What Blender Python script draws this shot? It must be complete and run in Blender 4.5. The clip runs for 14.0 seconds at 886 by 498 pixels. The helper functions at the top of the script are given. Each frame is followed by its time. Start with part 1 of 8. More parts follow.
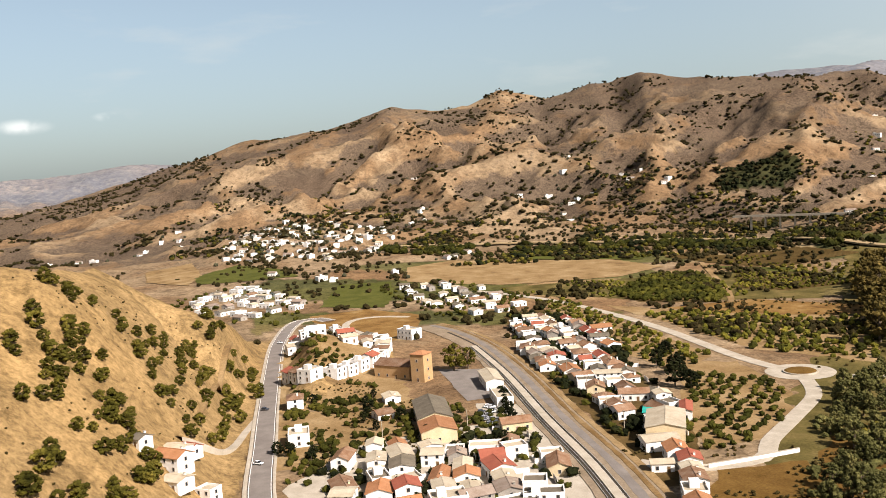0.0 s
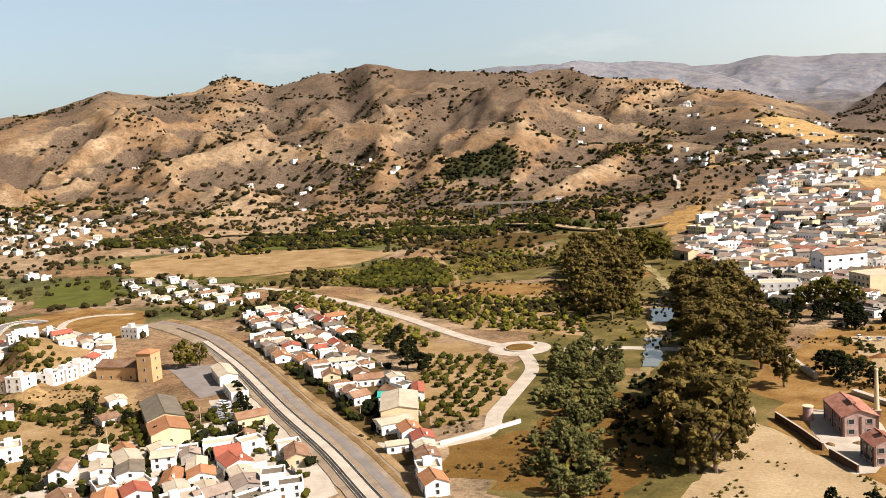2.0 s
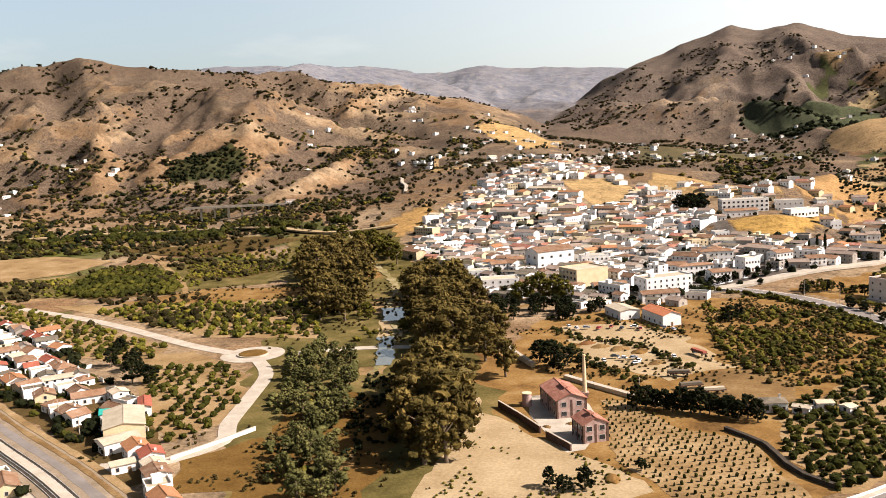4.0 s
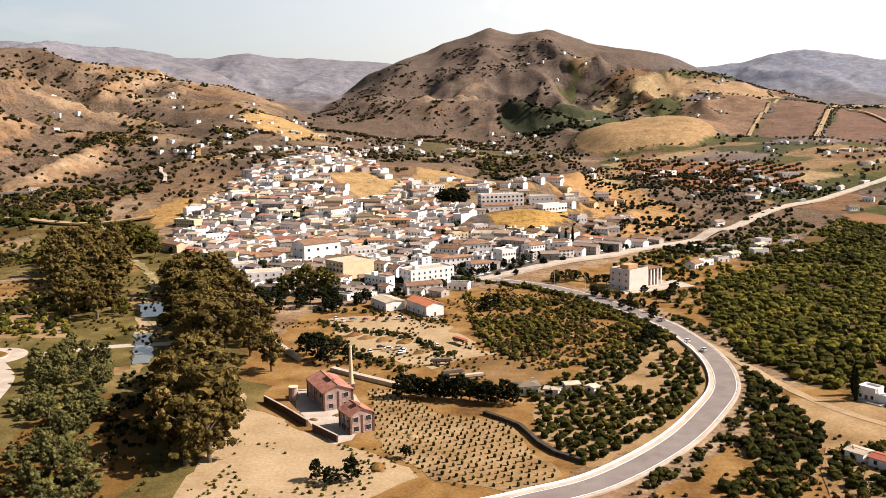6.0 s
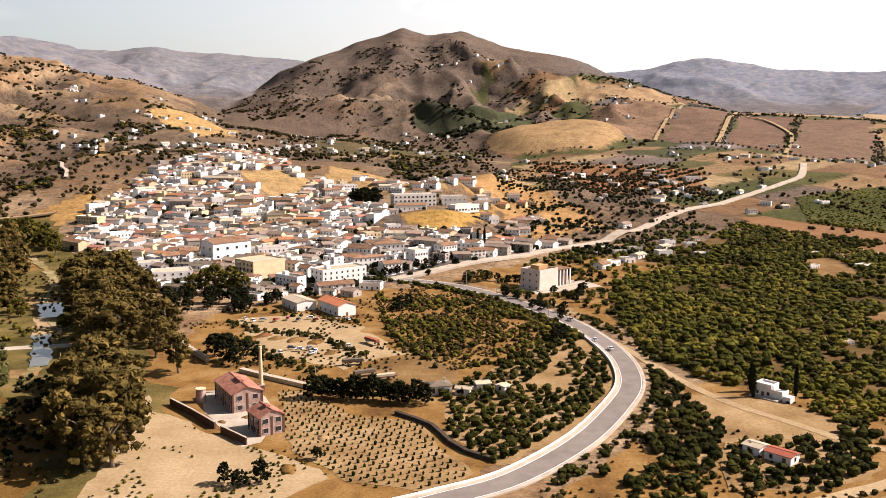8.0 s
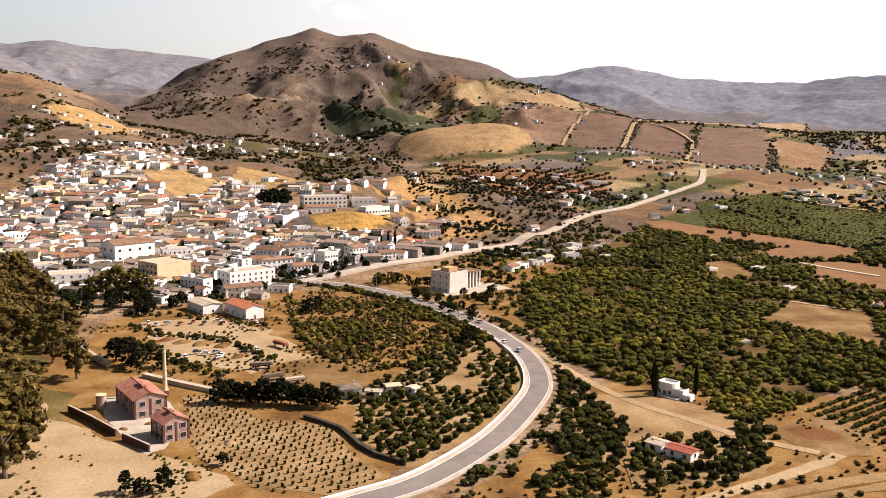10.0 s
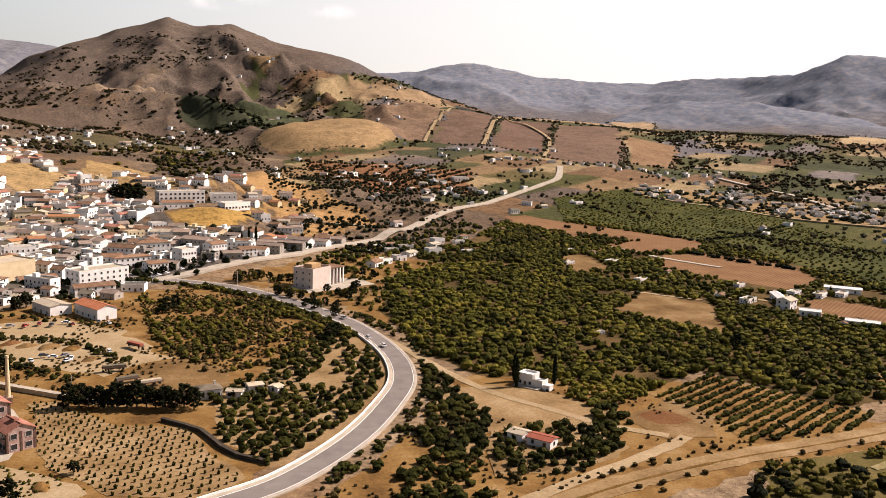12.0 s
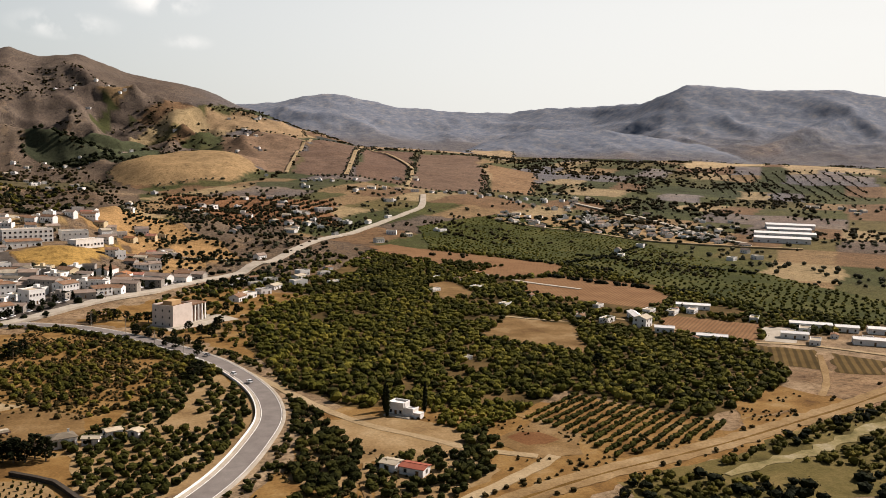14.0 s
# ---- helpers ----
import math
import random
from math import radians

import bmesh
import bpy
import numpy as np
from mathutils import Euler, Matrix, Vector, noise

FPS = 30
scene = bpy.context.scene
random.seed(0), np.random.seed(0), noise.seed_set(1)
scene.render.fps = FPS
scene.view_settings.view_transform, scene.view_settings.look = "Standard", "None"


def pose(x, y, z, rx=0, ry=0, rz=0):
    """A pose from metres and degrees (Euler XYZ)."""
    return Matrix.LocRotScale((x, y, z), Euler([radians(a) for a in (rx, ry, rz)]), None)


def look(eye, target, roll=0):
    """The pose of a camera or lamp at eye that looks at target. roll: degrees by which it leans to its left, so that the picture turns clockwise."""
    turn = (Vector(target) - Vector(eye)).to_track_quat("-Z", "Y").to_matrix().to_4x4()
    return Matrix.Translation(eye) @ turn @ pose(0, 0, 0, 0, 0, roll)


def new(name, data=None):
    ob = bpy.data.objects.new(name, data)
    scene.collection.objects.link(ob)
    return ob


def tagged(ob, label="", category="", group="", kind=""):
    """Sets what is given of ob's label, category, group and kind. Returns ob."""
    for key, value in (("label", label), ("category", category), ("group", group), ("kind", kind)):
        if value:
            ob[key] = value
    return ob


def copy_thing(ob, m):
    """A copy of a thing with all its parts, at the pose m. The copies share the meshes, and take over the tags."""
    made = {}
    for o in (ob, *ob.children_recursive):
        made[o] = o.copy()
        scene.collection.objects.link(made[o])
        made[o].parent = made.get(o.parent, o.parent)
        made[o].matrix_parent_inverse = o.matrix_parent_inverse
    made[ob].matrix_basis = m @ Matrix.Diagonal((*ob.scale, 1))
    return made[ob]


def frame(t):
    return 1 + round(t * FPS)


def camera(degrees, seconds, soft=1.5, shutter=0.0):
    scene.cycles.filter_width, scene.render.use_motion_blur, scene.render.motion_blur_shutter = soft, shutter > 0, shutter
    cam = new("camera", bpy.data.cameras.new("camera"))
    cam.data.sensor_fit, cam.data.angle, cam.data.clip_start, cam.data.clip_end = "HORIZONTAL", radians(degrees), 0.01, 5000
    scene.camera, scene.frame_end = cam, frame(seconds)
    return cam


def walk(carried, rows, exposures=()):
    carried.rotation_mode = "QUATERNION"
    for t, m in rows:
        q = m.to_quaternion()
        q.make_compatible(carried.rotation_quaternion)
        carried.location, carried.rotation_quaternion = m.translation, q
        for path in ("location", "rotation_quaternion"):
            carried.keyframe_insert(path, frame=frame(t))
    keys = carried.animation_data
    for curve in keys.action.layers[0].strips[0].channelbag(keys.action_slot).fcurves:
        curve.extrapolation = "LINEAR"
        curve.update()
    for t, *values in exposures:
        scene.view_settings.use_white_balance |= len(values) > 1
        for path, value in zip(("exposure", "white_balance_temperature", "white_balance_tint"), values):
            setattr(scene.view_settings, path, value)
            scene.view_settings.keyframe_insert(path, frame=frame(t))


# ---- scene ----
# The camera hangs 110 m over a river bend and turns from the north-west to the north-east.
EYE = (0.0, 0.0, 110.0)
cam = camera(53.03, 14.0, soft=0.8)
TURN = [  # seconds, heading (left positive), tilt, roll
    (0.0, 52.92, -4.67, 4.20),
    (0.5, 48.64, -5.27, 4.24),
    (1.0, 44.46, -5.80, 4.16),
    (1.5, 40.20, -6.26, 3.96),
    (2.0, 35.82, -6.54, 3.86),
    (2.5, 31.55, -6.80, 3.76),
    (3.0, 27.23, -6.95, 3.58),
    (3.5, 22.84, -7.14, 3.33),
    (4.0, 18.55, -7.39, 3.03),
    (6.5, 1.31, -8.48, 0.57),
    (7.0, 0.05, -8.50, 0.30),
    (7.5, -1.09, -8.47, 0.06),
    (10.0, -8.07, -8.22, -1.20),
    (10.5, -10.17, -8.22, -1.50),
    (11.0, -12.44, -8.30, -1.79),
    (11.5, -14.72, -8.37, -1.90),
    (12.0, -16.96, -8.26, -2.02),
    (12.5, -19.21, -7.97, -1.96),
    (13.0, -21.46, -7.49, -1.80),
    (13.5, -23.74, -6.87, -1.59),
    (14.0, -25.61, -6.12, -1.26),
]


def aim(heading, tilt, roll):
    a, b = radians(heading), radians(tilt)
    way = Vector((-math.sin(a) * math.cos(b), math.cos(a) * math.cos(b), math.sin(b)))
    return look(EYE, Vector(EYE) + way * 100, -roll)


walk(cam, [(t, aim(a, b, c)) for t, a, b, c in TURN], [(0.0, 1.08, 6500, 10), (2.0, 1.24, 6500, 11), (4.0, 1.30, 6550, 13), (6.5, 1.22, 6650, 17), (7.5, 1.22, 6700, 18), (10.0, 1.16, 6750, 19), (10.5, 0.99, 6750, 19), (12.0, 0.93, 6750, 19), (13.0, 0.82, 6700, 17), (13.5, 0.68, 6600, 14), (14.0, 0.64, 6550, 12)])

# ---- sky and sun ----
SUN_AZ, SUN_EL = 84.0, 40.0  # clockwise from +y
world = bpy.data.worlds.new("world")
scene.world = world
world.use_nodes = True
wn, wl = world.node_tree.nodes, world.node_tree.links
sky = wn.new("ShaderNodeTexSky")
sky.sky_type, sky.sun_disc = "NISHITA", False
sky.sun_elevation, sky.sun_rotation = radians(SUN_EL), radians(SUN_AZ)
sky.dust_density, sky.air_density, sky.ozone_density, sky.altitude = 3.6, 0.9, 0.5, 100
# thin wisps of cloud
where = wn.new("ShaderNodeTexCoord")
flat = wn.new("ShaderNodeMapping")
flat.inputs["Scale"].default_value = (2.2, 2.2, 9.0)
flat.inputs["Location"].default_value = (0.35, 0.1, 0.4)
wl.new(where.outputs["Generated"], flat.inputs["Vector"])
wisps = wn.new("ShaderNodeTexNoise")
wisps.inputs["Scale"].default_value, wisps.inputs["Detail"].default_value, wisps.inputs["Roughness"].default_value = 1.7, 6, 0.55
wl.new(flat.outputs[0], wisps.inputs["Vector"])
veil = wn.new("ShaderNodeValToRGB")
veil.color_ramp.elements[0].position, veil.color_ramp.elements[1].position = 0.60, 0.80
veil.color_ramp.elements[1].color = (0.5, 0.5, 0.5, 1)
wl.new(wisps.outputs["Fac"], veil.inputs[0])
blend = wn.new("ShaderNodeMix")
blend.data_type = "RGBA"
wl.new(veil.outputs[0], blend.inputs[0])
wl.new(sky.outputs[0], blend.inputs[6])
blend.inputs[7].default_value = (5.2, 5.0, 4.8, 1)
# greyish dust over the whole sky
dusty = wn.new("ShaderNodeMix")
dusty.data_type = "RGBA"
split = wn.new("ShaderNodeSeparateXYZ")
wl.new(where.outputs["Generated"], split.inputs[0])
lowness = wn.new("ShaderNodeMapRange")  # the dust lies low and thins upwards
lowness.interpolation_type = "SMOOTHSTEP"
for k, v in (("From Min", 0.12), ("From Max", 0.62), ("To Min", 1.0), ("To Max", 0.05)):
    lowness.inputs[k].default_value = v
wl.new(split.outputs["Z"], lowness.inputs["Value"])


def times(a, b):
    m = wn.new("ShaderNodeMath")
    m.operation = "MULTIPLY"
    for sock, v in zip(m.inputs, (a, b)):
        if isinstance(v, float):
            sock.default_value = v
        else:
            wl.new(v, sock)
    return m.outputs[0]


wl.new(times(lowness.outputs["Result"], 0.45), dusty.inputs[0])
wl.new(blend.outputs[2], dusty.inputs[6])
dusty.inputs[7].default_value = (2.75, 3.2, 3.1, 1)
# white haze towards the sun
near = wn.new("ShaderNodeVectorMath")
near.operation = "DOT_PRODUCT"
wl.new(where.outputs["Generated"], near.inputs[0])
near.inputs[1].default_value = (math.sin(radians(SUN_AZ - 3)), math.cos(radians(SUN_AZ - 3)), 0.0)
glare = wn.new("ShaderNodeMapRange")
glare.interpolation_type = "SMOOTHSTEP"
for k, v in (("From Min", -0.55), ("From Max", 0.9), ("To Min", 0.0), ("To Max", 0.85)):
    glare.inputs[k].default_value = v
wl.new(near.outputs["Value"], glare.inputs["Value"])
hazed = wn.new("ShaderNodeMix")
hazed.data_type = "RGBA"
wl.new(times(glare.outputs["Result"], lowness.outputs["Result"]), hazed.inputs[0])
wl.new(dusty.outputs[2], hazed.inputs[6])
hazed.inputs[7].default_value = (7.1, 7.1, 6.8, 1)
last = hazed.outputs[2]
fluff = wn.new("ShaderNodeTexNoise")
fluff.inputs["Scale"].default_value, fluff.inputs["Detail"].default_value = 26.0, 5
wl.new(where.outputs["Generated"], fluff.inputs["Vector"])
for az_, el_, size_, much in ((8.0, 8.6, 0.040, 0.6), (2.6, 7.0, 0.042, 0.5), (9.4, 6.4, 0.024, 0.4), (-77.5, 4.6, 0.022, 0.35), (-72.6, 5.0, 0.015, 0.25)):
    off = wn.new("ShaderNodeVectorMath")
    off.operation = "SUBTRACT"
    wl.new(where.outputs["Generated"], off.inputs[0])
    off.inputs[1].default_value = (math.sin(radians(az_)) * math.cos(radians(el_)), math.cos(radians(az_)) * math.cos(radians(el_)), math.sin(radians(el_)))
    wide = wn.new("ShaderNodeVectorMath")
    wide.operation = "MULTIPLY"
    wl.new(off.outputs[0], wide.inputs[0])
    wide.inputs[1].default_value = (1.0, 1.0, 3.4)
    long_ = wn.new("ShaderNodeVectorMath")
    long_.operation = "LENGTH"
    wl.new(wide.outputs[0], long_.inputs[0])
    fade = wn.new("ShaderNodeMapRange")
    fade.interpolation_type = "SMOOTHSTEP"
    for k, v in (("From Min", 0.2 * size_), ("From Max", 1.5 * size_), ("To Min", much * 1.6), ("To Max", 0.0)):
        fade.inputs[k].default_value = v
    wl.new(long_.outputs["Value"], fade.inputs["Value"])
    edge_ = wn.new("ShaderNodeMapRange")
    for k, v in (("From Min", 0.42), ("From Max", 0.62)):
        edge_.inputs[k].default_value = v
    wl.new(fluff.outputs["Fac"], edge_.inputs["Value"])
    puff = wn.new("ShaderNodeMix")
    puff.data_type = "RGBA"
    wl.new(times(fade.outputs["Result"], edge_.outputs["Result"]), puff.inputs[0])
    wl.new(last, puff.inputs[6])
    puff.inputs[7].default_value = (7.6, 7.5, 7.2, 1)
    last = puff.outputs[2]
deep = wn.new("ShaderNodeMapRange")  # clear dark blue overhead
deep.interpolation_type = "SMOOTHSTEP"
for k, v in (("From Min", 0.15), ("From Max", 0.6), ("To Min", 1.0), ("To Max", 0.42)):
    deep.inputs[k].default_value = v
wl.new(split.outputs["Z"], deep.inputs["Value"])
clear = wn.new("ShaderNodeVectorMath")
clear.operation = "SCALE"
wl.new(last, clear.inputs[0])
wl.new(deep.outputs["Result"], clear.inputs["Scale"])
wl.new(clear.outputs[0], wn["Background"].inputs[0])
wn["Background"].inputs[1].default_value = 0.088
sun = new("sun", bpy.data.lights.new("sun", "SUN"))
sun.data.energy, sun.data.angle, sun.data.color = 4.95, radians(0.55), (1.0, 0.905, 0.845)
sun_way = Vector((math.sin(radians(SUN_AZ)) * math.cos(radians(SUN_EL)), math.cos(radians(SUN_AZ)) * math.cos(radians(SUN_EL)), math.sin(radians(SUN_EL))))
sun.matrix_world = look(sun_way * 1000, (0, 0, 0))

# ---- smooth noise on the plan ----
def lattice(ix, iy, seed):
    h = (ix.astype(np.int64) * 374761393 + iy.astype(np.int64) * 668265263 + seed * 974711) & 0xFFFFFFFF
    h = ((h ^ (h >> 13)) * 1274126177) & 0xFFFFFFFF
    return ((h ^ (h >> 16)) & 0xFFFF) / 65535.0


def value_noise(x, y, seed=0):
    x, y = np.asarray(x, float), np.asarray(y, float)
    ix, iy = np.floor(x), np.floor(y)
    fx, fy = x - ix, y - iy
    fx, fy = fx * fx * fx * (fx * (6 * fx - 15) + 10), fy * fy * fy * (fy * (6 * fy - 15) + 10)
    a, b = lattice(ix, iy, seed), lattice(ix + 1, iy, seed)
    c, d = lattice(ix, iy + 1, seed), lattice(ix + 1, iy + 1, seed)
    return (a + (b - a) * fx) * (1 - fy) + (c + (d - c) * fx) * fy


def fbm(x, y, octaves=4, seed=0):
    total, amp = 0.0, 0.5
    for o in range(octaves):
        total = total + amp * value_noise(x * 2 ** o + 17.3 * o, y * 2 ** o - 9.1 * o, seed + o)
        amp *= 0.5
    return total


def ridged(x, y, octaves=4, seed=0):
    total, amp = 0.0, 0.5
    for o in range(octaves):
        n = 1 - np.abs(2 * value_noise(x * 2 ** o + 3.7 * o, y * 2 ** o + 5.9 * o, seed + o) - 1)
        total = total + amp * n * n
        amp *= 0.5
    return total


def smooth(t):
    t = np.clip(t, 0, 1)
    return t * t * (3 - 2 * t)


# ---- lie of the land ----
# Rise of the valley sides: bearing, then height at 600, 800, 1100, 1500 and 2000 m out.
APRON_R = np.array([0, 600, 800, 1100, 1500, 2000, 2600])
APRON = np.array([
    (-180, 0, 0, 0, 10, 30, 50), (-75, 0, 0, 5, 15, 35, 60), (-60, 0, 0, 12, 40, 70, 90), (-45, 0, 0, 5, 45, 85, 100),
    (-35, 0, 0, 4, 35, 80, 100), (-26, 0, 3, 30, 60, 90, 110), (-18, 0, 8, 50, 75, 100, 120), (-12, 0, 12, 62, 74, 92, 115),
    (-5, 0, 14, 50, 48, 62, 90), (2, 0, 22, 40, 34, 36, 64), (8, 0, 4, 22, 32, 42, 80), (15, 0, 0, 20, 34, 70, 120)])
APRON = np.vstack([APRON, [(20, 0, 0, 9, 36, 76, 122), (26, 0, 0, 4, 32, 72, 114), (33, 0, 0, 0, 16, 46, 92), (45, 0, 0, 0, 8, 34, 94), (180, 0, 0, 0, 10, 30, 50)]])

# Mountain chains: bearing, sight angle of the crest, its distance.
CHAINS = [
    dict(foot=0.58, back=0.35, seed=11, far=0.0, line=[
        (-78, -0.5, 3000), (-72, 1.0, 3000), (-68.5, 2.1, 2800), (-66, 2.75, 2700), (-64.6, 3.1, 2700), (-61.8, 3.25, 2600), (-58.9, 3.7, 2600), (-55.3, 4.6, 2600),
        (-53.1, 4.35, 2600), (-50.6, 4.4, 2600), (-48.5, 5.25, 2600), (-46, 4.4, 2600), (-42.5, 5.05, 2500), (-41.3, 5.0, 2500), (-39.5, 5.55, 2400), (-37.7, 5.1, 2400), (-35.5, 4.9, 2300),
        (-30.5, 4.4, 2300), (-28, 4.45, 2600), (-26.6, 4.75, 2700), (-24.8, 4.3, 2800), (-22.3, 4.3, 2900), (-20, 3.7, 2900), (-17, 2.6, 2700), (-13.5, 1.0, 2500), (-10, -1.5, 2400)]),
    dict(foot=0.6, back=0.3, seed=23, far=0.75, line=[
        (-34, 4.6, 4200), (-31.9, 4.75, 4200), (-28.3, 4.7, 4200), (-23, 3.9, 4200), (-19.6, 3.95, 4200), (-17.7, 3.9, 4200), (-15.6, 4.25, 4200), (-13, 3.85, 4200), (-10.5, 3.8, 4200), (-6.3, 3.5, 4200), (0, 2, 4200)]),
    dict(foot=0.6, back=0.35, seed=37, far=0.10, line=[
        (-13, -0.5, 3300), (-9, 1.8, 3300), (-7.2, 3.2, 3200), (-5.8, 3.75, 3200), (-4.2, 4.2, 3200), (-3.3, 4.62, 3200), (-1.9, 5.02, 3200), (-0.7, 5.52, 3200), (0.7, 5.15, 3200), (3.1, 5.35, 3200), (4.3, 5.05, 3200),
        (6, 4.5, 3200), (8.4, 4.05, 3200), (10.8, 3.52, 3200), (12.9, 2.8, 3100), (16, 1.6, 3000), (20, 0.3, 2800), (24, -1.5, 2700)]),
    dict(foot=0.76, back=0.3, seed=41, far=1.0, line=[
        (8, 1.6, 4500), (12, 2.7, 4500), (14.5, 2.95, 4500), (16, 3.5, 4500), (17.9, 3.6, 4500), (20.2, 3.3, 4500), (22.4, 2.95, 4500), (25.2, 2.8, 4500),
        (29.6, 2.65, 4500), (31.8, 3.0, 4400), (35, 3.2, 4300), (37.7, 3.35, 4000), (39.3, 4.0, 3900), (40.6, 4.55, 3900), (43, 4.38, 3900), (46.5, 4.2, 3900), (49, 4.1, 3900), (51.6, 3.7, 3900),
        (60, 3.0, 3900), (80, 1.5, 3900), (100, 1.0, 3900)]),
    dict(foot=0.86, back=0.4, seed=47, far=1.0, line=[(25, -0.6, 3300), (28, 0.9, 3300), (31.5, 1.75, 3300), (36, 1.6, 3300), (41, 0.9, 3300), (46, -0.6, 3300)]),
    dict(foot=0.85, back=0.3, seed=53, far=0.72, line=[(-120, 0.8, 4600), (-95, 1.8, 4600), (-79, 1.6, 4600), (-75, 1.7, 4600), (-71, 2.15, 4600), (-66, 1.5, 4600), (-50, 0, 4600)]),
]
# Near hill on the far side of the valley road: crest points.
SPUR = [(-60, -150, 20), (-200, -40, 50), (-412, 80, 86), (-501, 139, 74), (-489, 178, 50), (-514, 222, 30)]


def to_line(x, y, line):
    """Distance to a polyline, the value along it and the way along it."""
    best = np.full(np.shape(x), 1e9)
    val = np.zeros(np.shape(x))
    run = np.zeros(np.shape(x))
    gone = 0.0
    for p, q in zip(line, line[1:]):
        dx, dy = q[0] - p[0], q[1] - p[1]
        n = math.hypot(dx, dy)
        k = np.clip(((x - p[0]) * dx + (y - p[1]) * dy) / (n * n), 0, 1)
        d = np.hypot(x - p[0] - k * dx, y - p[1] - k * dy)
        m = d < best
        best = np.where(m, d, best)
        run = np.where(m, gone + k * n, run)
        if len(p) > 2:
            val = np.where(m, p[2] + k * (q[2] - p[2]), val)
        gone += n
    return best, val, run


def land(x, y):
    """Height of the ground, and how haze-tinted and scrubby it is."""
    x, y = np.asarray(x, float), np.asarray(y, float)
    az, r = np.degrees(np.arctan2(x, y)), np.hypot(x, y)
    j = np.clip(np.searchsorted(APRON[:, 0], az) - 1, 0, len(APRON) - 2)
    k = np.clip((az - APRON[j, 0]) / (APRON[j + 1, 0] - APRON[j, 0]), 0, 1)
    k = k * k * (3 - 2 * k)
    i = np.clip(np.searchsorted(APRON_R, r) - 1, 0, len(APRON_R) - 2)
    u = np.clip((r - APRON_R[i]) / (APRON_R[i + 1] - APRON_R[i]), 0, 1)
    cell = lambda c: APRON[j, c] * (1 - k) + APRON[j + 1, c] * k
    col = lambda c: np.choose(np.clip(c, 0, 6), [0 * r] + [cell(n) for n in range(1, 7)])
    z = col(i) * (1 - u) + col(np.minimum(i + 1, 6)) * u
    rough = smooth((r - 750) / 700)
    wild = smooth((-14 - az) / 10) * smooth((r - 950) / 500)
    wx, wy = x + 90 * fbm(x / 300, y / 300, 3, 5), y + 90 * fbm(x / 300, y / 300, 3, 6)
    z = z + rough * np.clip(z / 40, 0.0, 1.2) * (20 * (fbm(x / 260, y / 260, 4, 3) - 0.47) + wild * 66 * (ridged(wx / 230, wy / 230, 4, 8) - 0.5))
    knolls = smooth((az + 6) / 5) * smooth((17 - az) / 5) * smooth((r - 700) / 150) * smooth((1700 - r) / 400)
    z = z + knolls * 30 * (ridged(wx / 190, wy / 190, 3, 9) - 0.42)
    # a smooth rounded stubble hill beyond the town
    dome = ((az - 9.4) / 5.2) ** 2 + ((r - 1960) / 250) ** 2
    z = z + 46 * smooth(1 - dome)
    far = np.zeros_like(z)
    high = np.zeros_like(z)
    bend = az + 2.4 * (fbm(x / 380, y / 380, 3, 88) - 0.45)
    for c in CHAINS:
        line = np.array(c["line"])
        el, rr = np.interp(bend, line[:, 0], line[:, 1]), np.interp(az, line[:, 0], line[:, 2])
        edge = smooth((az - line[0, 0] + 8) / 8) * smooth((line[-1, 0] + 8 - az) / 8)
        top = EYE[2] + rr * np.tan(np.radians(el)) + 16 * (fbm(x / 330, y / 330, 4, c["seed"]) - 0.47) + 12 * (ridged(x / 130, y / 130, 3, c["seed"] + 5) - 0.5)
        foot = rr * c["foot"]
        s = (r - foot) / (rr - foot)
        up = np.clip(s, 0, 1) ** 1.12
        gx, gy = x + 190 * fbm(x / 420, y / 420, 3, 60 + c["seed"]), y + 190 * fbm(x / 420, y / 420, 3, 61 + c["seed"])
        calm, body = 1 - 0.55 * c["far"], np.clip(s * 2.4, 0, 1) * np.clip((1.0 - s) * 2.4, 0.06, 1)
        gully = (ridged(gx / 520, gy / 520, 5, c["seed"]) - 0.52) * 0.62 * calm * body
        gully = gully + (ridged(gx / 170, gy / 170, 4, c["seed"] + 70) - 0.5) * 0.20 * calm * body
        base = np.minimum(z, top)
        hill = np.where(s <= 1, base + (top - base) * np.clip(up + gully, -0.2, 1.05), top - (r - rr) * c["back"])
        hill = np.where(s > 0, hill * edge + (1 - edge) * z, -1e3)
        m = (hill > z) & (s > 0)
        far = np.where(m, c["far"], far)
        high = np.where(m, np.maximum(high, np.clip(s * 1.5, 0, 1)), high)
        z = np.where(m, hill, z)
    d, crest, run = to_line(x, y, SPUR)
    wide = 105 + 25 * (fbm(x / 70, y / 70, 3, 71) - 0.5)
    t = np.clip(1 - d / wide, 0, 1)
    spur = crest * (t * t * (3 - 2 * t) * 0.55 + t * 0.45) * (0.9 + 0.25 * fbm(x / 55, y / 55, 3, 77)) * smooth(d * 0 + 1)
    road, _, _ = to_line(x, y, [(-230, 103), (-290, 131), (-392, 181), (-551, 268), (-629, 320)])
    z = np.maximum(z, spur * smooth((road - 8) / 22))
    return z, far, high, spur


def ground(x, y):
    return float(land(np.array([x]), np.array([y]))[0][0])


# ---- node helpers ----
def material(name, rough=0.9):
    m = bpy.data.materials.new(name)
    m.use_nodes = True
    p = m.node_tree.nodes["Principled BSDF"]
    p.inputs["Roughness"].default_value = rough
    p.inputs["Specular IOR Level"].default_value = 0.03
    return m, m.node_tree.nodes, m.node_tree.links, p


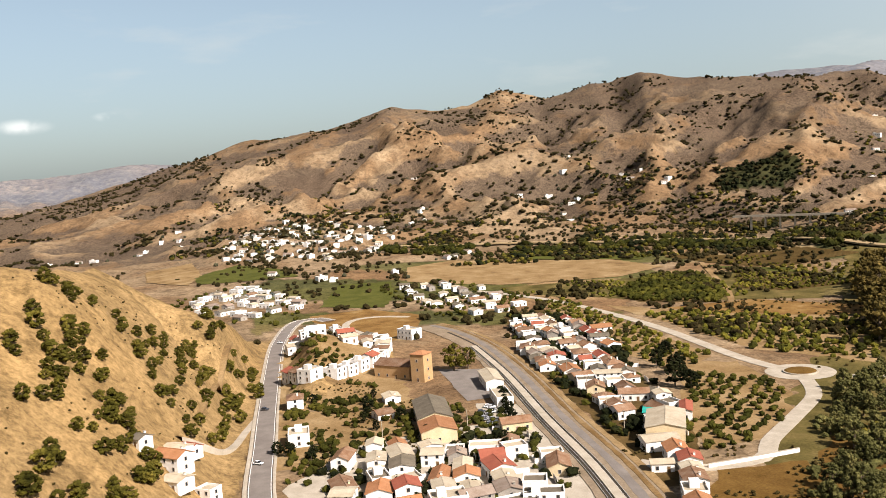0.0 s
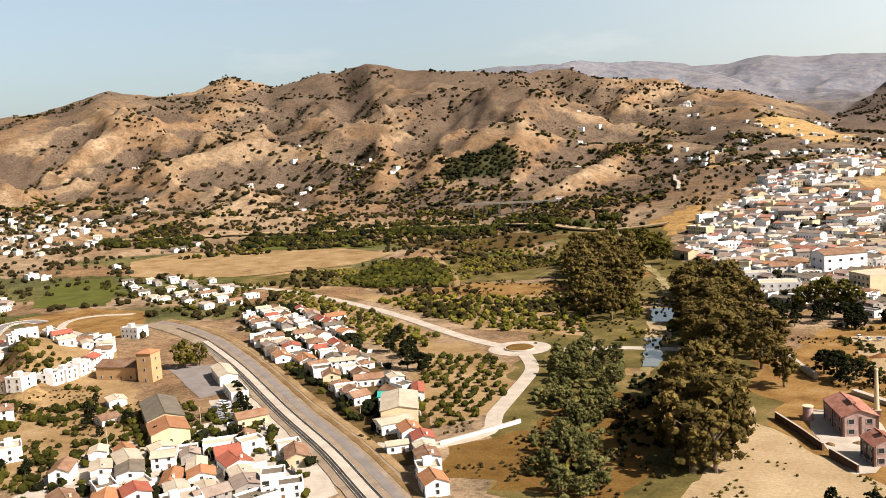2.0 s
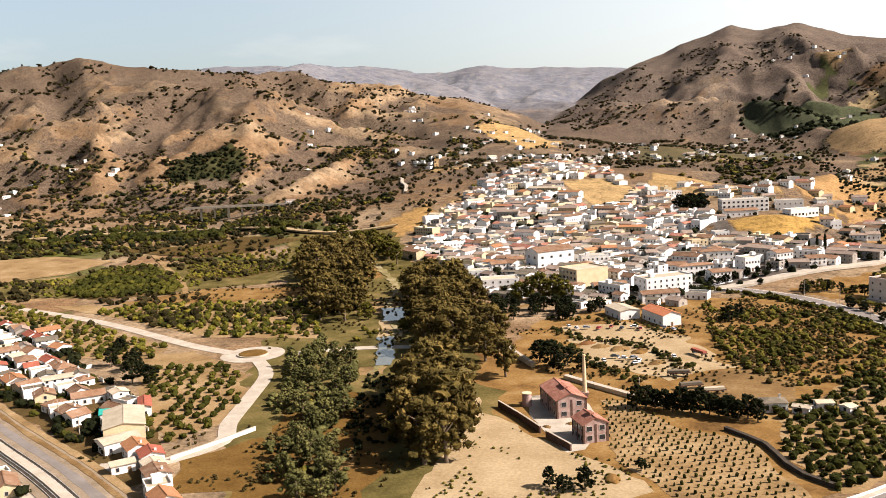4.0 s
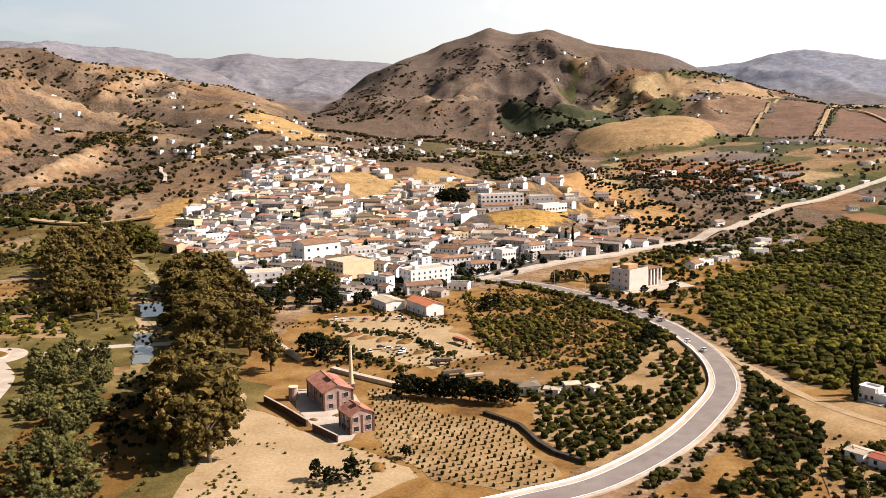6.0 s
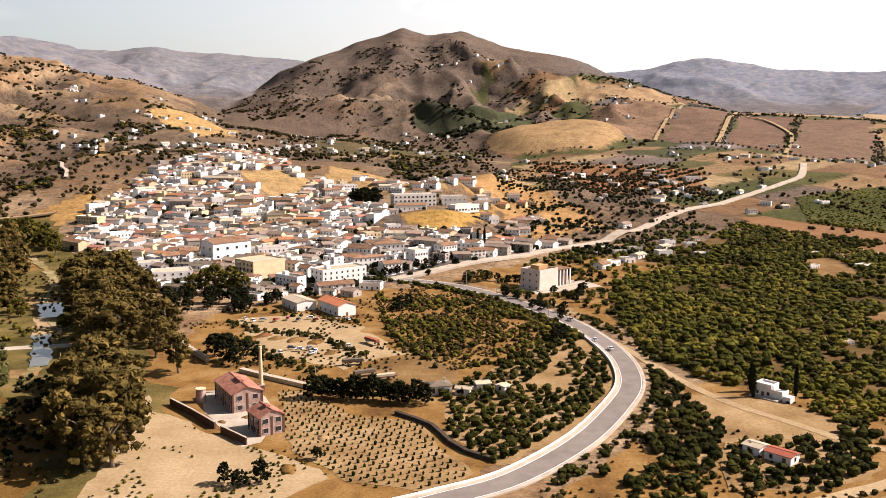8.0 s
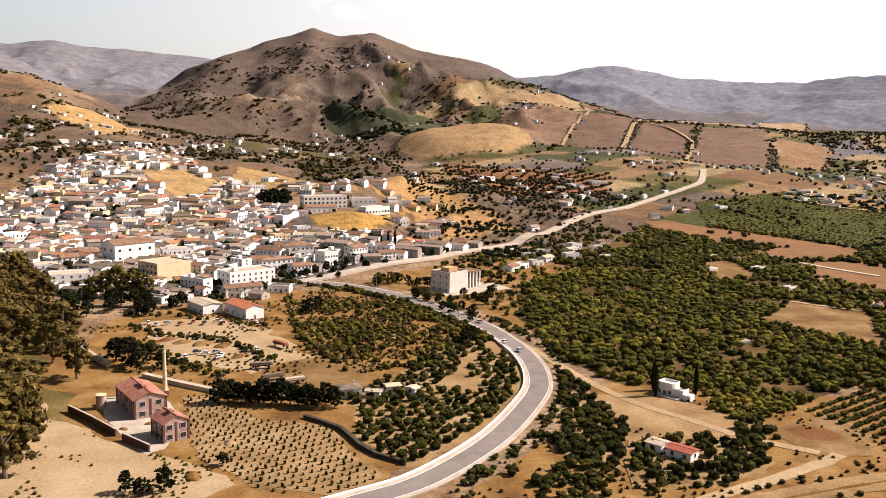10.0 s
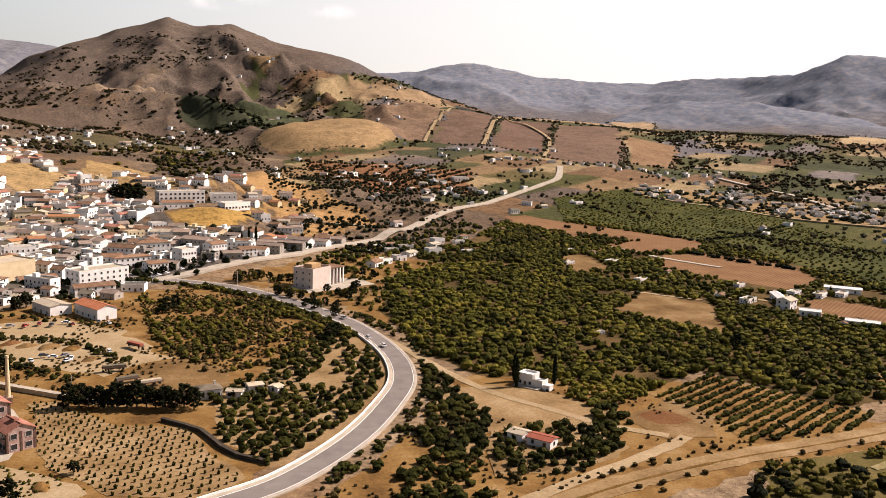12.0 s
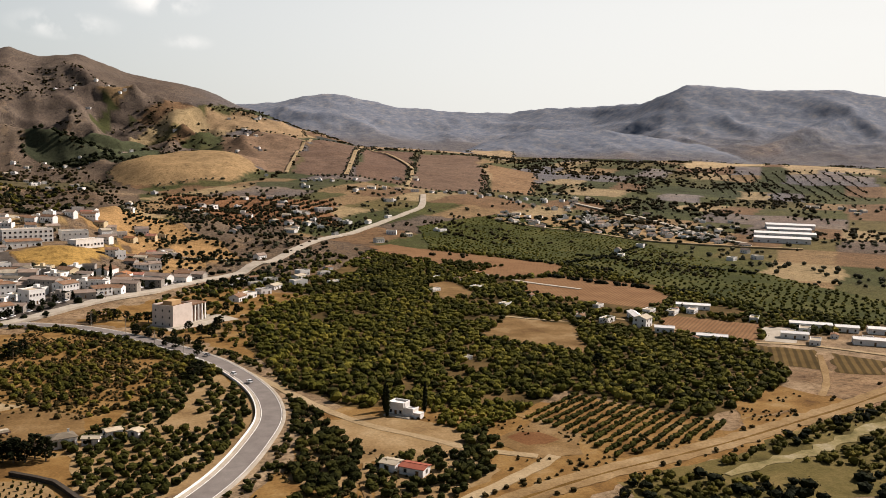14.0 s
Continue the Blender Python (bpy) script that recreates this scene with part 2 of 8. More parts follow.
def noise_node(n, l, scale, detail=6, rough=0.6, vec=None):
    t = n.new("ShaderNodeTexNoise")
    t.inputs["Scale"].default_value, t.inputs["Detail"].default_value, t.inputs["Roughness"].default_value = scale, detail, rough
    if vec:
        l.new(vec, t.inputs["Vector"])
    return t.outputs["Fac"]


def ramp(n, l, fac, *stops):
    r = n.new("ShaderNodeValToRGB")
    e = r.color_ramp.elements
    while len(e) < len(stops):
        e.new(0.5)
    for el, (p, c) in zip(e, stops):
        el.position, el.color = p, (*c, 1) if len(c) == 3 else c
    l.new(fac, r.inputs[0])
    return r.outputs[0]


def mix(n, l, fac, a, b, how="MIX"):
    m = n.new("ShaderNodeMix")
    m.data_type, m.blend_type = "RGBA", how
    for sock, v in ((m.inputs[0], fac), (m.inputs[6], a), (m.inputs[7], b)):
        if hasattr(v, "links"):
            l.new(v, sock)
        elif isinstance(v, tuple):
            sock.default_value = (*v, 1)
        else:
            sock.default_value = v
    return m.outputs[2]


def bump(n, l, p, height, strength=0.5, distance=0.1):
    b = n.new("ShaderNodeBump")
    b.inputs["Strength"].default_value, b.inputs["Distance"].default_value = strength, distance
    l.new(height, b.inputs["Height"])
    l.new(b.outputs[0], p.inputs["Normal"])


def position(n):
    return n.new("ShaderNodeNewGeometry").outputs["Position"]


def attr(n, name):
    a = n.new("ShaderNodeAttribute")
    a.attribute_name = name
    return a.outputs["Fac"]


def surface(name, colours, scale, fine=4.0, rough=0.9, relief=0.3, depth=0.05, grain=0.25, per_object=0.0, per_island=0.0):
    """A weathered surface: patches of the given colours, grain and relief, in world metres."""
    m, n, l, p = material(name, rough)
    vec = position(n)
    stops = [(0.3 + 0.4 * i / max(1, len(colours) - 1), c) for i, c in enumerate(colours)]
    c = ramp(n, l, noise_node(n, l, scale, 5, 0.62, vec), *stops)
    g = noise_node(n, l, fine, 4, 0.7, vec)
    c = mix(n, l, grain, c, ramp(n, l, g, (0.3, (0.25, 0.24, 0.22)), (0.7, (1.0, 0.98, 0.95))), "MULTIPLY")
    for amount, node, sock in ((per_object, "ShaderNodeObjectInfo", "Random"), (per_island, "ShaderNodeNewGeometry", "Random Per Island")):
        if amount:
            o = n.new(node)
            c = mix(n, l, amount, c, ramp(n, l, o.outputs[sock], (0, (0.45, 0.43, 0.38)), (0.5, (0.85, 0.85, 0.8)), (1, (1.25, 1.15, 1.0))), "MULTIPLY")
    l.new(c, p.inputs["Base Color"])
    bump(n, l, p, g, relief, depth)
    return m

# ---- materials ----
def land_material():
    m, n, l, p = material("dry_land", 0.95)
    vec = position(n)
    big, mid, fine = noise_node(n, l, 0.006, 7, 0.62, vec), noise_node(n, l, 0.035, 7, 0.68, vec), noise_node(n, l, 0.45, 5, 0.72, vec)
    straw = ramp(n, l, mid, (0.28, (0.104, 0.073, 0.045)), (0.5, (0.242, 0.172, 0.102)), (0.70, (0.37, 0.270, 0.165)))
    scrub = ramp(n, l, fine, (0.35, (0.034, 0.026, 0.020)), (0.65, (0.128, 0.094, 0.066)))
    soil = ramp(n, l, mid, (0.35, (0.125, 0.078, 0.042)), (0.65, (0.245, 0.158, 0.085)))
    c = mix(n, l, ramp(n, l, big, (0.45, (0, 0, 0)), (0.55, (1, 1, 1))), straw, soil)
    cover = n.new("ShaderNodeMath")
    cover.operation = "MULTIPLY_ADD"
    l.new(mid, cover.inputs[0])
    cover.inputs[1].default_value = 1.15
    l.new(attr(n, "scrub"), cover.inputs[2])
    c = mix(n, l, ramp(n, l, cover.outputs[0], (0.82, (0, 0, 0)), (1.04, (0.85, 0.85, 0.85))), c, scrub)
    # bluish-grey haze of the distance, painted into the ground colour
    haze_tint = ramp(n, l, mid, (0.3, (0.092, 0.108, 0.140)), (0.5, (0.150, 0.163, 0.190)), (0.72, (0.25, 0.238, 0.225)))
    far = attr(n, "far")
    c = mix(n, l, far, c, haze_tint)
    plot = n.new("ShaderNodeAttribute")
    plot.attribute_name = "plot"
    c = mix(n, l, plot.outputs["Alpha"], c, mix(n, l, 0.6, plot.outputs["Color"], ramp(n, l, mid, (0.3, (0.45, 0.45, 0.42)), (0.7, (1.4, 1.35, 1.25))), "MULTIPLY"))
    tuft = noise_node(n, l, 0.16, 4, 0.75, vec)
    plain = n.new("ShaderNodeMapRange")  # the speckle fades where the haze tint covers the far range
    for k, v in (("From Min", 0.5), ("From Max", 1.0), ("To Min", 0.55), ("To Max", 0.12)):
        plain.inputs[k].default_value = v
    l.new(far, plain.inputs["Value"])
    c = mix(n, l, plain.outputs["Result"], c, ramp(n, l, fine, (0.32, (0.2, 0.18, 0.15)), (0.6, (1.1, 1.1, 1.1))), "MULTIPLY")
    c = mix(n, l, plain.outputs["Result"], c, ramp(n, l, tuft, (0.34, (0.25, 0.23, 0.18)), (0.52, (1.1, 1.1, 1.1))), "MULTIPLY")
    l.new(c, p.inputs["Base Color"])
    bump(n, l, p, fine, 0.8, 0.8)
    return m


def furrowed(name, colours, angle, period, amount):
    """Worked soil with furrows that run at an angle."""
    m = surface(name, colours, 0.05, 1.2, 0.95, 0.4, 0.15, 0.3)
    n, l = m.node_tree.nodes, m.node_tree.links
    p = n["Principled BSDF"]
    turn = n.new("ShaderNodeMapping")
    turn.inputs["Rotation"].default_value[2] = angle
    l.new(position(n), turn.inputs["Vector"])
    w = n.new("ShaderNodeTexWave")
    w.inputs["Scale"].default_value, w.inputs["Distortion"].default_value, w.inputs["Detail"].default_value = 0.314 / period, 1.0, 2
    w.inputs["Detail Scale"].default_value = 0.5
    l.new(turn.outputs[0], w.inputs["Vector"])
    old = p.inputs["Base Color"].links[0].from_socket
    l.new(mix(n, l, amount, old, ramp(n, l, w.outputs["Fac"], (0.25, (0.35, 0.36, 0.3)), (0.7, (1.1, 1.08, 1.0))), "MULTIPLY"), p.inputs["Base Color"])
    return m


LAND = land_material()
ASPHALT = surface("asphalt", [(0.15, 0.13, 0.115), (0.215, 0.19, 0.168)], 0.12, 2.5, 0.85, 0.2, 0.02, 0.25)
CONCRETE = surface("pale_concrete", [(0.31, 0.268, 0.205), (0.44, 0.39, 0.315)], 0.15, 2.0, 0.9, 0.2, 0.02, 0.3)
BALLAST = surface("rail_ballast", [(0.19, 0.145, 0.095), (0.30, 0.235, 0.165)], 0.1, 1.2, 0.95, 0.5, 0.1, 0.5)
TRACKBED = surface("dark_trackbed", [(0.03708, 0.032, 0.02604), (0.07416, 0.06, 0.04464)], 0.3, 2.0, 0.9, 0.4, 0.08, 0.4)
DIRT = surface("beaten_earth", [(0.12, 0.07, 0.028), (0.19, 0.117, 0.048), (0.28, 0.19, 0.095)], 0.05, 0.9, 0.95, 0.4, 0.1, 0.55)
PALE_DIRT = surface("pale_earth", [(0.15, 0.09408, 0.043), (0.24, 0.1565, 0.07138), (0.29, 0.1968, 0.09632), (0.35, 0.2544, 0.1376)], 0.045, 0.8, 0.95, 0.4, 0.1, 0.55)
GOLD_DIRT = surface("golden_soil", [(0.095, 0.052, 0.020), (0.185, 0.102, 0.033), (0.245, 0.145, 0.050), (0.30, 0.200, 0.092)], 0.06, 0.9, 0.95, 0.4, 0.1, 0.55)
MARL = surface("pale_marl", [(0.2615, 0.1859, 0.0966), (0.3787, 0.2897, 0.17)], 0.05, 0.8, 0.95, 0.4, 0.1, 0.4)
RED_DIRT = surface("reddish_soil", [(0.1287, 0.05676, 0.02256), (0.1993, 0.1022, 0.04263)], 0.05, 0.9, 0.95, 0.4, 0.1, 0.55)
OCHRE_GRASS = surface("ochre_grass", [(0.1029, 0.05562, 0.01425), (0.1736, 0.1002, 0.0285)], 0.09, 1.0, 0.95, 0.6, 0.3, 0.55)
GREEN_GRASS = surface("green_grass", [(0.030, 0.036, 0.009), (0.058, 0.062, 0.015), (0.10, 0.092, 0.026)], 0.022, 1.0, 0.9, 0.6, 0.3, 0.55)
BRIGHT_GRASS = surface("bright_crop_grass", [(0.06, 0.066, 0.014), (0.105, 0.105, 0.025)], 0.06, 1.0, 0.9, 0.6, 0.3, 0.5)
OLIVE_GRASS = surface("olive_grass", [(0.055, 0.045, 0.014), (0.115, 0.092, 0.03), (0.20, 0.145, 0.056)], 0.04, 0.8, 0.95, 0.6, 0.4, 0.55)
ORCHARD_SOIL = surface("orchard_soil", [(0.04969, 0.03618, 0.01346), (0.09945, 0.06514, 0.02468), (0.159, 0.1013, 0.04038)], 0.035, 0.8, 0.95, 0.5, 0.3, 0.55)
PLOUGHED = furrowed("ploughed_soil", [(0.165, 0.088, 0.042), (0.235, 0.135, 0.068)], 0.9, 2.6, 0.35)
CROP_ROWS = furrowed("crop_rows", [(0.076, 0.04825, 0.01583), (0.1287, 0.08514, 0.03167)], 0.75, 4.5, 0.7)
DRY_BED = surface("dry_river_bed", [(0.12, 0.105, 0.04), (0.24, 0.195, 0.09), (0.34, 0.29, 0.19)], 0.08, 1.0, 0.95, 0.5, 0.2, 0.5)
WATER, wn_, wl_, wp_ = material("river_water", 0.06)
wp_.inputs["Base Color"].default_value = (0.10, 0.105, 0.085, 1)
wp_.inputs["Specular IOR Level"].default_value = 0.5
bump(wn_, wl_, wp_, noise_node(wn_, wl_, 0.6, 4, 0.6, position(wn_)), 0.15, 0.1)
WHITEWASH = surface("whitewash", [(0.658, 0.6298, 0.5828), (0.7708, 0.752, 0.7238)], 0.25, 1.6, 0.9, 0.15, 0.02, 0.22, per_object=0.12)
CREAM = surface("cream_render", [(0.4779, 0.376, 0.2306), (0.5768, 0.48, 0.3199)], 0.25, 1.6, 0.9, 0.15, 0.02, 0.25, per_object=0.2)
TOWN_LANE = surface("worn_town_lanes", [(0.04675, 0.0408, 0.034), (0.102, 0.085, 0.0697), (0.17, 0.1445, 0.1148)], 0.09, 1.5, 0.9, 0.3, 0.05, 0.4)
GREY_WALL = surface("weathered_grey_render", [(0.246, 0.2214, 0.1968), (0.3772, 0.3444, 0.3034)], 0.2, 1.5, 0.9, 0.2, 0.03, 0.4, per_object=0.3)
PALE_RENDER = surface("pale_pinkish_render", [(0.50, 0.42, 0.36), (0.60, 0.52, 0.45)], 0.25, 1.6, 0.9, 0.15, 0.02, 0.25)
OCHRE = surface("ochre_render", [(0.3626, 0.232, 0.1116), (0.4532, 0.304, 0.1637)], 0.25, 1.6, 0.9, 0.15, 0.02, 0.25, per_object=0.2)
PINK_BRICK = surface("pink_brick", [(0.27, 0.175, 0.145), (0.36, 0.245, 0.21), (0.46, 0.335, 0.295)], 0.4, 2.5, 0.9, 0.3, 0.03, 0.35)
DARK_BRICK = surface("dark_brick_trim", [(0.0824, 0.048, 0.0372), (0.1318, 0.08, 0.05952)], 0.6, 2.5, 0.9, 0.2, 0.03, 0.3)
ROOF_TILE = surface("clay_tiles", [(0.1748, 0.09563, 0.05645), (0.236, 0.1417, 0.09223), (0.2884, 0.2037, 0.1505)], 0.3, 1.8, 0.9, 0.5, 0.06, 0.4, per_object=0.45, per_island=0.4)
ROOF_ORANGE = surface("orange_tiles", [(0.323, 0.15, 0.0735), (0.4085, 0.21, 0.1155)], 0.3, 1.8, 0.9, 0.5, 0.06, 0.4, per_object=0.35, per_island=0.4)
ROOF_RED = surface("red_tiles", [(0.2521, 0.0768, 0.05059), (0.3152, 0.1088, 0.06845)], 0.3, 1.8, 0.9, 0.5, 0.06, 0.3)
ROOF_BRIGHT = surface("bright_orange_tiles", [(0.42, 0.15, 0.07), (0.52, 0.21, 0.11)], 0.3, 1.8, 0.9, 0.5, 0.06, 0.3)
ROOF_RUST = surface("rusty_factory_tiles", [(0.22, 0.092, 0.062), (0.33, 0.15, 0.105), (0.41, 0.225, 0.165)], 0.35, 1.8, 0.9, 0.5, 0.06, 0.45)
ROOF_PALE = surface("pale_roofing", [(0.412, 0.344, 0.253), (0.5438, 0.48, 0.3794)], 0.2, 1.5, 0.8, 0.3, 0.04, 0.3, per_object=0.3, per_island=0.4)
ROOF_PINK = surface("bleached_tiles", [(0.2411, 0.1771, 0.1403), (0.3375, 0.2745, 0.2322)], 0.3, 1.8, 0.9, 0.5, 0.06, 0.35, per_object=0.3, per_island=0.4)
ROOF_GREY = surface("grey_fibre_cement", [(0.1318, 0.112, 0.08632), (0.1978, 0.1696, 0.131)], 0.25, 1.5, 0.9, 0.3, 0.04, 0.35, per_object=0.25, per_island=0.4)
TEAL = surface("teal_sheeting", [(0.03, 0.36, 0.29), (0.05, 0.45, 0.37)], 0.5, 2.0, 0.5, 0.3, 0.05, 0.2)
BLUE = surface("blue_cover", [(0.03, 0.19, 0.48), (0.04, 0.24, 0.55)], 0.5, 2.0, 0.5, 0.3, 0.05, 0.2)
GLASS, gn_, gl_, gp_ = material("dark_window_glass", 0.12)
gp_.inputs["Base Color"].default_value = (0.02, 0.022, 0.026, 1)
gp_.inputs["Specular IOR Level"].default_value = 0.5
FRAME = surface("painted_frame", [(0.30, 0.27, 0.23), (0.42, 0.39, 0.35)], 0.6, 3.0, 0.7, 0.1, 0.01, 0.15)
WOOD = surface("brown_door_wood", [(0.12, 0.07, 0.035), (0.20, 0.12, 0.06)], 0.8, 4.0, 0.7, 0.2, 0.02, 0.3)
STEEL = surface("galvanised_steel", [(0.36, 0.36, 0.35), (0.48, 0.47, 0.45)], 0.5, 3.0, 0.5, 0.1, 0.01, 0.15)
RUBBER = surface("black_rubber", [(0.02, 0.02, 0.02), (0.035, 0.035, 0.035)], 1.0, 5.0, 0.9, 0.1, 0.01, 0.1)
BARK = surface("tree_bark", [(0.10, 0.075, 0.05), (0.18, 0.14, 0.10)], 0.8, 3.0, 0.95, 0.6, 0.05, 0.4)
PAINT = {}
for tone, rgb in (("white", (0.75, 0.75, 0.74)), ("grey", (0.24, 0.24, 0.25)), ("dark", (0.03, 0.032, 0.04)), ("red", (0.36, 0.03, 0.025))):
    PAINT[tone], cn_, cl_, cp_ = material(tone + "_car_paint", 0.28)
    cl_.new(mix(cn_, cl_, 0.2, rgb, ramp(cn_, cl_, noise_node(cn_, cl_, 1.5, 4, 0.6, position(cn_)), (0.3, (0.6, 0.56, 0.5)), (0.7, (1, 1, 1))), "MULTIPLY"), cp_.inputs["Base Color"])
    cp_.inputs["Specular IOR Level"].default_value = 0.5


def leaves(name, a, b, c, patches=0.12):
    return surface(name, [a, b, c], patches, 1.3, 0.85, 0.9, 0.5, 0.6, per_object=0.3, per_island=0.6)


LEAF_ORANGE = leaves("citrus_leaves", (0.018, 0.02, 0.005), (0.05, 0.052, 0.01), (0.115, 0.104, 0.018), 0.04)
LEAF_CITRUS2 = leaves("sunlit_citrus_leaves", (0.040, 0.044, 0.008), (0.115, 0.112, 0.018), (0.24, 0.205, 0.036), 0.03)
LEAF_RIVER = leaves("eucalyptus_leaves", (0.034, 0.027, 0.009), (0.105, 0.080, 0.024), (0.235, 0.172, 0.056))
LEAF_GREY = leaves("grey_green_leaves", (0.042, 0.047, 0.017), (0.105, 0.106, 0.038), (0.205, 0.19, 0.072))
LEAF_PINE = leaves("hill_tree_leaves", (0.026, 0.026, 0.005), (0.085, 0.078, 0.014), (0.215, 0.18, 0.036))
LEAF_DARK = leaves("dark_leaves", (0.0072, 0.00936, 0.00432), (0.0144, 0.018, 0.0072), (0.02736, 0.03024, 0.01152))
LEAF_DRY = leaves("dry_scrub_leaves", (0.0324, 0.0252, 0.00936), (0.0612, 0.0468, 0.01584), (0.108, 0.0792, 0.0288))
LEAF_HILL = leaves("hill_scrub_leaves", (0.01584, 0.0144, 0.00576), (0.0324, 0.02736, 0.0108), (0.0576, 0.04464, 0.01872))
LEAF_GROVE = leaves("dark_grove_leaves", (0.012, 0.015, 0.004), (0.033, 0.036, 0.008), (0.082, 0.076, 0.014), 0.06)
# leaf green lightened and greyed: distance haze put into the colour
LEAF_FAR = leaves("haze_paled_leaves", (0.040, 0.042, 0.026), (0.072, 0.074, 0.046), (0.118, 0.112, 0.070))

# ---- building tools ----
from mathutils.geometry import delaunay_2d_cdt

rng = np.random.default_rng(5)


def finish(name, bm, mats):
    me = bpy.data.meshes.new(name)
    bm.to_mesh(me)
    bm.free()
    for m in mats if isinstance(mats, (list, tuple)) else [mats]:
        me.materials.append(m)
    return me


def raw(name, verts, faces, mat, smooth_shade=False):
    me = bpy.data.meshes.new(name)
    me.from_pydata(verts, [], faces)
    me.materials.append(mat)
    if smooth_shade:
        me.shade_smooth()
    me.update()
    return me


def part(name, data, mat, parent, label="", at=None):
    """One mesh object under a thing or a part."""
    me = finish(name, data, mat) if isinstance(data, bmesh.types.BMesh) else data
    ob = new(name, me)
    ob.parent = parent
    if at is not None:
        ob.matrix_basis = at
    return tagged(ob, label)


def add_box(bm, x0, x1, y0, y1, z0, z1, slot=0):
    v = [bm.verts.new((x, y, z)) for z in (z0, z1) for y in (y0, y1) for x in (x0, x1)]
    for f in ((0, 2, 3, 1), (4, 5, 7, 6), (0, 1, 5, 4), (2, 6, 7, 3), (0, 4, 6, 2), (1, 3, 7, 5)):
        bm.faces.new([v[i] for i in f]).material_index = slot
    return bm


def boxes(*rows):
    bm = bmesh.new()
    for r in rows:
        add_box(bm, *r)
    return bm


def tube(bm, x, y, z0, z1, r0, r1, sides=10, slot=0):
    low = [bm.verts.new((x + r0 * math.cos(6.2832 * i / sides), y + r0 * math.sin(6.2832 * i / sides), z0)) for i in range(sides)]
    top = [bm.verts.new((x + r1 * math.cos(6.2832 * i / sides), y + r1 * math.sin(6.2832 * i / sides), z1)) for i in range(sides)]
    for i in range(sides):
        bm.faces.new((low[i], low[(i + 1) % sides], top[(i + 1) % sides], top[i])).material_index = slot
    bm.faces.new(top).material_index = slot
    bm.faces.new(low[::-1]).material_index = slot
    return bm


def inside(q, poly):
    p = np.array(poly, float)
    q = np.asarray(q, float)
    res = np.zeros(len(q), bool)
    for a, b in zip(p, np.roll(p, -1, 0)):
        if a[1] == b[1]:
            continue
        res ^= ((a[1] > q[:, 1]) != (b[1] > q[:, 1])) & (q[:, 0] < (b[0] - a[0]) * (q[:, 1] - a[1]) / (b[1] - a[1]) + a[0])
    return res


def grid_in(poly, sx, sy, angle=0.0, jitter=0.2):
    """Points of a turned grid that lie in a field."""
    p = np.array(poly, float)
    mid = p.mean(0)
    reach = np.abs(p - mid).max() * 1.5
    gx, gy = np.meshgrid(np.arange(-reach, reach, sx), np.arange(-reach, reach, sy))
    q = np.column_stack([gx.ravel(), gy.ravel()]) + rng.uniform(-jitter, jitter, (gx.size, 2)) * (sx, sy)
    c, s = math.cos(angle), math.sin(angle)
    q = q @ np.array([[c, s], [-s, c]]) + mid
    return q[inside(q, poly)]


def spline(points, step=6.0):
    """Points along a smooth line through the given ones."""
    p = np.array([points[0], *points, points[-1]], float)
    out = []
    for a, b, c, d in zip(p, p[1:], p[2:], p[3:]):
        n = max(2, int(np.hypot(*(c - b)[:2]) / step))
        for t in np.arange(n) / n:
            out.append(0.5 * (2 * b + (c - a) * t + (2 * a - 5 * b + 4 * c - d) * t * t + (3 * b - a - 3 * c + d) * t ** 3))
    out.append(p[-1])
    return np.array(out)


def strip(points, width, lift, off=0.0, thick=1.5, step=6.0, ragged=0.0):
    """A band laid along a line on the ground, with edges that go down into it."""
    c = spline(points, step)[:, :2]
    t = np.gradient(c, axis=0)
    t /= np.linalg.norm(t, axis=1)[:, None] + 1e-9
    nrm = np.stack([t[:, 1], -t[:, 0]], -1)
    rows = []
    mid = c + nrm * off
    wide = width * (1 + ragged * (rng.random(len(c)) - 0.5))[:, None]
    za, zb = land(*(mid - nrm * width / 2).T)[0], land(*(mid + nrm * width / 2).T)[0]
    z = np.maximum(np.maximum(za, zb), land(*mid.T)[0]) + lift + 0.0012 * np.maximum(0, np.hypot(*mid.T) - 600)
    for k, dz in ((-0.5, -thick), (-0.5, 0), (0, 0.04), (0.5, 0), (0.5, -thick)):
        rows.append(np.column_stack([mid + nrm * wide * k, z + dz]))
    v = np.stack(rows, 1).reshape(-1, 3)
    n = len(c)
    faces = [(i * 5 + j + 5, i * 5 + j + 6, i * 5 + j + 1, i * 5 + j) for i in range(n - 1) for j in range(4)]
    return v.tolist(), faces


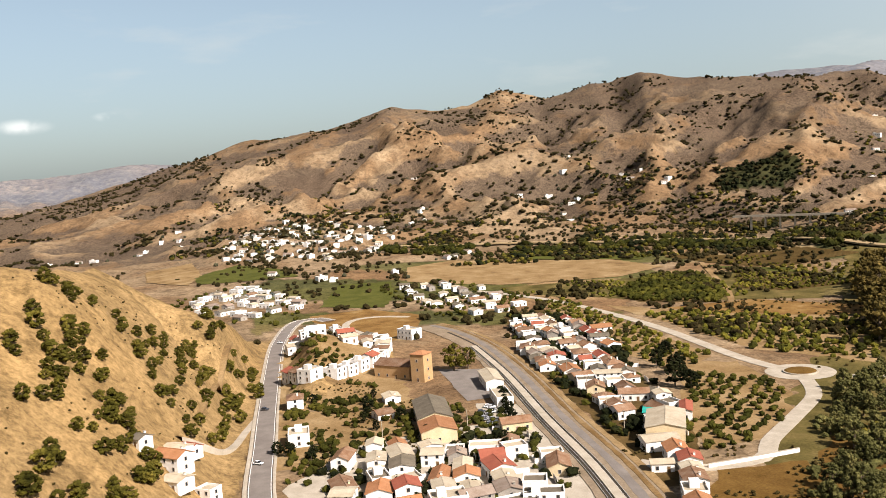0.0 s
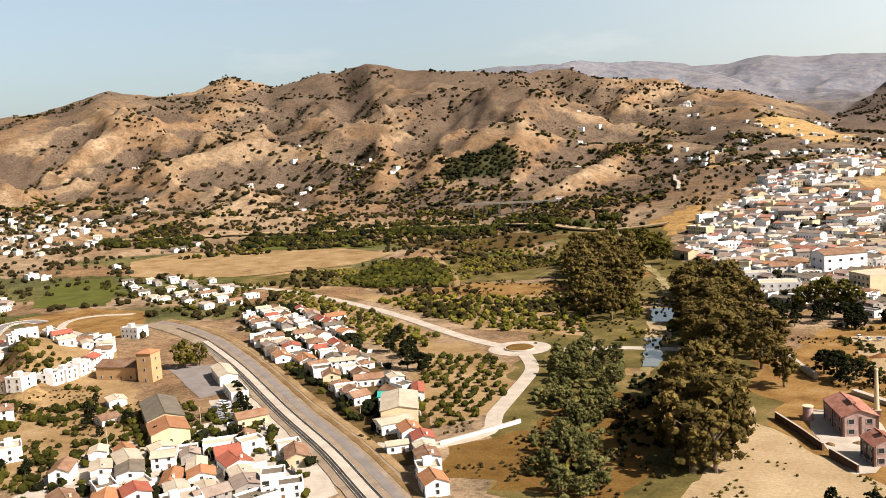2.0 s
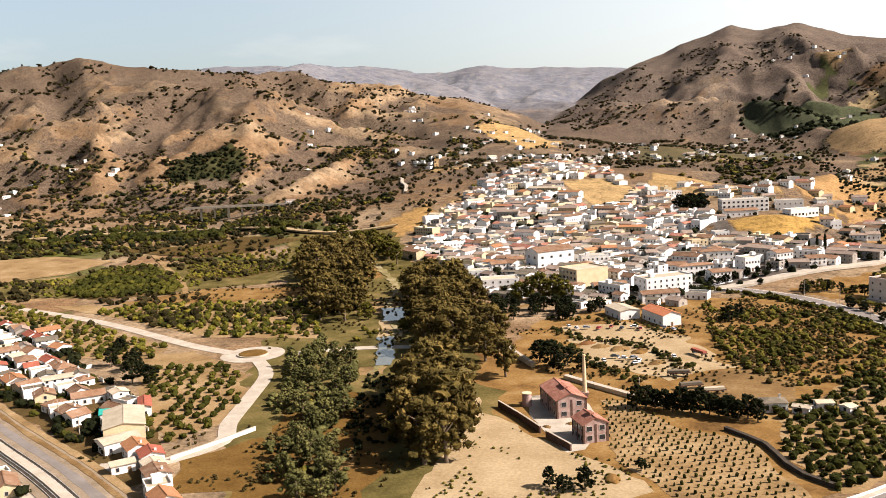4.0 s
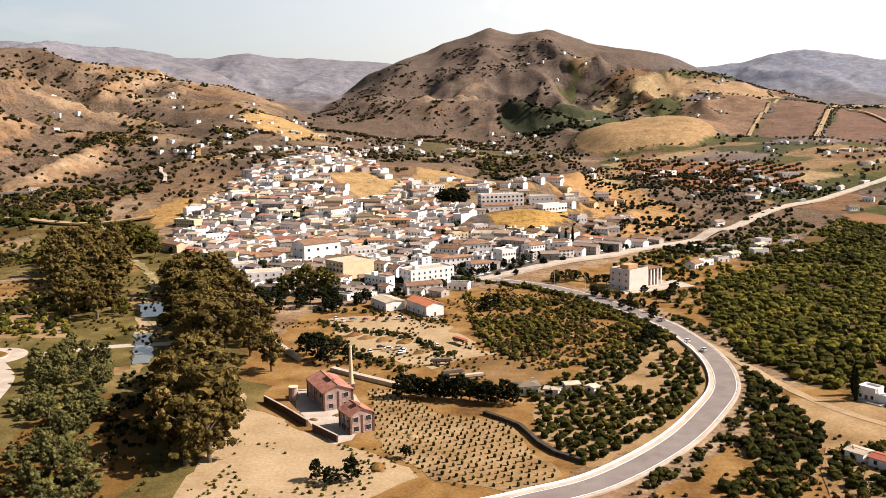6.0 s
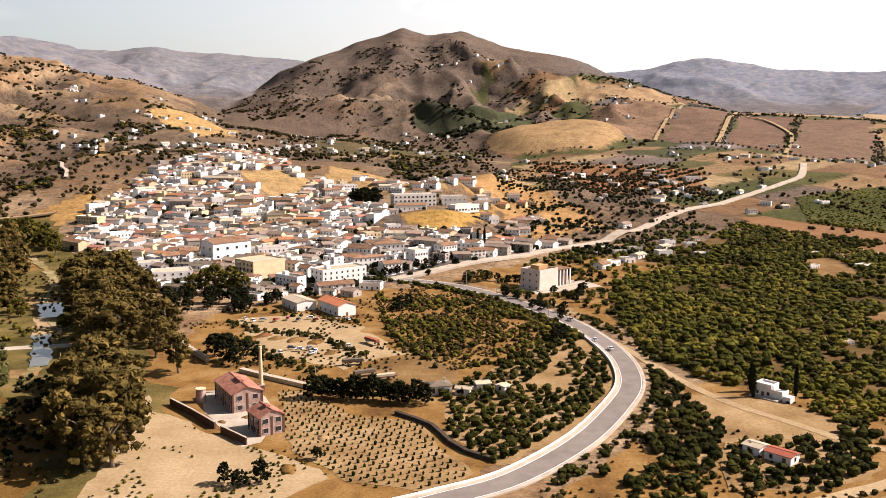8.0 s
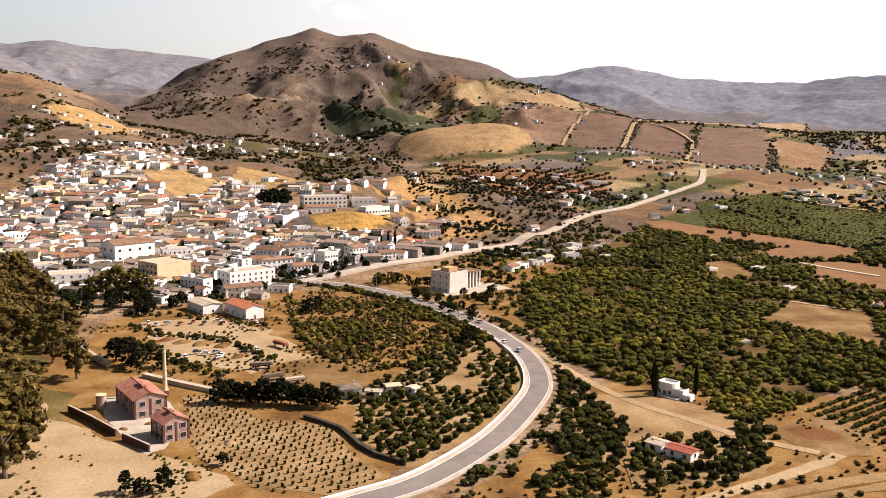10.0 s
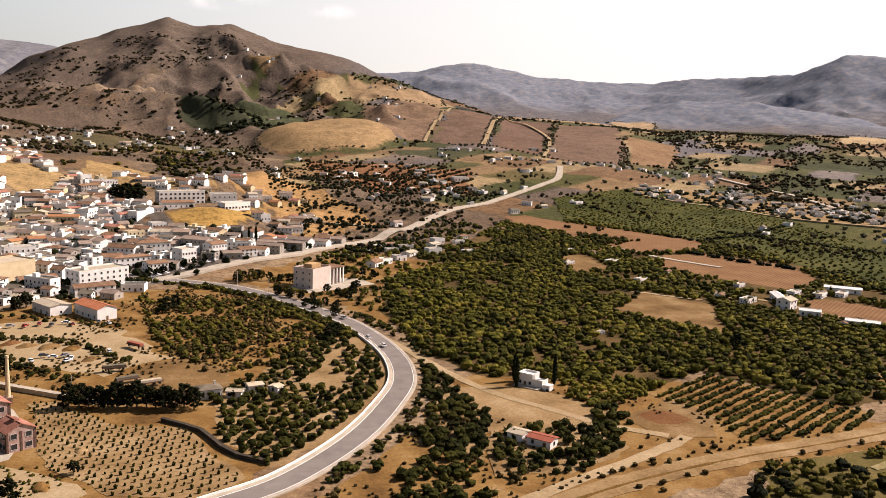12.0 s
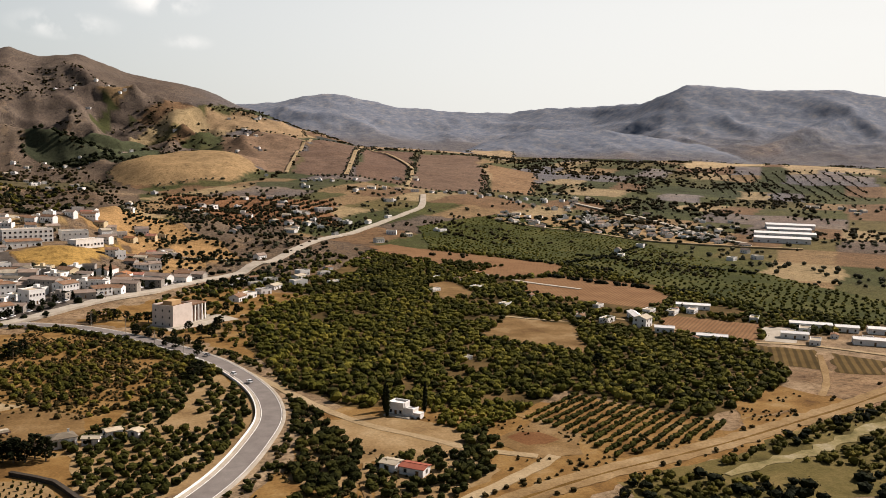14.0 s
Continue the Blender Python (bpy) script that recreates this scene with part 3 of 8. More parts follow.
# ---- the ground sheet ----
def plot_colours(x, y, az, r):
    """Crops and woods on the far slopes: a colour and how much of it."""
    out = np.zeros((len(x), 4))
    kinds = np.array([(0.028, 0.034, 0.010), (0.045, 0.048, 0.013), (0.075, 0.062, 0.022), (0.15, 0.10, 0.05), (0.11, 0.066, 0.034), (0.032, 0.038, 0.011), (0.20, 0.15, 0.08), (0.05, 0.05, 0.016)])
    wx, wy = x + 40 * fbm(x / 150, y / 150, 2, 31), y + 40 * fbm(x / 150, y / 150, 2, 32)
    for turn, cx, cy, where, seed in ((0.7, 150, 70, (az + 9 * (fbm(x / 200, y / 200, 3, 33) - 0.45) > 6) & (r + 150 * fbm(x / 150, y / 150, 2, 34) > 860 + 330 * smooth((19 - az) / 4)) & (r < 2900), 201), (0.5, 130, 60, (az + 9 * (fbm(x / 200, y / 200, 3, 33) - 0.45) > -66) & (az + 9 * (fbm(x / 200, y / 200, 3, 35) - 0.45) < -26) & (r > 600) & (r < 1080), 202)):
        u, v = wx * math.cos(turn) + wy * math.sin(turn), -wx * math.sin(turn) + wy * math.cos(turn)
        pick = lattice(np.floor(u / cx), np.floor(v / cy), seed)
        on = where & (lattice(np.floor(u / cx), np.floor(v / cy), seed + 5) < 0.8)
        out[on, :3] = kinds[np.clip((pick[on] * 8).astype(int), 0, 7)] * (1.5 if seed == 201 else 1.8)
        out[on, 3] = 0.85
    hill = land(x, y)[3] > 1.0
    out[hill] = (0.285, 0.19, 0.082, 0.82)
    for poly, rgb in PLOTS:
        m = inside(np.column_stack([wx, wy]) - 20, poly)
        out[m, :3], out[m, 3] = np.array(rgb) * 1.2, 0.9
    return out


def polar(*rows):
    """Corners given as bearing and distance."""
    return [(r * math.sin(radians(a)), r * math.cos(radians(a))) for a, r in rows]


PLOTS = [
    (polar((5.2, 1790), (4.9, 1960), (8, 2110), (11.5, 2060), (13.9, 1900), (12, 1760), (8, 1740)), (0.255, 0.172, 0.085)),
    (polar((7.6, 1480), (18.6, 1440), (18.9, 1150), (11, 1140), (8.5, 1230)), (0.175, 0.088, 0.042)),
    ([(-518, 1787), (-459, 1921), (-317, 1738), (-310, 1540), (-354, 1474)], (0.30, 0.20, 0.085)),
    (polar((-19.6, 1330), (-15.2, 1380), (-15.2, 1280), (-19, 1240)), (0.27, 0.18, 0.08)),
    (polar((-19.2, 960), (-15.8, 1050), (-15.2, 1010), (-18.2, 925)), (0.31, 0.22, 0.10)),
    (polar((0.2, 2180), (1.0, 2420), (6.3, 2440), (8.6, 2200), (7.4, 2080), (2.0, 2080)), (0.024, 0.031, 0.017)),
    (polar((3.2, 2240), (4.0, 2420), (6.8, 2380), (8.6, 2160), (7.4, 2090)), (0.052, 0.062, 0.032)),
    (polar((-11.4, 1020), (-9, 1060), (-6.2, 1000), (-6.6, 925), (-9.2, 905)), (0.275, 0.190, 0.088)),
    (polar((-6.2, 990), (-5.5, 1120), (1.0, 1100), (2.5, 960), (-3.0, 940)), (0.26, 0.175, 0.078)),
    (polar((2.6, 1000), (3.0, 1130), (8.0, 1120), (11.0, 1000), (13.0, 860), (8.0, 760), (5.4, 800), (5.8, 930)), (0.27, 0.165, 0.07)),
    (polar((-6.5, 1420), (-6.0, 1850), (4.0, 1900), (4.6, 1500)), (0.070, 0.060, 0.030)),
    (polar((11.7, 1980), (11.6, 2480), (16.9, 2480), (15.4, 1880)), (0.165, 0.108, 0.068)),
    (polar((15.7, 1880), (17.2, 2480), (20.1, 2520), (19.1, 1760)), (0.128, 0.082, 0.056)),
    (polar((19.5, 1760), (20.5, 2520), (23.6, 2500), (23.0, 1700)), (0.118, 0.073, 0.050)),
    (polar((23.4, 1680), (23.9, 2450), (27.8, 2460), (28.2, 1650)), (0.132, 0.086, 0.058)),
    (polar((28.4, 1700), (28.2, 2250), (31.5, 2250), (31.2, 1720)), (0.19, 0.118, 0.062)),
    (polar((17.6, 2540), (17.2, 2680), (20.0, 2690), (20.2, 2560)), (0.030, 0.036, 0.030)),
    (polar((11.0, 2560), (10.5, 2720), (16.5, 2740), (16.8, 2560)), (0.26, 0.18, 0.10)),
    (polar((21.0, 2560), (21.0, 2720), (29.0, 2720), (28.6, 2540)), (0.27, 0.19, 0.11)),
    (polar((27.5, 2800), (27.0, 3050), (30.0, 3000), (30.0, 2820)), (0.33, 0.24, 0.14)),
    (polar((13.6, 1620), (13.6, 1730), (18.6, 1700), (18.4, 1600)), (0.045, 0.050, 0.022)),
    ([(-885, 1230), (-856, 1327), (-779, 1321), (-782, 1258), (-841, 1198)], (0.01699, 0.0231, 0.007366)),
    (polar((40.5, 2500), (41.0, 2900), (45.0, 2900), (45.5, 2560)), (0.36, 0.27, 0.15)),
    (polar((46.5, 2500), (46.5, 2760), (51.5, 2760), (51.5, 2480)), (0.30, 0.225, 0.13)),
    ([(-365, 858), (-338, 924), (-298, 851), (-307, 792), (-329, 797)], (0.2719, 0.165, 0.05831)),
    ([(-15, 792), (11, 820), (84, 939), (95, 872), (38, 738), (0, 751)], (0.2855, 0.1782, 0.05217)),
]


def ground_sheet():
    az = np.concatenate([np.arange(-180, -90, 4.0), np.arange(-90, 62, 0.25), np.arange(62, 180, 4.0)])
    r = np.concatenate([[0.0], 40 * 1.0175 ** np.arange(0, 165), np.arange(702, 3300, 13.5), np.arange(3300, 4890, 30.0)])
    a, rr = np.meshgrid(np.radians(az), r)
    x, y = (rr * np.sin(a)).ravel(), (rr * np.cos(a)).ravel()
    z, far, high, spur = land(x, y)
    nr, na = len(r), len(az)
    i = np.arange(nr * na).reshape(nr, na)
    nxt = np.roll(i, -1, axis=1)
    quads = np.stack([i[:-1], i[1:], nxt[1:], nxt[:-1]], -1).reshape(-1, 4)
    me = bpy.data.meshes.new("ground")
    me.vertices.add(len(x))
    me.vertices.foreach_set("co", np.stack([x, y, z], -1).ravel())
    me.loops.add(quads.size)
    me.loops.foreach_set("vertex_index", quads[:, ::-1].ravel())
    me.polygons.add(len(quads))
    me.polygons.foreach_set("loop_start", np.arange(0, quads.size, 4))
    me.update(calc_edges=True)
    me.shade_smooth()
    dist, azd = np.hypot(x, y), np.degrees(np.arctan2(x, y))
    patch_ = fbm(x / 420, y / 420, 4, 91)
    scrub = 0.04 + 0.5 * smooth((dist - 900) / 800) * (patch_ * 1.5 - 0.35) + 0.35 * high * (fbm(x / 240, y / 240, 4, 95) - 0.2)
    z2 = z.reshape(nr, na)
    mean = sum(np.roll(np.roll(z2, i, 0), j, 1) for i in (-8, -4, 0, 4, 8) for j in (-12, -6, 0, 6, 12)) / 25
    hollow = np.clip((mean - z2).ravel() / 9, -0.5, 1)
    scrub = scrub + 0.42 * hollow * smooth((dist - 950) / 300)
    scrub = scrub + 0.16 * smooth((azd + 4) / 12) * smooth((dist - 640) / 200)
    scrub = scrub + 0.2 * smooth((azd + 28) / 8) * smooth((dist - 620) / 150) * smooth((1500 - dist) / 300)
    scrub = scrub + 0.16 * high * smooth((azd + 14) / 6) * smooth((24 - azd) / 6) + 0.14 * high
    scrub = scrub + 0.17 * smooth((azd + 40) / 10) * smooth((12 - azd) / 8) * smooth((dist - 980) / 200) * (0.4 + 1.2 * fbm(x / 130, y / 130, 3, 97))
    scrub = np.where(spur > 1.0, 0.0, np.clip(scrub, 0, 1))
    # far sets the painted haze: far chains, and the plain growing with distance
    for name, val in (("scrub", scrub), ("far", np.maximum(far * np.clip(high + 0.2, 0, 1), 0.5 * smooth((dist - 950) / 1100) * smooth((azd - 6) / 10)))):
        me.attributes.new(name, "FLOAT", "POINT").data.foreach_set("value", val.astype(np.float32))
    plots = plot_colours(x, y, azd, dist).astype(np.float32)
    me.attributes.new("plot", "FLOAT_COLOR", "POINT").data.foreach_set("color", plots.ravel())
    me.materials.append(LAND)
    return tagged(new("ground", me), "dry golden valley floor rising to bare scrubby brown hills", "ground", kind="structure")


ground_sheet()
laid = [0]


def patch(name, poly, mat, label, cell=9.0, wobble=1.6, category="field"):
    """A field or yard laid on the ground, with an uneven edge."""
    edge = []
    for a, b in zip(poly, poly[1:] + poly[:1]):
        n = max(1, int(math.dist(a, b) / 5))
        edge += [(a[0] + (b[0] - a[0]) * i / n, a[1] + (b[1] - a[1]) * i / n) for i in range(n)]
    edge = [(x + wobble * (2 * noise.noise((x * 0.09, y * 0.09, 1.0))), y + wobble * (2 * noise.noise((x * 0.09, y * 0.09, 7.0)))) for x, y in edge]
    inner = grid_in(poly, cell, cell, 0.3, 0.1)
    v, _, f, *_ = delaunay_2d_cdt([Vector(e) for e in edge] + [Vector(p) for p in inner], [], [list(range(len(edge)))], 1, 1e-4)
    q = np.array([p[:] for p in v])
    laid[0] += 1
    z = land(q[:, 0], q[:, 1])[0] + 0.03 + 0.002 * laid[0] + 0.0014 * np.maximum(0, np.hypot(q[:, 0], q[:, 1]) - 620)
    me = raw(name, np.column_stack([q, z]).tolist(), [t if (q[t[1]] - q[t[0]])[0] * (q[t[2]] - q[t[0]])[1] - (q[t[1]] - q[t[0]])[1] * (q[t[2]] - q[t[0]])[0] > 0 else t[::-1] for t in f], mat)
    return tagged(new(name, me), label, category, kind="structure")


# ---- plan: fields ----
RIVER = [(-440, 930), (-393, 851), (-300, 700), (-240, 600), (-220, 535), (-193, 480), (-170, 410), (-164, 375), (-149, 327), (-133, 276), (-116, 231), (-108, 190), (-60, 120), (60, 100), (150, 180), (210, 226), (239, 227), (285, 234), (323, 243), (430, 262)]
BANK = [(-450, 830), (-330, 830), (-230, 640), (-100, 400), (-85, 290), (-92, 225), (-150, 225), (-195, 300), (-245, 410), (-330, 600)]
ORCH_S = [(-304, 389), (-282, 403), (-228, 368), (-206, 329), (-198, 295), (-203, 272), (-239, 300)]
ORCH_M = [(-540, 502), (-529, 524), (-380, 450), (-300, 408), (-291, 366), (-355, 391), (-469, 463)]
ORCH_N = [(-477, 515), (-413, 490), (-291, 435), (-225, 441), (-281, 560), (-369, 529)]
GROVE_N = [(-515, 565), (-551, 660), (-523, 691), (-427, 603), (-408, 565), (-463, 539)]
GROVE_IN = [(13, 349), (34, 373), (67, 431), (88, 428), (91, 375), (78, 325), (55, 294), (28, 268), (15, 292)]
SCRUB = [(-21, 548), (11, 578), (54, 532), (80, 482), (88, 436), (72, 434), (46, 390), (14, 373), (-11, 433)]
ORCH_R = [(112, 470), (135, 581), (199, 646), (239, 645), (290, 600), (330, 545), (350, 470), (400, 400), (360, 330), (320, 300), (262, 285), (230, 345), (190, 320), (160, 345), (127, 352), (114, 395)]
ORCH_FAR = [(180, 687), (300, 780), (340, 860), (430, 760), (330, 690), (276, 640), (240, 650), (199, 655)]
ORCH_ROAD = [(112, 431), (113, 390), (111, 327), (113, 297), (96, 262), (80, 281), (95, 327), (106, 372)]
ORCH_B = [(105, 281), (126, 291), (150, 285), (150, 262), (121, 245), (99, 250)]
ORCH_BIG = [(199, 650), (290, 606), (334, 545), (354, 470), (404, 404), (470, 398), (540, 405), (498, 520), (500, 620), (500, 752), (430, 905), (340, 890), (260, 770)]
KNOLLS = [(30, 690), (70, 705), (150, 690), (230, 790), (330, 970), (420, 1100), (300, 1300), (120, 1300), (100, 980), (95, 940), (100, 870), (55, 745)]
CROP = [(488, 1098), (689, 1203), (733, 973), (660, 667), (620, 469), (540, 403), (480, 490), (500, 600), (500, 752), (425, 922)]
ROWS = [(188, 316), (231, 338), (239, 322), (267, 276), (243, 262), (194, 258), (198, 286)]
VINE = [(-53, 349), (-42, 349), (-21, 318), (2, 312), (11, 286), (19, 263), (6, 250), (-18, 258), (-40, 285)]
REEDS = [(184, 236), (243, 244), (324, 266), (400, 285), (420, 240), (330, 215), (256, 192), (166, 215)]

patch("open_ground", [(30, 600), (66, 555), (98, 500), (108, 440), (116, 480), (135, 585), (199, 650), (150, 700), (90, 660)], GOLD_DIRT, "dry golden slope round the modern building", 10, 4, "ground")
patch("open_ground", [(20, 215), (60, 262), (100, 330), (115, 355), (170, 350), (205, 330), (262, 268), (345, 295), (345, 262), (170, 232), (100, 210)], GOLD_DIRT, "dry golden ground beside the road bend", 10, 4, "ground")
patch("open_ground", [(-115, 480), (-40, 580), (60, 535), (95, 450), (90, 360), (50, 290), (0, 245), (-60, 232), (-105, 236), (-110, 400)], GOLD_DIRT, "dry golden waste ground inside the road bend", 10, 4, "ground")
patch("open_ground", [(-520, 240), (-444, 207), (-400, 196), (-317, 146), (-287, 160), (-285, 200), (-320, 232), (-390, 262), (-440, 285), (-500, 300)], PALE_DIRT, "dry sandy ground between the village gardens", 10, 3, "ground")
patch("field", [(-640, 545), (-560, 640), (-480, 730), (-390, 700), (-350, 610), (-440, 560), (-560, 530)], OLIVE_GRASS, "olive-green rough meadow", 14, 5)
patch("river_bank", BANK, OLIVE_GRASS, "olive-green grass along the river", 12, 4, "grass")
patch("river_bank", REEDS, OLIVE_GRASS, "rough olive grass beside the river channel", 12, 3, "grass")
patch("river_bank", [(-182, 335), (-150, 345), (-118, 300), (-112, 235), (-150, 228), (-165, 270)], OCHRE_GRASS, "brown dry grass under the river trees", 10, 4, "grass")
tagged(new("river_bed", raw("river_bed", *strip(RIVER[:8], 5, 0.24, step=6, ragged=1.5), DRY_BED)), "half-dry river bed with pale grass and gravel", "river bed", kind="structure")
tagged(new("river_bed", raw("river_bed", *strip([(222, 228), (236, 231), (253, 233), (268, 234), (284, 238), (303, 243), (330, 250), (400, 262)], 6, 0.26, step=5, ragged=1.2), DRY_BED)), "narrow half-dry channel with pale green grass", "river bed", kind="structure")
tagged(new("water", raw("water", *strip([(-212, 524), (-207, 512), (-201, 498), (-197, 486)], 13, 0.42, step=4, ragged=0.5), WATER)), "still pool of the river reflecting the sky", "river", kind="structure")
tagged(new("water", raw("water", *strip([(-186, 446), (-179, 428), (-170, 406), (-164, 388)], 8, 0.42, step=4, ragged=0.7), WATER)), "small pool of the river reflecting the sky", "river", kind="structure")
patch("sand_bar", [(-246, 545), (-232, 556), (-213, 559), (-199, 521), (-215, 508), (-233, 514)], PALE_DIRT, "pale sand bar above the river pool", 7, 3, "sand")
patch("sand_bar", [(-206, 487), (-191, 492), (-179, 464), (-180, 444), (-191, 446)], MARL, "pale sand bar between two river pools", 5, 1.5, "sand")
patch("sand_bar", [(-174, 382), (-163, 387), (-159, 375), (-169, 370)], PALE_DIRT, "small pale sand bar below the pool", 5, 1.5, "sand")
patch("sand_bar", [(-140, 268), (-128, 274), (-122, 262), (-134, 256)], GOLD_DIRT, "sunlit patch of dry sand under the trees", 5, 2, "sand")
TOWN = [(-274, 716), (-299, 862), (-285, 1040), (-230, 1160), (-185, 1110), (-201, 1000), (-145, 893), (-106, 919), (-60, 930), (-30, 930), (-25, 860), (0, 760), (60, 735), (135, 770), (140, 748), (59, 660), (24, 620), (-28, 570), (-115, 545), (-205, 630)]
patch("street", TOWN, TOWN_LANE, "grey streets and yards between town houses", 10, 2, "street")
patch("yard", [(-290, 140), (-318, 186), (-300, 240), (-330, 262), (-300, 280), (-250, 250), (-222, 224), (-196, 204), (-196, 160), (-240, 125)], CONCRETE, "pale streets and yards between village houses", 9, 2, "yard")
patch("yard", [(-508, 438), (-514, 480), (-401, 430), (-323, 366), (-240, 305), (-200, 265), (-185, 240), (-200, 222), (-225, 250), (-296, 294), (-373, 334)], ORCHARD_SOIL, "earth yards and gardens behind the houses", 9, 2, "yard")
patch("field", [(-704, 388), (-800, 466), (-766, 507), (-703, 470), (-644, 418)], BRIGHT_GRASS, "bright green crop field")
patch("field", [(-838, 579), (-847, 653), (-678, 746), (-584, 722), (-577, 649), (-642, 561), (-750, 517)], PALE_DIRT, "long bare tan field")
patch("field", [(-813, 771), (-663, 816), (-647, 757), (-778, 709)], BRIGHT_GRASS, "narrow green field strip")
patch("field", [(-664, 355), (-650, 405), (-574, 412), (-510, 350), (-500, 312), (-577, 318)], GOLD_DIRT, "dry ochre field behind the houses")
patch("field", [(-1058, 413), (-1091, 485), (-984, 495), (-901, 474), (-943, 417), (-978, 384)], BRIGHT_GRASS, "green vegetable field")
patch("field", [(-1209, 470), (-1053, 420), (-985, 375), (-1080, 360), (-1200, 400)], PALE_DIRT, "pale stubble field")
patch("field", [(-499, 719), (-404, 701), (-360, 682), (-388, 632), (-439, 632)], CROP_ROWS, "olive field with rows")
patch("field", [(-640, 790), (-520, 850), (-420, 800), (-470, 745), (-560, 760)], CROP_ROWS, "green and ochre strips of crops below the wood", 12, 4)
patch("field", [(-560, 745), (-470, 742), (-400, 712), (-500, 722)], BRIGHT_GRASS, "narrow bright green strip between tracks", 10, 3)
patch("field", [(-330, 640), (-300, 690), (-262, 640), (-280, 600)], GOLD_DIRT, "golden stubble beside the river", 10, 3)
patch("field", [(-426, 527), (-393, 587), (-309, 592), (-294, 564), (-346, 515)], GOLD_DIRT, "golden stubble strip")
for poly in (ORCH_S, ORCH_M, ORCH_N):
    patch("orchard_floor", poly, PALE_DIRT, "dry pale grass under scattered fruit trees", 10, 2, "ground")
for poly in (GROVE_IN, ORCH_ROAD, ORCH_B):
    patch("orchard_floor", poly, PALE_DIRT, "pale dry earth between citrus trees", 10, 2, "ground")
for poly in (ORCH_BIG, GROVE_N, ORCH_R, ORCH_FAR):
    patch("orchard_floor", poly, ORCHARD_SOIL, "dry grass and earth under fruit trees", 10, 2, "ground")
patch("field", [(-189, 257), (-172, 284), (-154, 259), (-150, 238), (-175, 228)], OCHRE_GRASS, "ochre square of dry grass")
patch("yard", [(-113, 358), (-94, 324), (-58, 292), (-40, 280), (-25, 262), (-40, 240), (-95, 236), (-96, 259), (-97, 285), (-115, 330)], MARL, "pale earth parking ground", 8, 2.5, "yard")
patch("yard", [(-128, 432), (-92, 401), (-80, 352), (-111, 362)], GOLD_DIRT, "orange earth beside the track", 8, 2, "yard")
patch("yard", [(-76, 322), (-84, 350), (-62, 356), (-50, 322), (-50, 292), (-56, 288)], CONCRETE, "pale paved factory yard", 8, 0.5, "yard")
patch("field", VINE, PALE_DIRT, "golden soil planted with young trees", 9, 1.5)
patch("field", SCRUB, GOLD_DIRT, "golden earth with scattered scrub", 9, 4)
patch("field", [(-13, 403), (18, 387), (17, 345), (3, 346), (-10, 369)], GOLD_DIRT, "bare golden clearing by the hedge", 8, 3)
patch("field", [(315, 331), (335, 329), (318, 289), (300, 280), (272, 274), (286, 293)], PALE_DIRT, "pale clearing beside the dirt road", 8, 3)
patch("yard", [(-95, 482), (-57, 492), (-27, 462), (-4, 405), (-30, 380), (-66, 405)], MARL, "pale earth storage yard", 8, 3, "yard")
patch("yard", [(-13, 391), (8, 411), (22, 382), (20, 356), (2, 349), (-25, 368)], DIRT, "tan earth storage yard", 8, 3, "yard")
patch("yard", [(113, 341), (133, 340), (152, 318), (165, 296), (150, 280), (116, 288), (103, 286), (106, 314)], PALE_DIRT, "pale clearing beside a dirt track", 8, 2.5, "yard")
patch("field", [(30, 240), (53, 258), (73, 276), (94, 258), (100, 240), (70, 225)], GOLD_DIRT, "dry golden verge")
patch("field", [(253, 470), (302, 523), (326, 482), (289, 407), (271, 430)], DIRT, "bare tan field between orchards")
patch("field", [(406, 676), (452, 681), (490, 615), (463, 545), (415, 520), (393, 554), (364, 606)], PLOUGHED, "ploughed red-brown field")
patch("field", [(340, 883), (385, 929), (487, 777), (468, 737), (376, 763)], PLOUGHED, "long ploughed red-brown field")
patch("field", [(309, 688), (335, 680), (325, 618), (286, 589)], DIRT, "small bare field")
patch("built_up_strip", [(629, 1140), (674, 1214), (796, 1183), (837, 1059), (873, 923), (803, 855), (732, 932), (696, 1040)], PALE_DIRT, "pale earth plots along the road across the plain", 16, 6, "ground")
patch("field", CROP, GREEN_GRASS, "wide dark green crop field", 20, 3)
patch("field", [(347, 918), (384, 938), (438, 807), (500, 762), (458, 702), (386, 682), (363, 826)], PLOUGHED, "long bare brown strip across the orchards")
patch("field", [(394, 480), (416, 484), (449, 440), (407, 398), (376, 436)], PLOUGHED, "bare brown field with a turning circle")
patch("field", [(389, 395), (419, 368), (385, 330), (353, 362)], CROP_ROWS, "field with dark crop rows")
patch("field", [(423, 359), (435, 332), (406, 309), (386, 323)], CROP_ROWS, "small field with dark crop rows")
patch("yard", [(443, 432), (462, 425), (425, 385), (410, 397)], CONCRETE, "pale farm yard", 8, 1, "yard")
patch("field", ROWS, GOLD_DIRT, "tan soil between hedge-like tree rows", 8, 1)
patch("field", [(160, 288), (197, 313), (200, 286), (186, 264), (168, 268)], DIRT, "bare tan clearing", 8, 2)
patch("mud_patch", [(171, 293), (178, 297), (186, 294), (189, 284), (180, 281), (173, 283)], RED_DIRT, "dark red mud patch", 4, 1, "ground")
patch("field", [(306, 317), (335, 312), (340, 285), (275, 278)], GOLD_DIRT, "dry golden strip beside the dirt road")

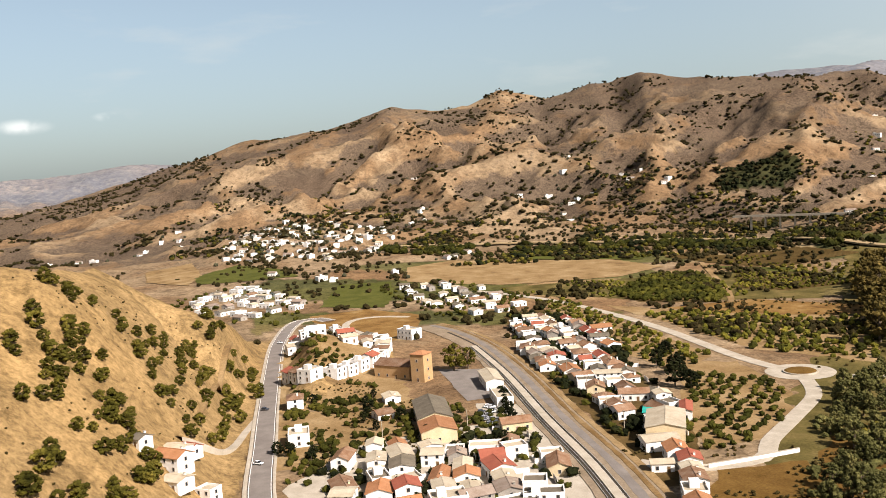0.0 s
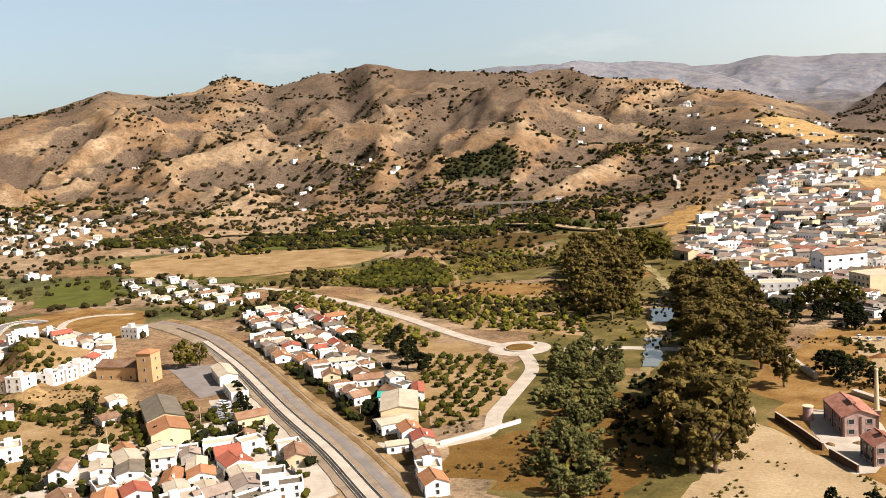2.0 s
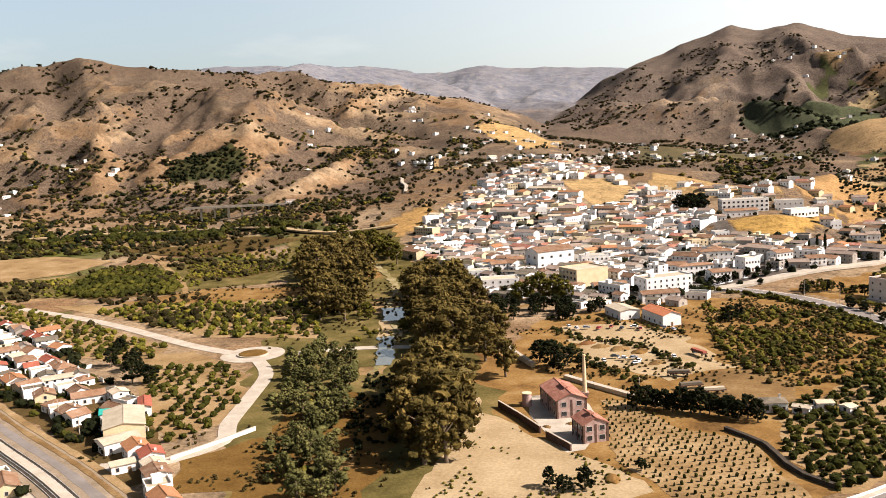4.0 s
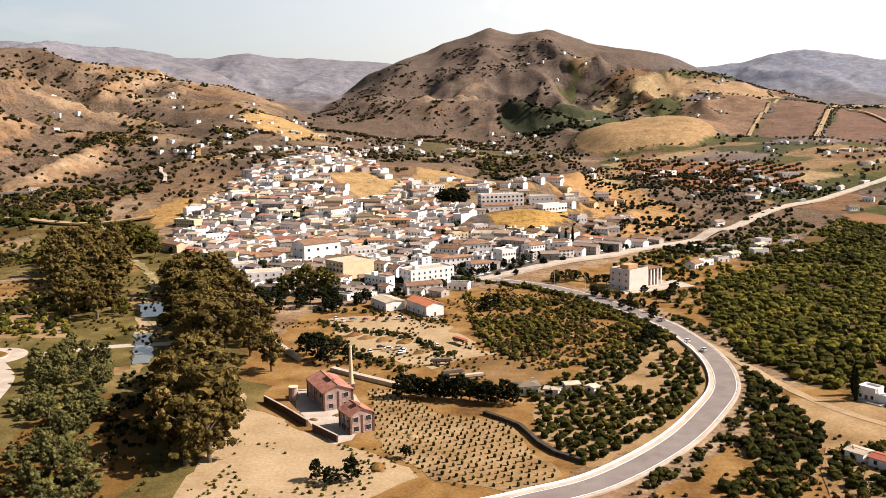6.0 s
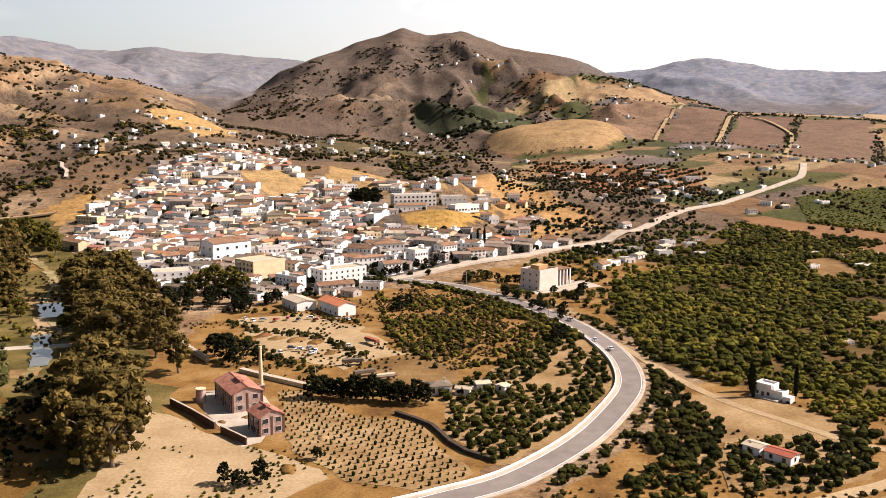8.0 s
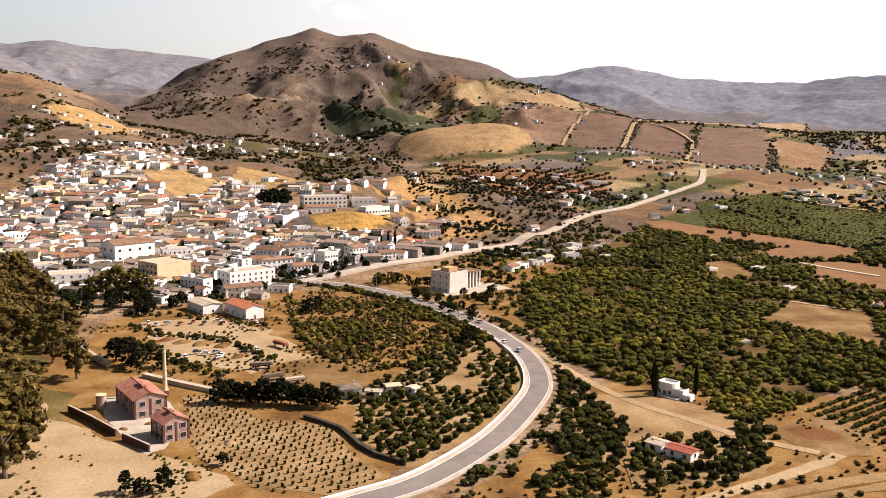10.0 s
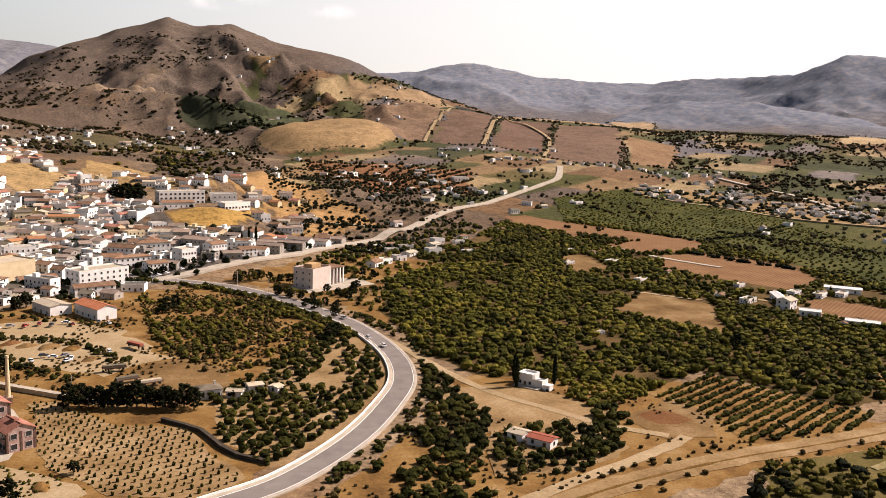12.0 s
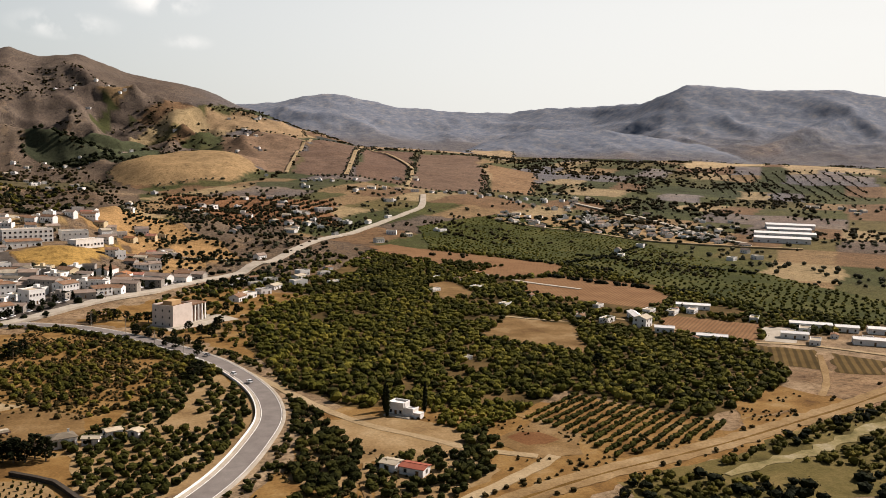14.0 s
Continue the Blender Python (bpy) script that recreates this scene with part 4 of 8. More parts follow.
# ---- plan: roads ----
ROAD_A = [(-50, -60), (-50, 60), (-45, 140), (-36, 195), (-18, 227), (8, 243), (32, 258), (59, 289), (80, 325), (93, 356), (98, 395), (94, 440), (85, 475), (61, 528), (30, 574), (-16, 604), (-45, 618)]
ROAD_B = [(-160, 40), (-210, 90), (-300, 134), (-342, 156), (-394, 183), (-471, 224), (-552, 268), (-595, 295), (-629, 319), (-648, 338), (-644, 352), (-625, 352)]
RAIL = [(-110, 165), (-148, 190), (-185, 213), (-225, 238), (-279, 268), (-361, 316), (-436, 355), (-494, 376), (-530, 382)]
TRACK_N = [(-640, 520), (-579, 520), (-500, 505), (-392, 466), (-290, 415), (-255, 402)]
LANE = [(-232, 388), (-215, 365), (-203, 329), (-193, 296), (-184, 276), (-196, 252), (-215, 245)]
ROAD_C = [(-30, 586), (24, 624), (78, 675), (138, 745), (202, 812), (254, 885), (316, 973), (412, 1084), (519, 1209), (574, 1280), (640, 1420)]
DIRT_E = [(60, 205), (120, 230), (153, 240), (185, 247), (215, 251), (253, 257), (300, 267), (349, 278), (430, 300)]
TRACK_E = [(94, 455), (104, 412), (112, 372), (118, 348), (126, 327), (140, 305), (152, 286), (170, 270)]


def road(line, width, mat, lift, label, name="road", off=0.0, **kw):
    return tagged(new(name, raw(name, *strip(line, width, lift, off, **kw), mat)), label, "road", kind="structure")


road(ROAD_A, 9.0, ASPHALT, 0.45, "grey asphalt road in a wide bend", step=4)
road(ROAD_A, 1.7, CONCRETE, 0.50, "pale concrete gutter along the bend", "kerb", -5.4, step=4)
road(ROAD_A, 0.45, WHITEWASH, 1.15, "low white wall along the road", "kerb", -6.5, step=4)
road(ROAD_A, 1.3, CONCRETE, 0.49, "pale concrete shoulder", "kerb", 5.2, step=4)
road(ROAD_A, 0.25, WHITEWASH, 0.51, "white edge line", "road_marking", 4.2, thick=0.05, step=4)
road(ROAD_A, 0.25, WHITEWASH, 0.51, "white edge line", "road_marking", -4.2, thick=0.05, step=4)
road(ROAD_B, 9.0, ASPHALT, 0.4, "grey asphalt valley road")
road(ROAD_B, 1.6, CONCRETE, 0.44, "pale roadside verge", "kerb", -5.5)
road(ROAD_B, 1.2, CONCRETE, 0.44, "pale roadside verge", "kerb", 5.3)
road(ROAD_B, 0.25, WHITEWASH, 0.46, "white edge line", "road_marking", -4.1, thick=0.05)
road(ROAD_B, 0.25, WHITEWASH, 0.46, "white edge line", "road_marking", 4.1, thick=0.05)
road([(-392, 176), (-378, 165), (-350, 143), (-335, 118)], 3.4, CONCRETE, 0.1, "pale side road to the white houses", thick=4)
road(ROAD_C, 10, CONCRETE, 0.7, "pale wide avenue and road out of town", ragged=0.15)
road(TRACK_N, 7.5, CONCRETE, 0.22, "pale straight road beside orchards")
road(LANE, 7, CONCRETE, 0.22, "pale curved lane")
road([(-222, 405), (-190, 420), (-150, 428)], 7, CONCRETE, 0.24, "pale road towards the river")
road(DIRT_E, 11, PALE_DIRT, 0.22, "broad beaten dirt road", ragged=0.3, step=4)
road(DIRT_E, 1.2, OCHRE_GRASS, 0.27, "dry grass between the wheel tracks of the dirt road", "verge", 0.6, ragged=0.9, step=4)
road([(-128, 440), (-133, 500), (-126, 540), (-105, 552)], 5, DIRT, 0.24, "dirt track to the foot of the town", ragged=0.4)
road(TRACK_E, 4.5, MARL, 0.22, "pale dirt track between orchards", ragged=0.3)
road([(110, 288), (101, 267), (97, 248)], 3, PALE_DIRT, 0.24, "narrow dirt track", ragged=0.3)
road([(85, 222), (118, 239), (139, 248), (157, 257), (167, 262), (176, 268)], 5.2, MARL, 0.30, "pale dirt track fork", ragged=0.3)
road([(412, 357), (381, 326), (359, 306), (340, 292)], 3.5, PALE_DIRT, 0.24, "pale farm track", ragged=0.3)
road([(-515, 323), (-548, 335), (-586, 344), (-609, 365), (-606, 385), (-580, 400)], 6, CONCRETE, 0.24, "pale loop track in a dry field")
road([(-567, 760), (-495, 682), (-446, 630), (-399, 570)], 5, PALE_DIRT, 0.24, "pale track beside a dark grove", ragged=0.3)
road([(-1060, 670), (-1015, 690), (-938, 728), (-863, 790), (-790, 840), (-700, 905), (-610, 930), (-497, 870), (-413, 827), (-330, 840)], 11, MARL, 1.8, "pale main road beyond the river")
road(polar((-20.8, 1075), (-20.7, 1120), (-20.95, 1180), (-20.95, 1240), (-21.1, 1330)), 4, CONCRETE, 1.2, "steep white hill track", ragged=0.4)
road([(-480, 1420), (-440, 1330), (-340, 1260), (-250, 1180)], 7, PALE_DIRT, 1.5, "pale road climbing behind the town", ragged=0.3)
road(polar((20.3, 2520), (19.8, 2150), (19.3, 1770)), 9, MARL, 1.5, "pale straight track between dark plots", step=25)
road(polar((17.1, 2480), (16.3, 2200), (15.5, 1870)), 7, MARL, 1.5, "pale farm track", step=25)
road(polar((20.9, 2500), (22.6, 2250), (23.5, 1980), (23.2, 1690)), 7, MARL, 1.5, "pale farm track", step=25)
road([(-473, 202), (-438, 181), (-389, 152), (-367, 139)], 3, PALE_DIRT, 0.3, "worn footpath on the hillside", ragged=0.4)
road([(60, 800), (95, 842), (150, 870), (190, 860)], 6, CONCRETE, 0.8, "pale street below the school")
road([(902, 1336), (901, 1229), (905, 1144), (870, 1010), (850, 935), (845, 860)], 9, CONCRETE, 1.2, "pale main road across the plain", ragged=0.2)
road([(629, 1133), (696, 1033), (732, 925), (803, 848), (870, 790)], 7, MARL, 1.2, "pale lane along the crop field", ragged=0.3)
road([(340, 815), (356, 791), (382, 719), (396, 662), (420, 610)], 5, CONCRETE, 0.6, "pale lane past farmhouses", ragged=0.3)
road([(290, 530), (298, 523), (328, 493), (347, 497), (371, 484), (392, 408), (424, 381), (448, 345), (470, 310)], 4.5, MARL, 0.4, "pale farm lane between yards", ragged=0.3)
# rail yard
road(RAIL, 25, BALLAST, 0.30, "disused rail yard of gravel and earth", ragged=0.1)
road(RAIL[:7], 3.4, CONCRETE, 1.0, "pale station platform", "platform", -5.6)
road(RAIL[:6], 2.0, TRACKBED, 0.42, "dark strip of railway track bed", "track_bed", -8.6)
road(RAIL[:8], 1.5, TRACKBED, 0.42, "dark railway track bed", "track_bed", -3.0)
road(RAIL, 3.6, ASPHALT, 0.38, "grey strip of old track bed", "track_bed", 2.2, ragged=0.3)
road(RAIL, 2.2, DIRT, 0.42, "earth verge in the rail yard", "verge", 7.2, ragged=0.5)
road(RAIL, 3.0, PALE_DIRT, 0.42, "pale earth verge of the rail yard", "verge", 11.0, ragged=0.3)
for o in (-9.3, -7.9, -3.6, -2.4):
    road(RAIL[:7], 0.16, STEEL, 0.62, "steel rail", "rail", o, thick=0.2)

# ---- trees ----
def ico(level):
    bm = bmesh.new()
    bmesh.ops.create_icosphere(bm, subdivisions=level, radius=1.0)
    v = np.array([p.co[:] for p in bm.verts])
    f = np.array([[p.index for p in t.verts] for t in bm.faces])
    bm.free()
    return v, f


ICO = {1: ico(1), 2: ico(2)}


def clumps(spots, level=1, jag=0.3, leaf=0, leaf_size=0.4):
    """Uneven leafy lumps at rows of x, y, z, rx, ry, rz, with loose leaf sprays standing out of them."""
    base, tri = ICO[level]
    s = np.asarray(spots, float)
    n, k = len(s), len(base)
    jit = 1 + rng.uniform(-jag, jag, (n, k, 1))
    v = (base[None] * jit * s[:, None, 3:6] + s[:, None, :3]).reshape(-1, 3)
    f = (tri[None] + (np.arange(n) * k)[:, None, None]).reshape(-1, 3)
    if leaf:
        way = rng.normal(size=(n, leaf, 3))
        way /= np.linalg.norm(way, axis=2, keepdims=True)
        c = s[:, None, :3] + way * s[:, None, 3:6] * rng.uniform(0.85, 1.25, (n, leaf, 1))
        t = c[:, :, None, :] + rng.normal(size=(n, leaf, 3, 3)) * leaf_size
        f = np.concatenate([f, np.arange(n * leaf * 3).reshape(-1, 3) + len(v)])
        v = np.concatenate([v, t.reshape(-1, 3)])
    return v.tolist(), f.tolist()


def trunk_mesh(height, girth, lean, limbs, spread):
    """A tapered, slightly bent trunk with limbs."""
    bm = bmesh.new()

    def limb(a, b, r0, r1, sides):
        a, b = Vector(a), Vector(b)
        q = (b - a).to_track_quat("Z", "Y").to_matrix()
        rings = [[bm.verts.new(p + q @ Vector((r * math.cos(6.2832 * i / sides), r * math.sin(6.2832 * i / sides), 0))) for i in range(sides)] for p, r in ((a, r0), (b, r1))]
        for i in range(sides):
            bm.faces.new((rings[0][i], rings[0][(i + 1) % sides], rings[1][(i + 1) % sides], rings[1][i]))
        bm.faces.new(rings[1])

    m = Vector((lean * 0.4, lean * 0.2, height * 0.5))
    t = Vector((lean, lean * 0.3, height))
    limb((0, 0, -0.4), m, girth, girth * 0.75, 8)
    limb(m, t, girth * 0.75, girth * 0.3, 8)
    for i in range(limbs):
        a = 6.2832 * i / max(1, limbs) + rng.uniform(-0.4, 0.4)
        s = m.lerp(t, rng.uniform(0.1, 0.8))
        limb(s, s + Vector((math.cos(a) * spread, math.sin(a) * spread, height * rng.uniform(0.2, 0.4))), girth * 0.4, girth * 0.12, 5)
    return bm


def tree(kind, label, mat, group="", name="tree"):
    """One tree about 10 m high, as trunk and crown."""
    ob = tagged(new(name), label, "tree", group)
    ob.empty_display_size = 0.5
    spots = []
    if kind == "broad":
        part("trunk", trunk_mesh(7.0, 0.38, rng.uniform(-0.8, 0.8), 5, 2.2), BARK, ob)
        bias = rng.uniform(0, 6.2832)
        for i in range(66):
            a, u = rng.uniform(0, 6.2832), rng.uniform(0, 1)
            h = 2.2 + 7.2 * u
            reach = 3.9 * (1 + 0.18 * math.cos(2 * (a - bias))) * math.sin(math.pi * min(1, 0.2 + 0.74 * u)) ** 0.7 * rng.uniform(0.4, 1.0)
            s = rng.uniform(0.46, 0.88)
            spots.append((reach * math.cos(a), reach * math.sin(a), h, s, s, s * 0.8))
        me = raw("crown", *clumps(spots, 1, 0.38, 17, 0.23), mat)
    elif kind == "tall":
        part("trunk", trunk_mesh(7.5, 0.3, rng.uniform(-0.5, 0.5), 4, 1.3), BARK, ob)
        for i in range(52):
            a, u = rng.uniform(0, 6.2832), rng.uniform(0, 1)
            reach = 2.6 * math.sin(math.pi * min(1, 0.2 + 0.75 * u)) ** 0.8 * rng.uniform(0.3, 1.0)
            s = rng.uniform(0.45, 0.95)
            spots.append((reach * math.cos(a), reach * math.sin(a), 1.8 + 8.0 * u, s, s, s * 0.95))
        me = raw("crown", *clumps(spots, 1, 0.38, 36, 0.22), mat)
    elif kind == "cypress":
        part("trunk", trunk_mesh(2.0, 0.25, 0, 0, 0), BARK, ob)
        for i in range(34):
            u = i / 33
            a = i * 2.4
            w = 0.95 * math.sin(math.pi * (0.12 + 0.86 * u)) ** 0.6
            spots.append((0.35 * w * math.cos(a), 0.35 * w * math.sin(a), 0.6 + 9.4 * u, w * 0.75, w * 0.75, 0.75))
        me = raw("crown", *clumps(spots, 1, 0.25, 16, 0.14), mat)
    else:
        part("trunk", trunk_mesh(4.6, 0.3, rng.uniform(-0.6, 0.6), 4, 1.6), BARK, ob)
        for i in range(46):
            a, u = rng.uniform(0, 6.2832), rng.uniform(0, 1)
            reach = 3.7 * math.sqrt(max(0.05, 1 - (2 * u - 0.9) ** 2)) * rng.uniform(0.25, 1.0) ** 0.6
            s = rng.uniform(0.65, 1.15)
            spots.append((reach * math.cos(a), reach * math.sin(a), 1.6 + 7.2 * u, s, s, s * 0.85))
        me = raw("crown", *clumps(spots, 1, 0.36, 18, 0.24), mat)
    part("crown", me, mat, ob)
    return ob


def plant(protos, spots, girth=1.0):
    """Copies of some trees at rows of x, y, height in metres; the first ones stand at the first spots."""
    used = set()
    for i, (x, y, h) in enumerate(spots):
        p = protos[int(rng.integers(len(protos)))] if i >= len(protos) else protos[i]
        k = h / 10.0
        wide = k * girth * rng.uniform(0.85, 1.2)
        m = pose(x, y, ground(x, y) - 0.1, 0, 0, rng.uniform(0, 360)) @ Matrix.Diagonal((wide, wide, k, 1))
        if p.name in used:
            copy_thing(p, m @ Matrix.Diagonal((1 / p.scale[0], 1 / p.scale[1], 1 / p.scale[2], 1)))
        else:
            used.add(p.name)
            p.matrix_basis = m
    for p in protos:
        if p.name not in used:
            for c in list(p.children):
                bpy.data.objects.remove(c)
            bpy.data.objects.remove(p)


def sown(poly, spacing, low, high, jitter=0.45):
    return [(x, y, rng.uniform(low, high)) for x, y in grid_in(poly, spacing, spacing, rng.uniform(0, 1.5), jitter)]


def away(q, line, least):
    return to_line(q[:, 0], q[:, 1], line)[0] > least


def orchard(name, q, size, mat, label, leaf=10, lumps=4, level=1, spread=0.5, squash=0.85):
    """Rows of low fruit trees or bushes in one mesh."""
    q = np.asarray(q)
    n = len(q)
    s = size * rng.uniform(0.65, 1.15, n)
    z = land(q[:, 0], q[:, 1])[0]
    rows = []
    for j in range(lumps):
        a = rng.uniform(0, 6.2832, n)
        o = s * spread * (0 if j == 0 else 1)
        k = s * (0.8 if j == 0 else 0.58) * rng.uniform(0.85, 1.15, n)
        rows.append(np.column_stack([q[:, 0] + o * np.cos(a), q[:, 1] + o * np.sin(a), z + s * squash * (0.75 if j == 0 else rng.uniform(0.45, 1.1)), k, k, k * squash]))
    me = raw(name, *clumps(np.concatenate(rows), level, 0.32, leaf, size * 0.11), mat)
    return tagged(new(name, me), label, "trees", kind="stuff")


def thin(q, scale, keep, seed):
    """Drop points in clearings."""
    return q[fbm(q[:, 0] / scale, q[:, 1] / scale, 3, seed) > keep]


q = grid_in(ORCH_R, 5.0, 5.0, 0.5, 0.3)
q = q[rng.random(len(q)) > 0.1]
q = q[away(q, TRACK_E, 6) & away(q, ROAD_A, 12) & away(q, DIRT_E, 9) & ~inside(q, ROWS) & ~inside(q, [(253, 470), (302, 523), (326, 482), (289, 407), (271, 430)]) & ~inside(q, [(133, 352), (150, 352), (160, 330), (150, 318), (134, 330)])]
orchard("orchard", thin(q[::3], 40, 0.22, 301), 2.7, LEAF_ORANGE, "dense dark green citrus orchard", 12, 3)
q = np.concatenate([q[1::3], q[2::3]])
orchard("orchard", thin(q, 40, 0.22, 301), 2.7, LEAF_CITRUS2, "sunlit olive-green citrus orchard", 12, 3)
q = grid_in(GROVE_IN, 5.0, 5.0, 0.9, 0.3)
q = thin(q, 22, 0.27, 302)
q = q[away(q, ROAD_A, 9)]
orchard("orchard", q, 2.05, LEAF_GROVE, "dark green citrus grove inside the road bend", 12)
orchard("orchard", thin(grid_in(ORCH_FAR, 7, 7, 0.4, 0.25), 60, 0.36, 303), 3.0, LEAF_ORANGE, "dark citrus trees near the farm", 8)
OPEN = ([(253, 470), (302, 523), (326, 482), (289, 407), (271, 430)], [(406, 676), (452, 681), (490, 615), (463, 545), (415, 520), (393, 554), (364, 606)], [(340, 883), (385, 929), (487, 777), (468, 737), (376, 763)], [(309, 688), (335, 680), (325, 618), (286, 589)],
        [(394, 480), (416, 484), (449, 440), (407, 398), (376, 436)], [(389, 395), (419, 368), (385, 330), (353, 362)], [(443, 432), (462, 425), (425, 385), (410, 397)])
OPEN += ([(347, 918), (384, 938), (438, 807), (500, 762), (458, 702), (386, 682), (363, 826)],)
q = grid_in(ORCH_BIG, 5.8, 5.8, 0.5, 0.3)
for poly in OPEN:
    q = q[~inside(q, poly)]
q = thin(q, 55, 0.27, 315)
orchard("orchard", q[::2], 2.9, LEAF_CITRUS2, "green citrus orchard between farm fields", 5, 2)
orchard("orchard", q[1::2], 2.9, LEAF_ORANGE, "dark citrus orchard between farm fields", 5, 2)
q = grid_in(KNOLLS, 8.5, 8.5, 0.5, 0.5)
q = q[away(q, ROAD_C, 9)]
orchard("knoll_scrub", thin(q, 45, 0.42, 316), 2.5, LEAF_DARK, "dark trees and scrub on low knolls", 6, 3)
orchard("knoll_scrub", thin(q[::2], 60, 0.40, 317), 1.9, LEAF_HILL, "brown scrub on low knolls", 6, 3)
q = grid_in(CROP, 6.4, 7.2, 0.7, 0.35)
orchard("orchard", thin(q[::2], 60, 0.30, 304), 1.7, LEAF_CITRUS2, "low green crop bushes on the wide field", 4, 2)
orchard("orchard", thin(q[1::2], 60, 0.30, 305), 1.7, LEAF_ORANGE, "low dark green crop bushes on the wide field", 4, 2)
q = np.concatenate([spline(l, 3.5)[:, :2] for l in ([(468, 833), (490, 763), (520, 700)], [(437, 684), (454, 640), (468, 615), (500, 560)], [(560, 820), (600, 740), (640, 640)], [(500, 760), (580, 800), (680, 870)])])
orchard("hedgerows", q + rng.uniform(-2.5, 2.5, q.shape), 2.6, LEAF_DARK, "dark hedge lines between the crop fields", 5, 3)
q = grid_in(ORCH_ROAD, 4.6, 4.6, 0.2, 0.45)
q = q[away(q, ROAD_A, 8.5) & away(q, TRACK_E, 3.5)]
orchard("orchard", q, 2.2, LEAF_GROVE, "loose citrus trees beside the road", 12)
q = grid_in(ORCH_B, 5.0, 5.0, 0.2, 0.3)
orchard("orchard", q[np.hypot(q[:, 0] - 121, q[:, 1] - 272) > 8], 2.2, LEAF_GROVE, "citrus trees round a red-roofed shed", 12)
orchard("orchard", grid_in(GROVE_N, 7, 7, 0.5, 0.25), 3.6, LEAF_ORANGE, "dense dark grove beyond the road", 8)
orchard("orchard", thin(grid_in(ORCH_S, 6.2, 6.2, 0.4, 0.3), 30, 0.40, 305), 2.0, LEAF_ORANGE, "sparse round fruit trees on dry grass", 12)
q = grid_in(ORCH_M, 7.2, 7.2, 0.5, 0.35)
orchard("orchard", thin(q[::2], 40, 0.36, 306), 2.3, LEAF_CITRUS2, "olive-green fruit trees along the pale road", 10)
orchard("orchard", thin(q[1::2], 40, 0.36, 306), 2.4, LEAF_ORANGE, "dark green fruit trees along the pale road", 10)
q = grid_in(ORCH_N, 6.6, 6.6, 0.5, 0.35)
q = q[away(q, TRACK_N, 8)]
orchard("orchard", thin(q[::2], 40, 0.36, 307), 2.4, LEAF_CITRUS2, "fruit trees beyond the pale road", 10)
orchard("orchard", thin(q[1::2], 40, 0.36, 307), 2.5, LEAF_ORANGE, "dark fruit trees beyond the pale road", 10)
q = grid_in([(-499, 719), (-404, 701), (-360, 682), (-388, 632), (-439, 632)], 5.0, 9.0, 0.9, 0.12)
orchard("tree_rows", q, 2.0, LEAF_CITRUS2, "rows of young fruit trees in an olive field", 6, 2)
q = grid_in([(-640, 545), (-560, 640), (-520, 690), (-400, 605), (-440, 560), (-560, 530)], 6.5, 10.0, 0.5, 0.3)
orchard("tree_rows", thin(q, 50, 0.40, 323), 2.2, LEAF_CITRUS2, "loose rows of fruit trees on rough meadow", 6, 2)
q = grid_in([(-430, 850), (-340, 800), (-300, 720), (-380, 690), (-520, 740), (-560, 800)], 8.0, 11.0, 0.4, 0.3)
orchard("tree_rows", thin(q, 60, 0.40, 324), 2.6, LEAF_PINE, "olive-green orchard strips beside the river", 6, 3)
# hedge-like tree rows, young trees and scrub
q = grid_in([(150, 345), (152, 316), (160, 300), (176, 310), (198, 320), (190, 340), (165, 350)], 4.0, 4.0, 0.5, 0.4)
q = q[~inside(q, [(133, 352), (150, 352), (160, 330), (150, 318), (134, 330)]) & ~inside(q, ROWS)]
orchard("orchard", q, 2.0, LEAF_CITRUS2, "olive-green citrus trees below the villa", 9, 3)
q = grid_in([(156, 305), (168, 306), (166, 290), (154, 270), (140, 266), (138, 272), (150, 288)], 4.6, 4.6, 0.5, 0.5)
orchard("orchard", q, 2.2, LEAF_GROVE, "dark citrus trees beside the clearing", 11, 4)
q = grid_in(ROWS, 2.0, 4.9, 0.53, 0.1)
orchard("tree_rows", q, 1.4, LEAF_ORANGE, "straight rows of dark green young trees", 10, 3)
q = grid_in(VINE, 3.1, 3.9, 0.55, 0.1)
orchard("young_trees", q, 0.62, LEAF_GROVE, "small young trees planted in rows", 10, 2, 1, 0.35, 1.4)
q = grid_in(SCRUB, 3.6, 3.6, 0.3, 0.5)
q = q[away(q, ROAD_A, 9)]
orchard("scrub", thin(q[::2], 26, 0.45, 308), 1.9, LEAF_PINE, "olive scrub on golden earth", 10, 3)
orchard("scrub", thin(q[1::2], 20, 0.38, 309), 1.5, LEAF_DRY, "dry brown scrub on golden earth", 10, 3)
q2 = grid_in(SCRUB, 2.6, 2.6, 0.8, 0.5)
orchard("scrub", thin(q2[away(q2, ROAD_A, 8)], 11, 0.42, 327), 0.8, LEAF_DRY, "low dry brush on golden earth", 6, 2)
orchard("scrub", thin(q[::3], 22, 0.54, 319), 2.2, LEAF_ORANGE, "dark green bushes on golden earth", 12, 4)
c = np.repeat(spline(ROAD_A[6:14], 4)[:, :2], 3, 0)
c = c + np.column_stack([rng.uniform(9, 17, len(c)), rng.uniform(-7, 3, len(c))])
c = c[away(c, ROAD_A, 8.5) & away(c, TRACK_E, 3.5)]
orchard("scrub", thin(c, 12, 0.38, 321), 1.6, LEAF_GROVE, "dark scrub on the outer bank of the bend", 10, 3)
orchard("scrub", thin(c[::2] + 1.5, 12, 0.38, 322), 1.2, LEAF_DRY, "dry brown scrub on the outer bank of the bend", 10, 3)
c = np.repeat(spline(ROAD_A[11:16], 3)[:, :2], 3, 0)
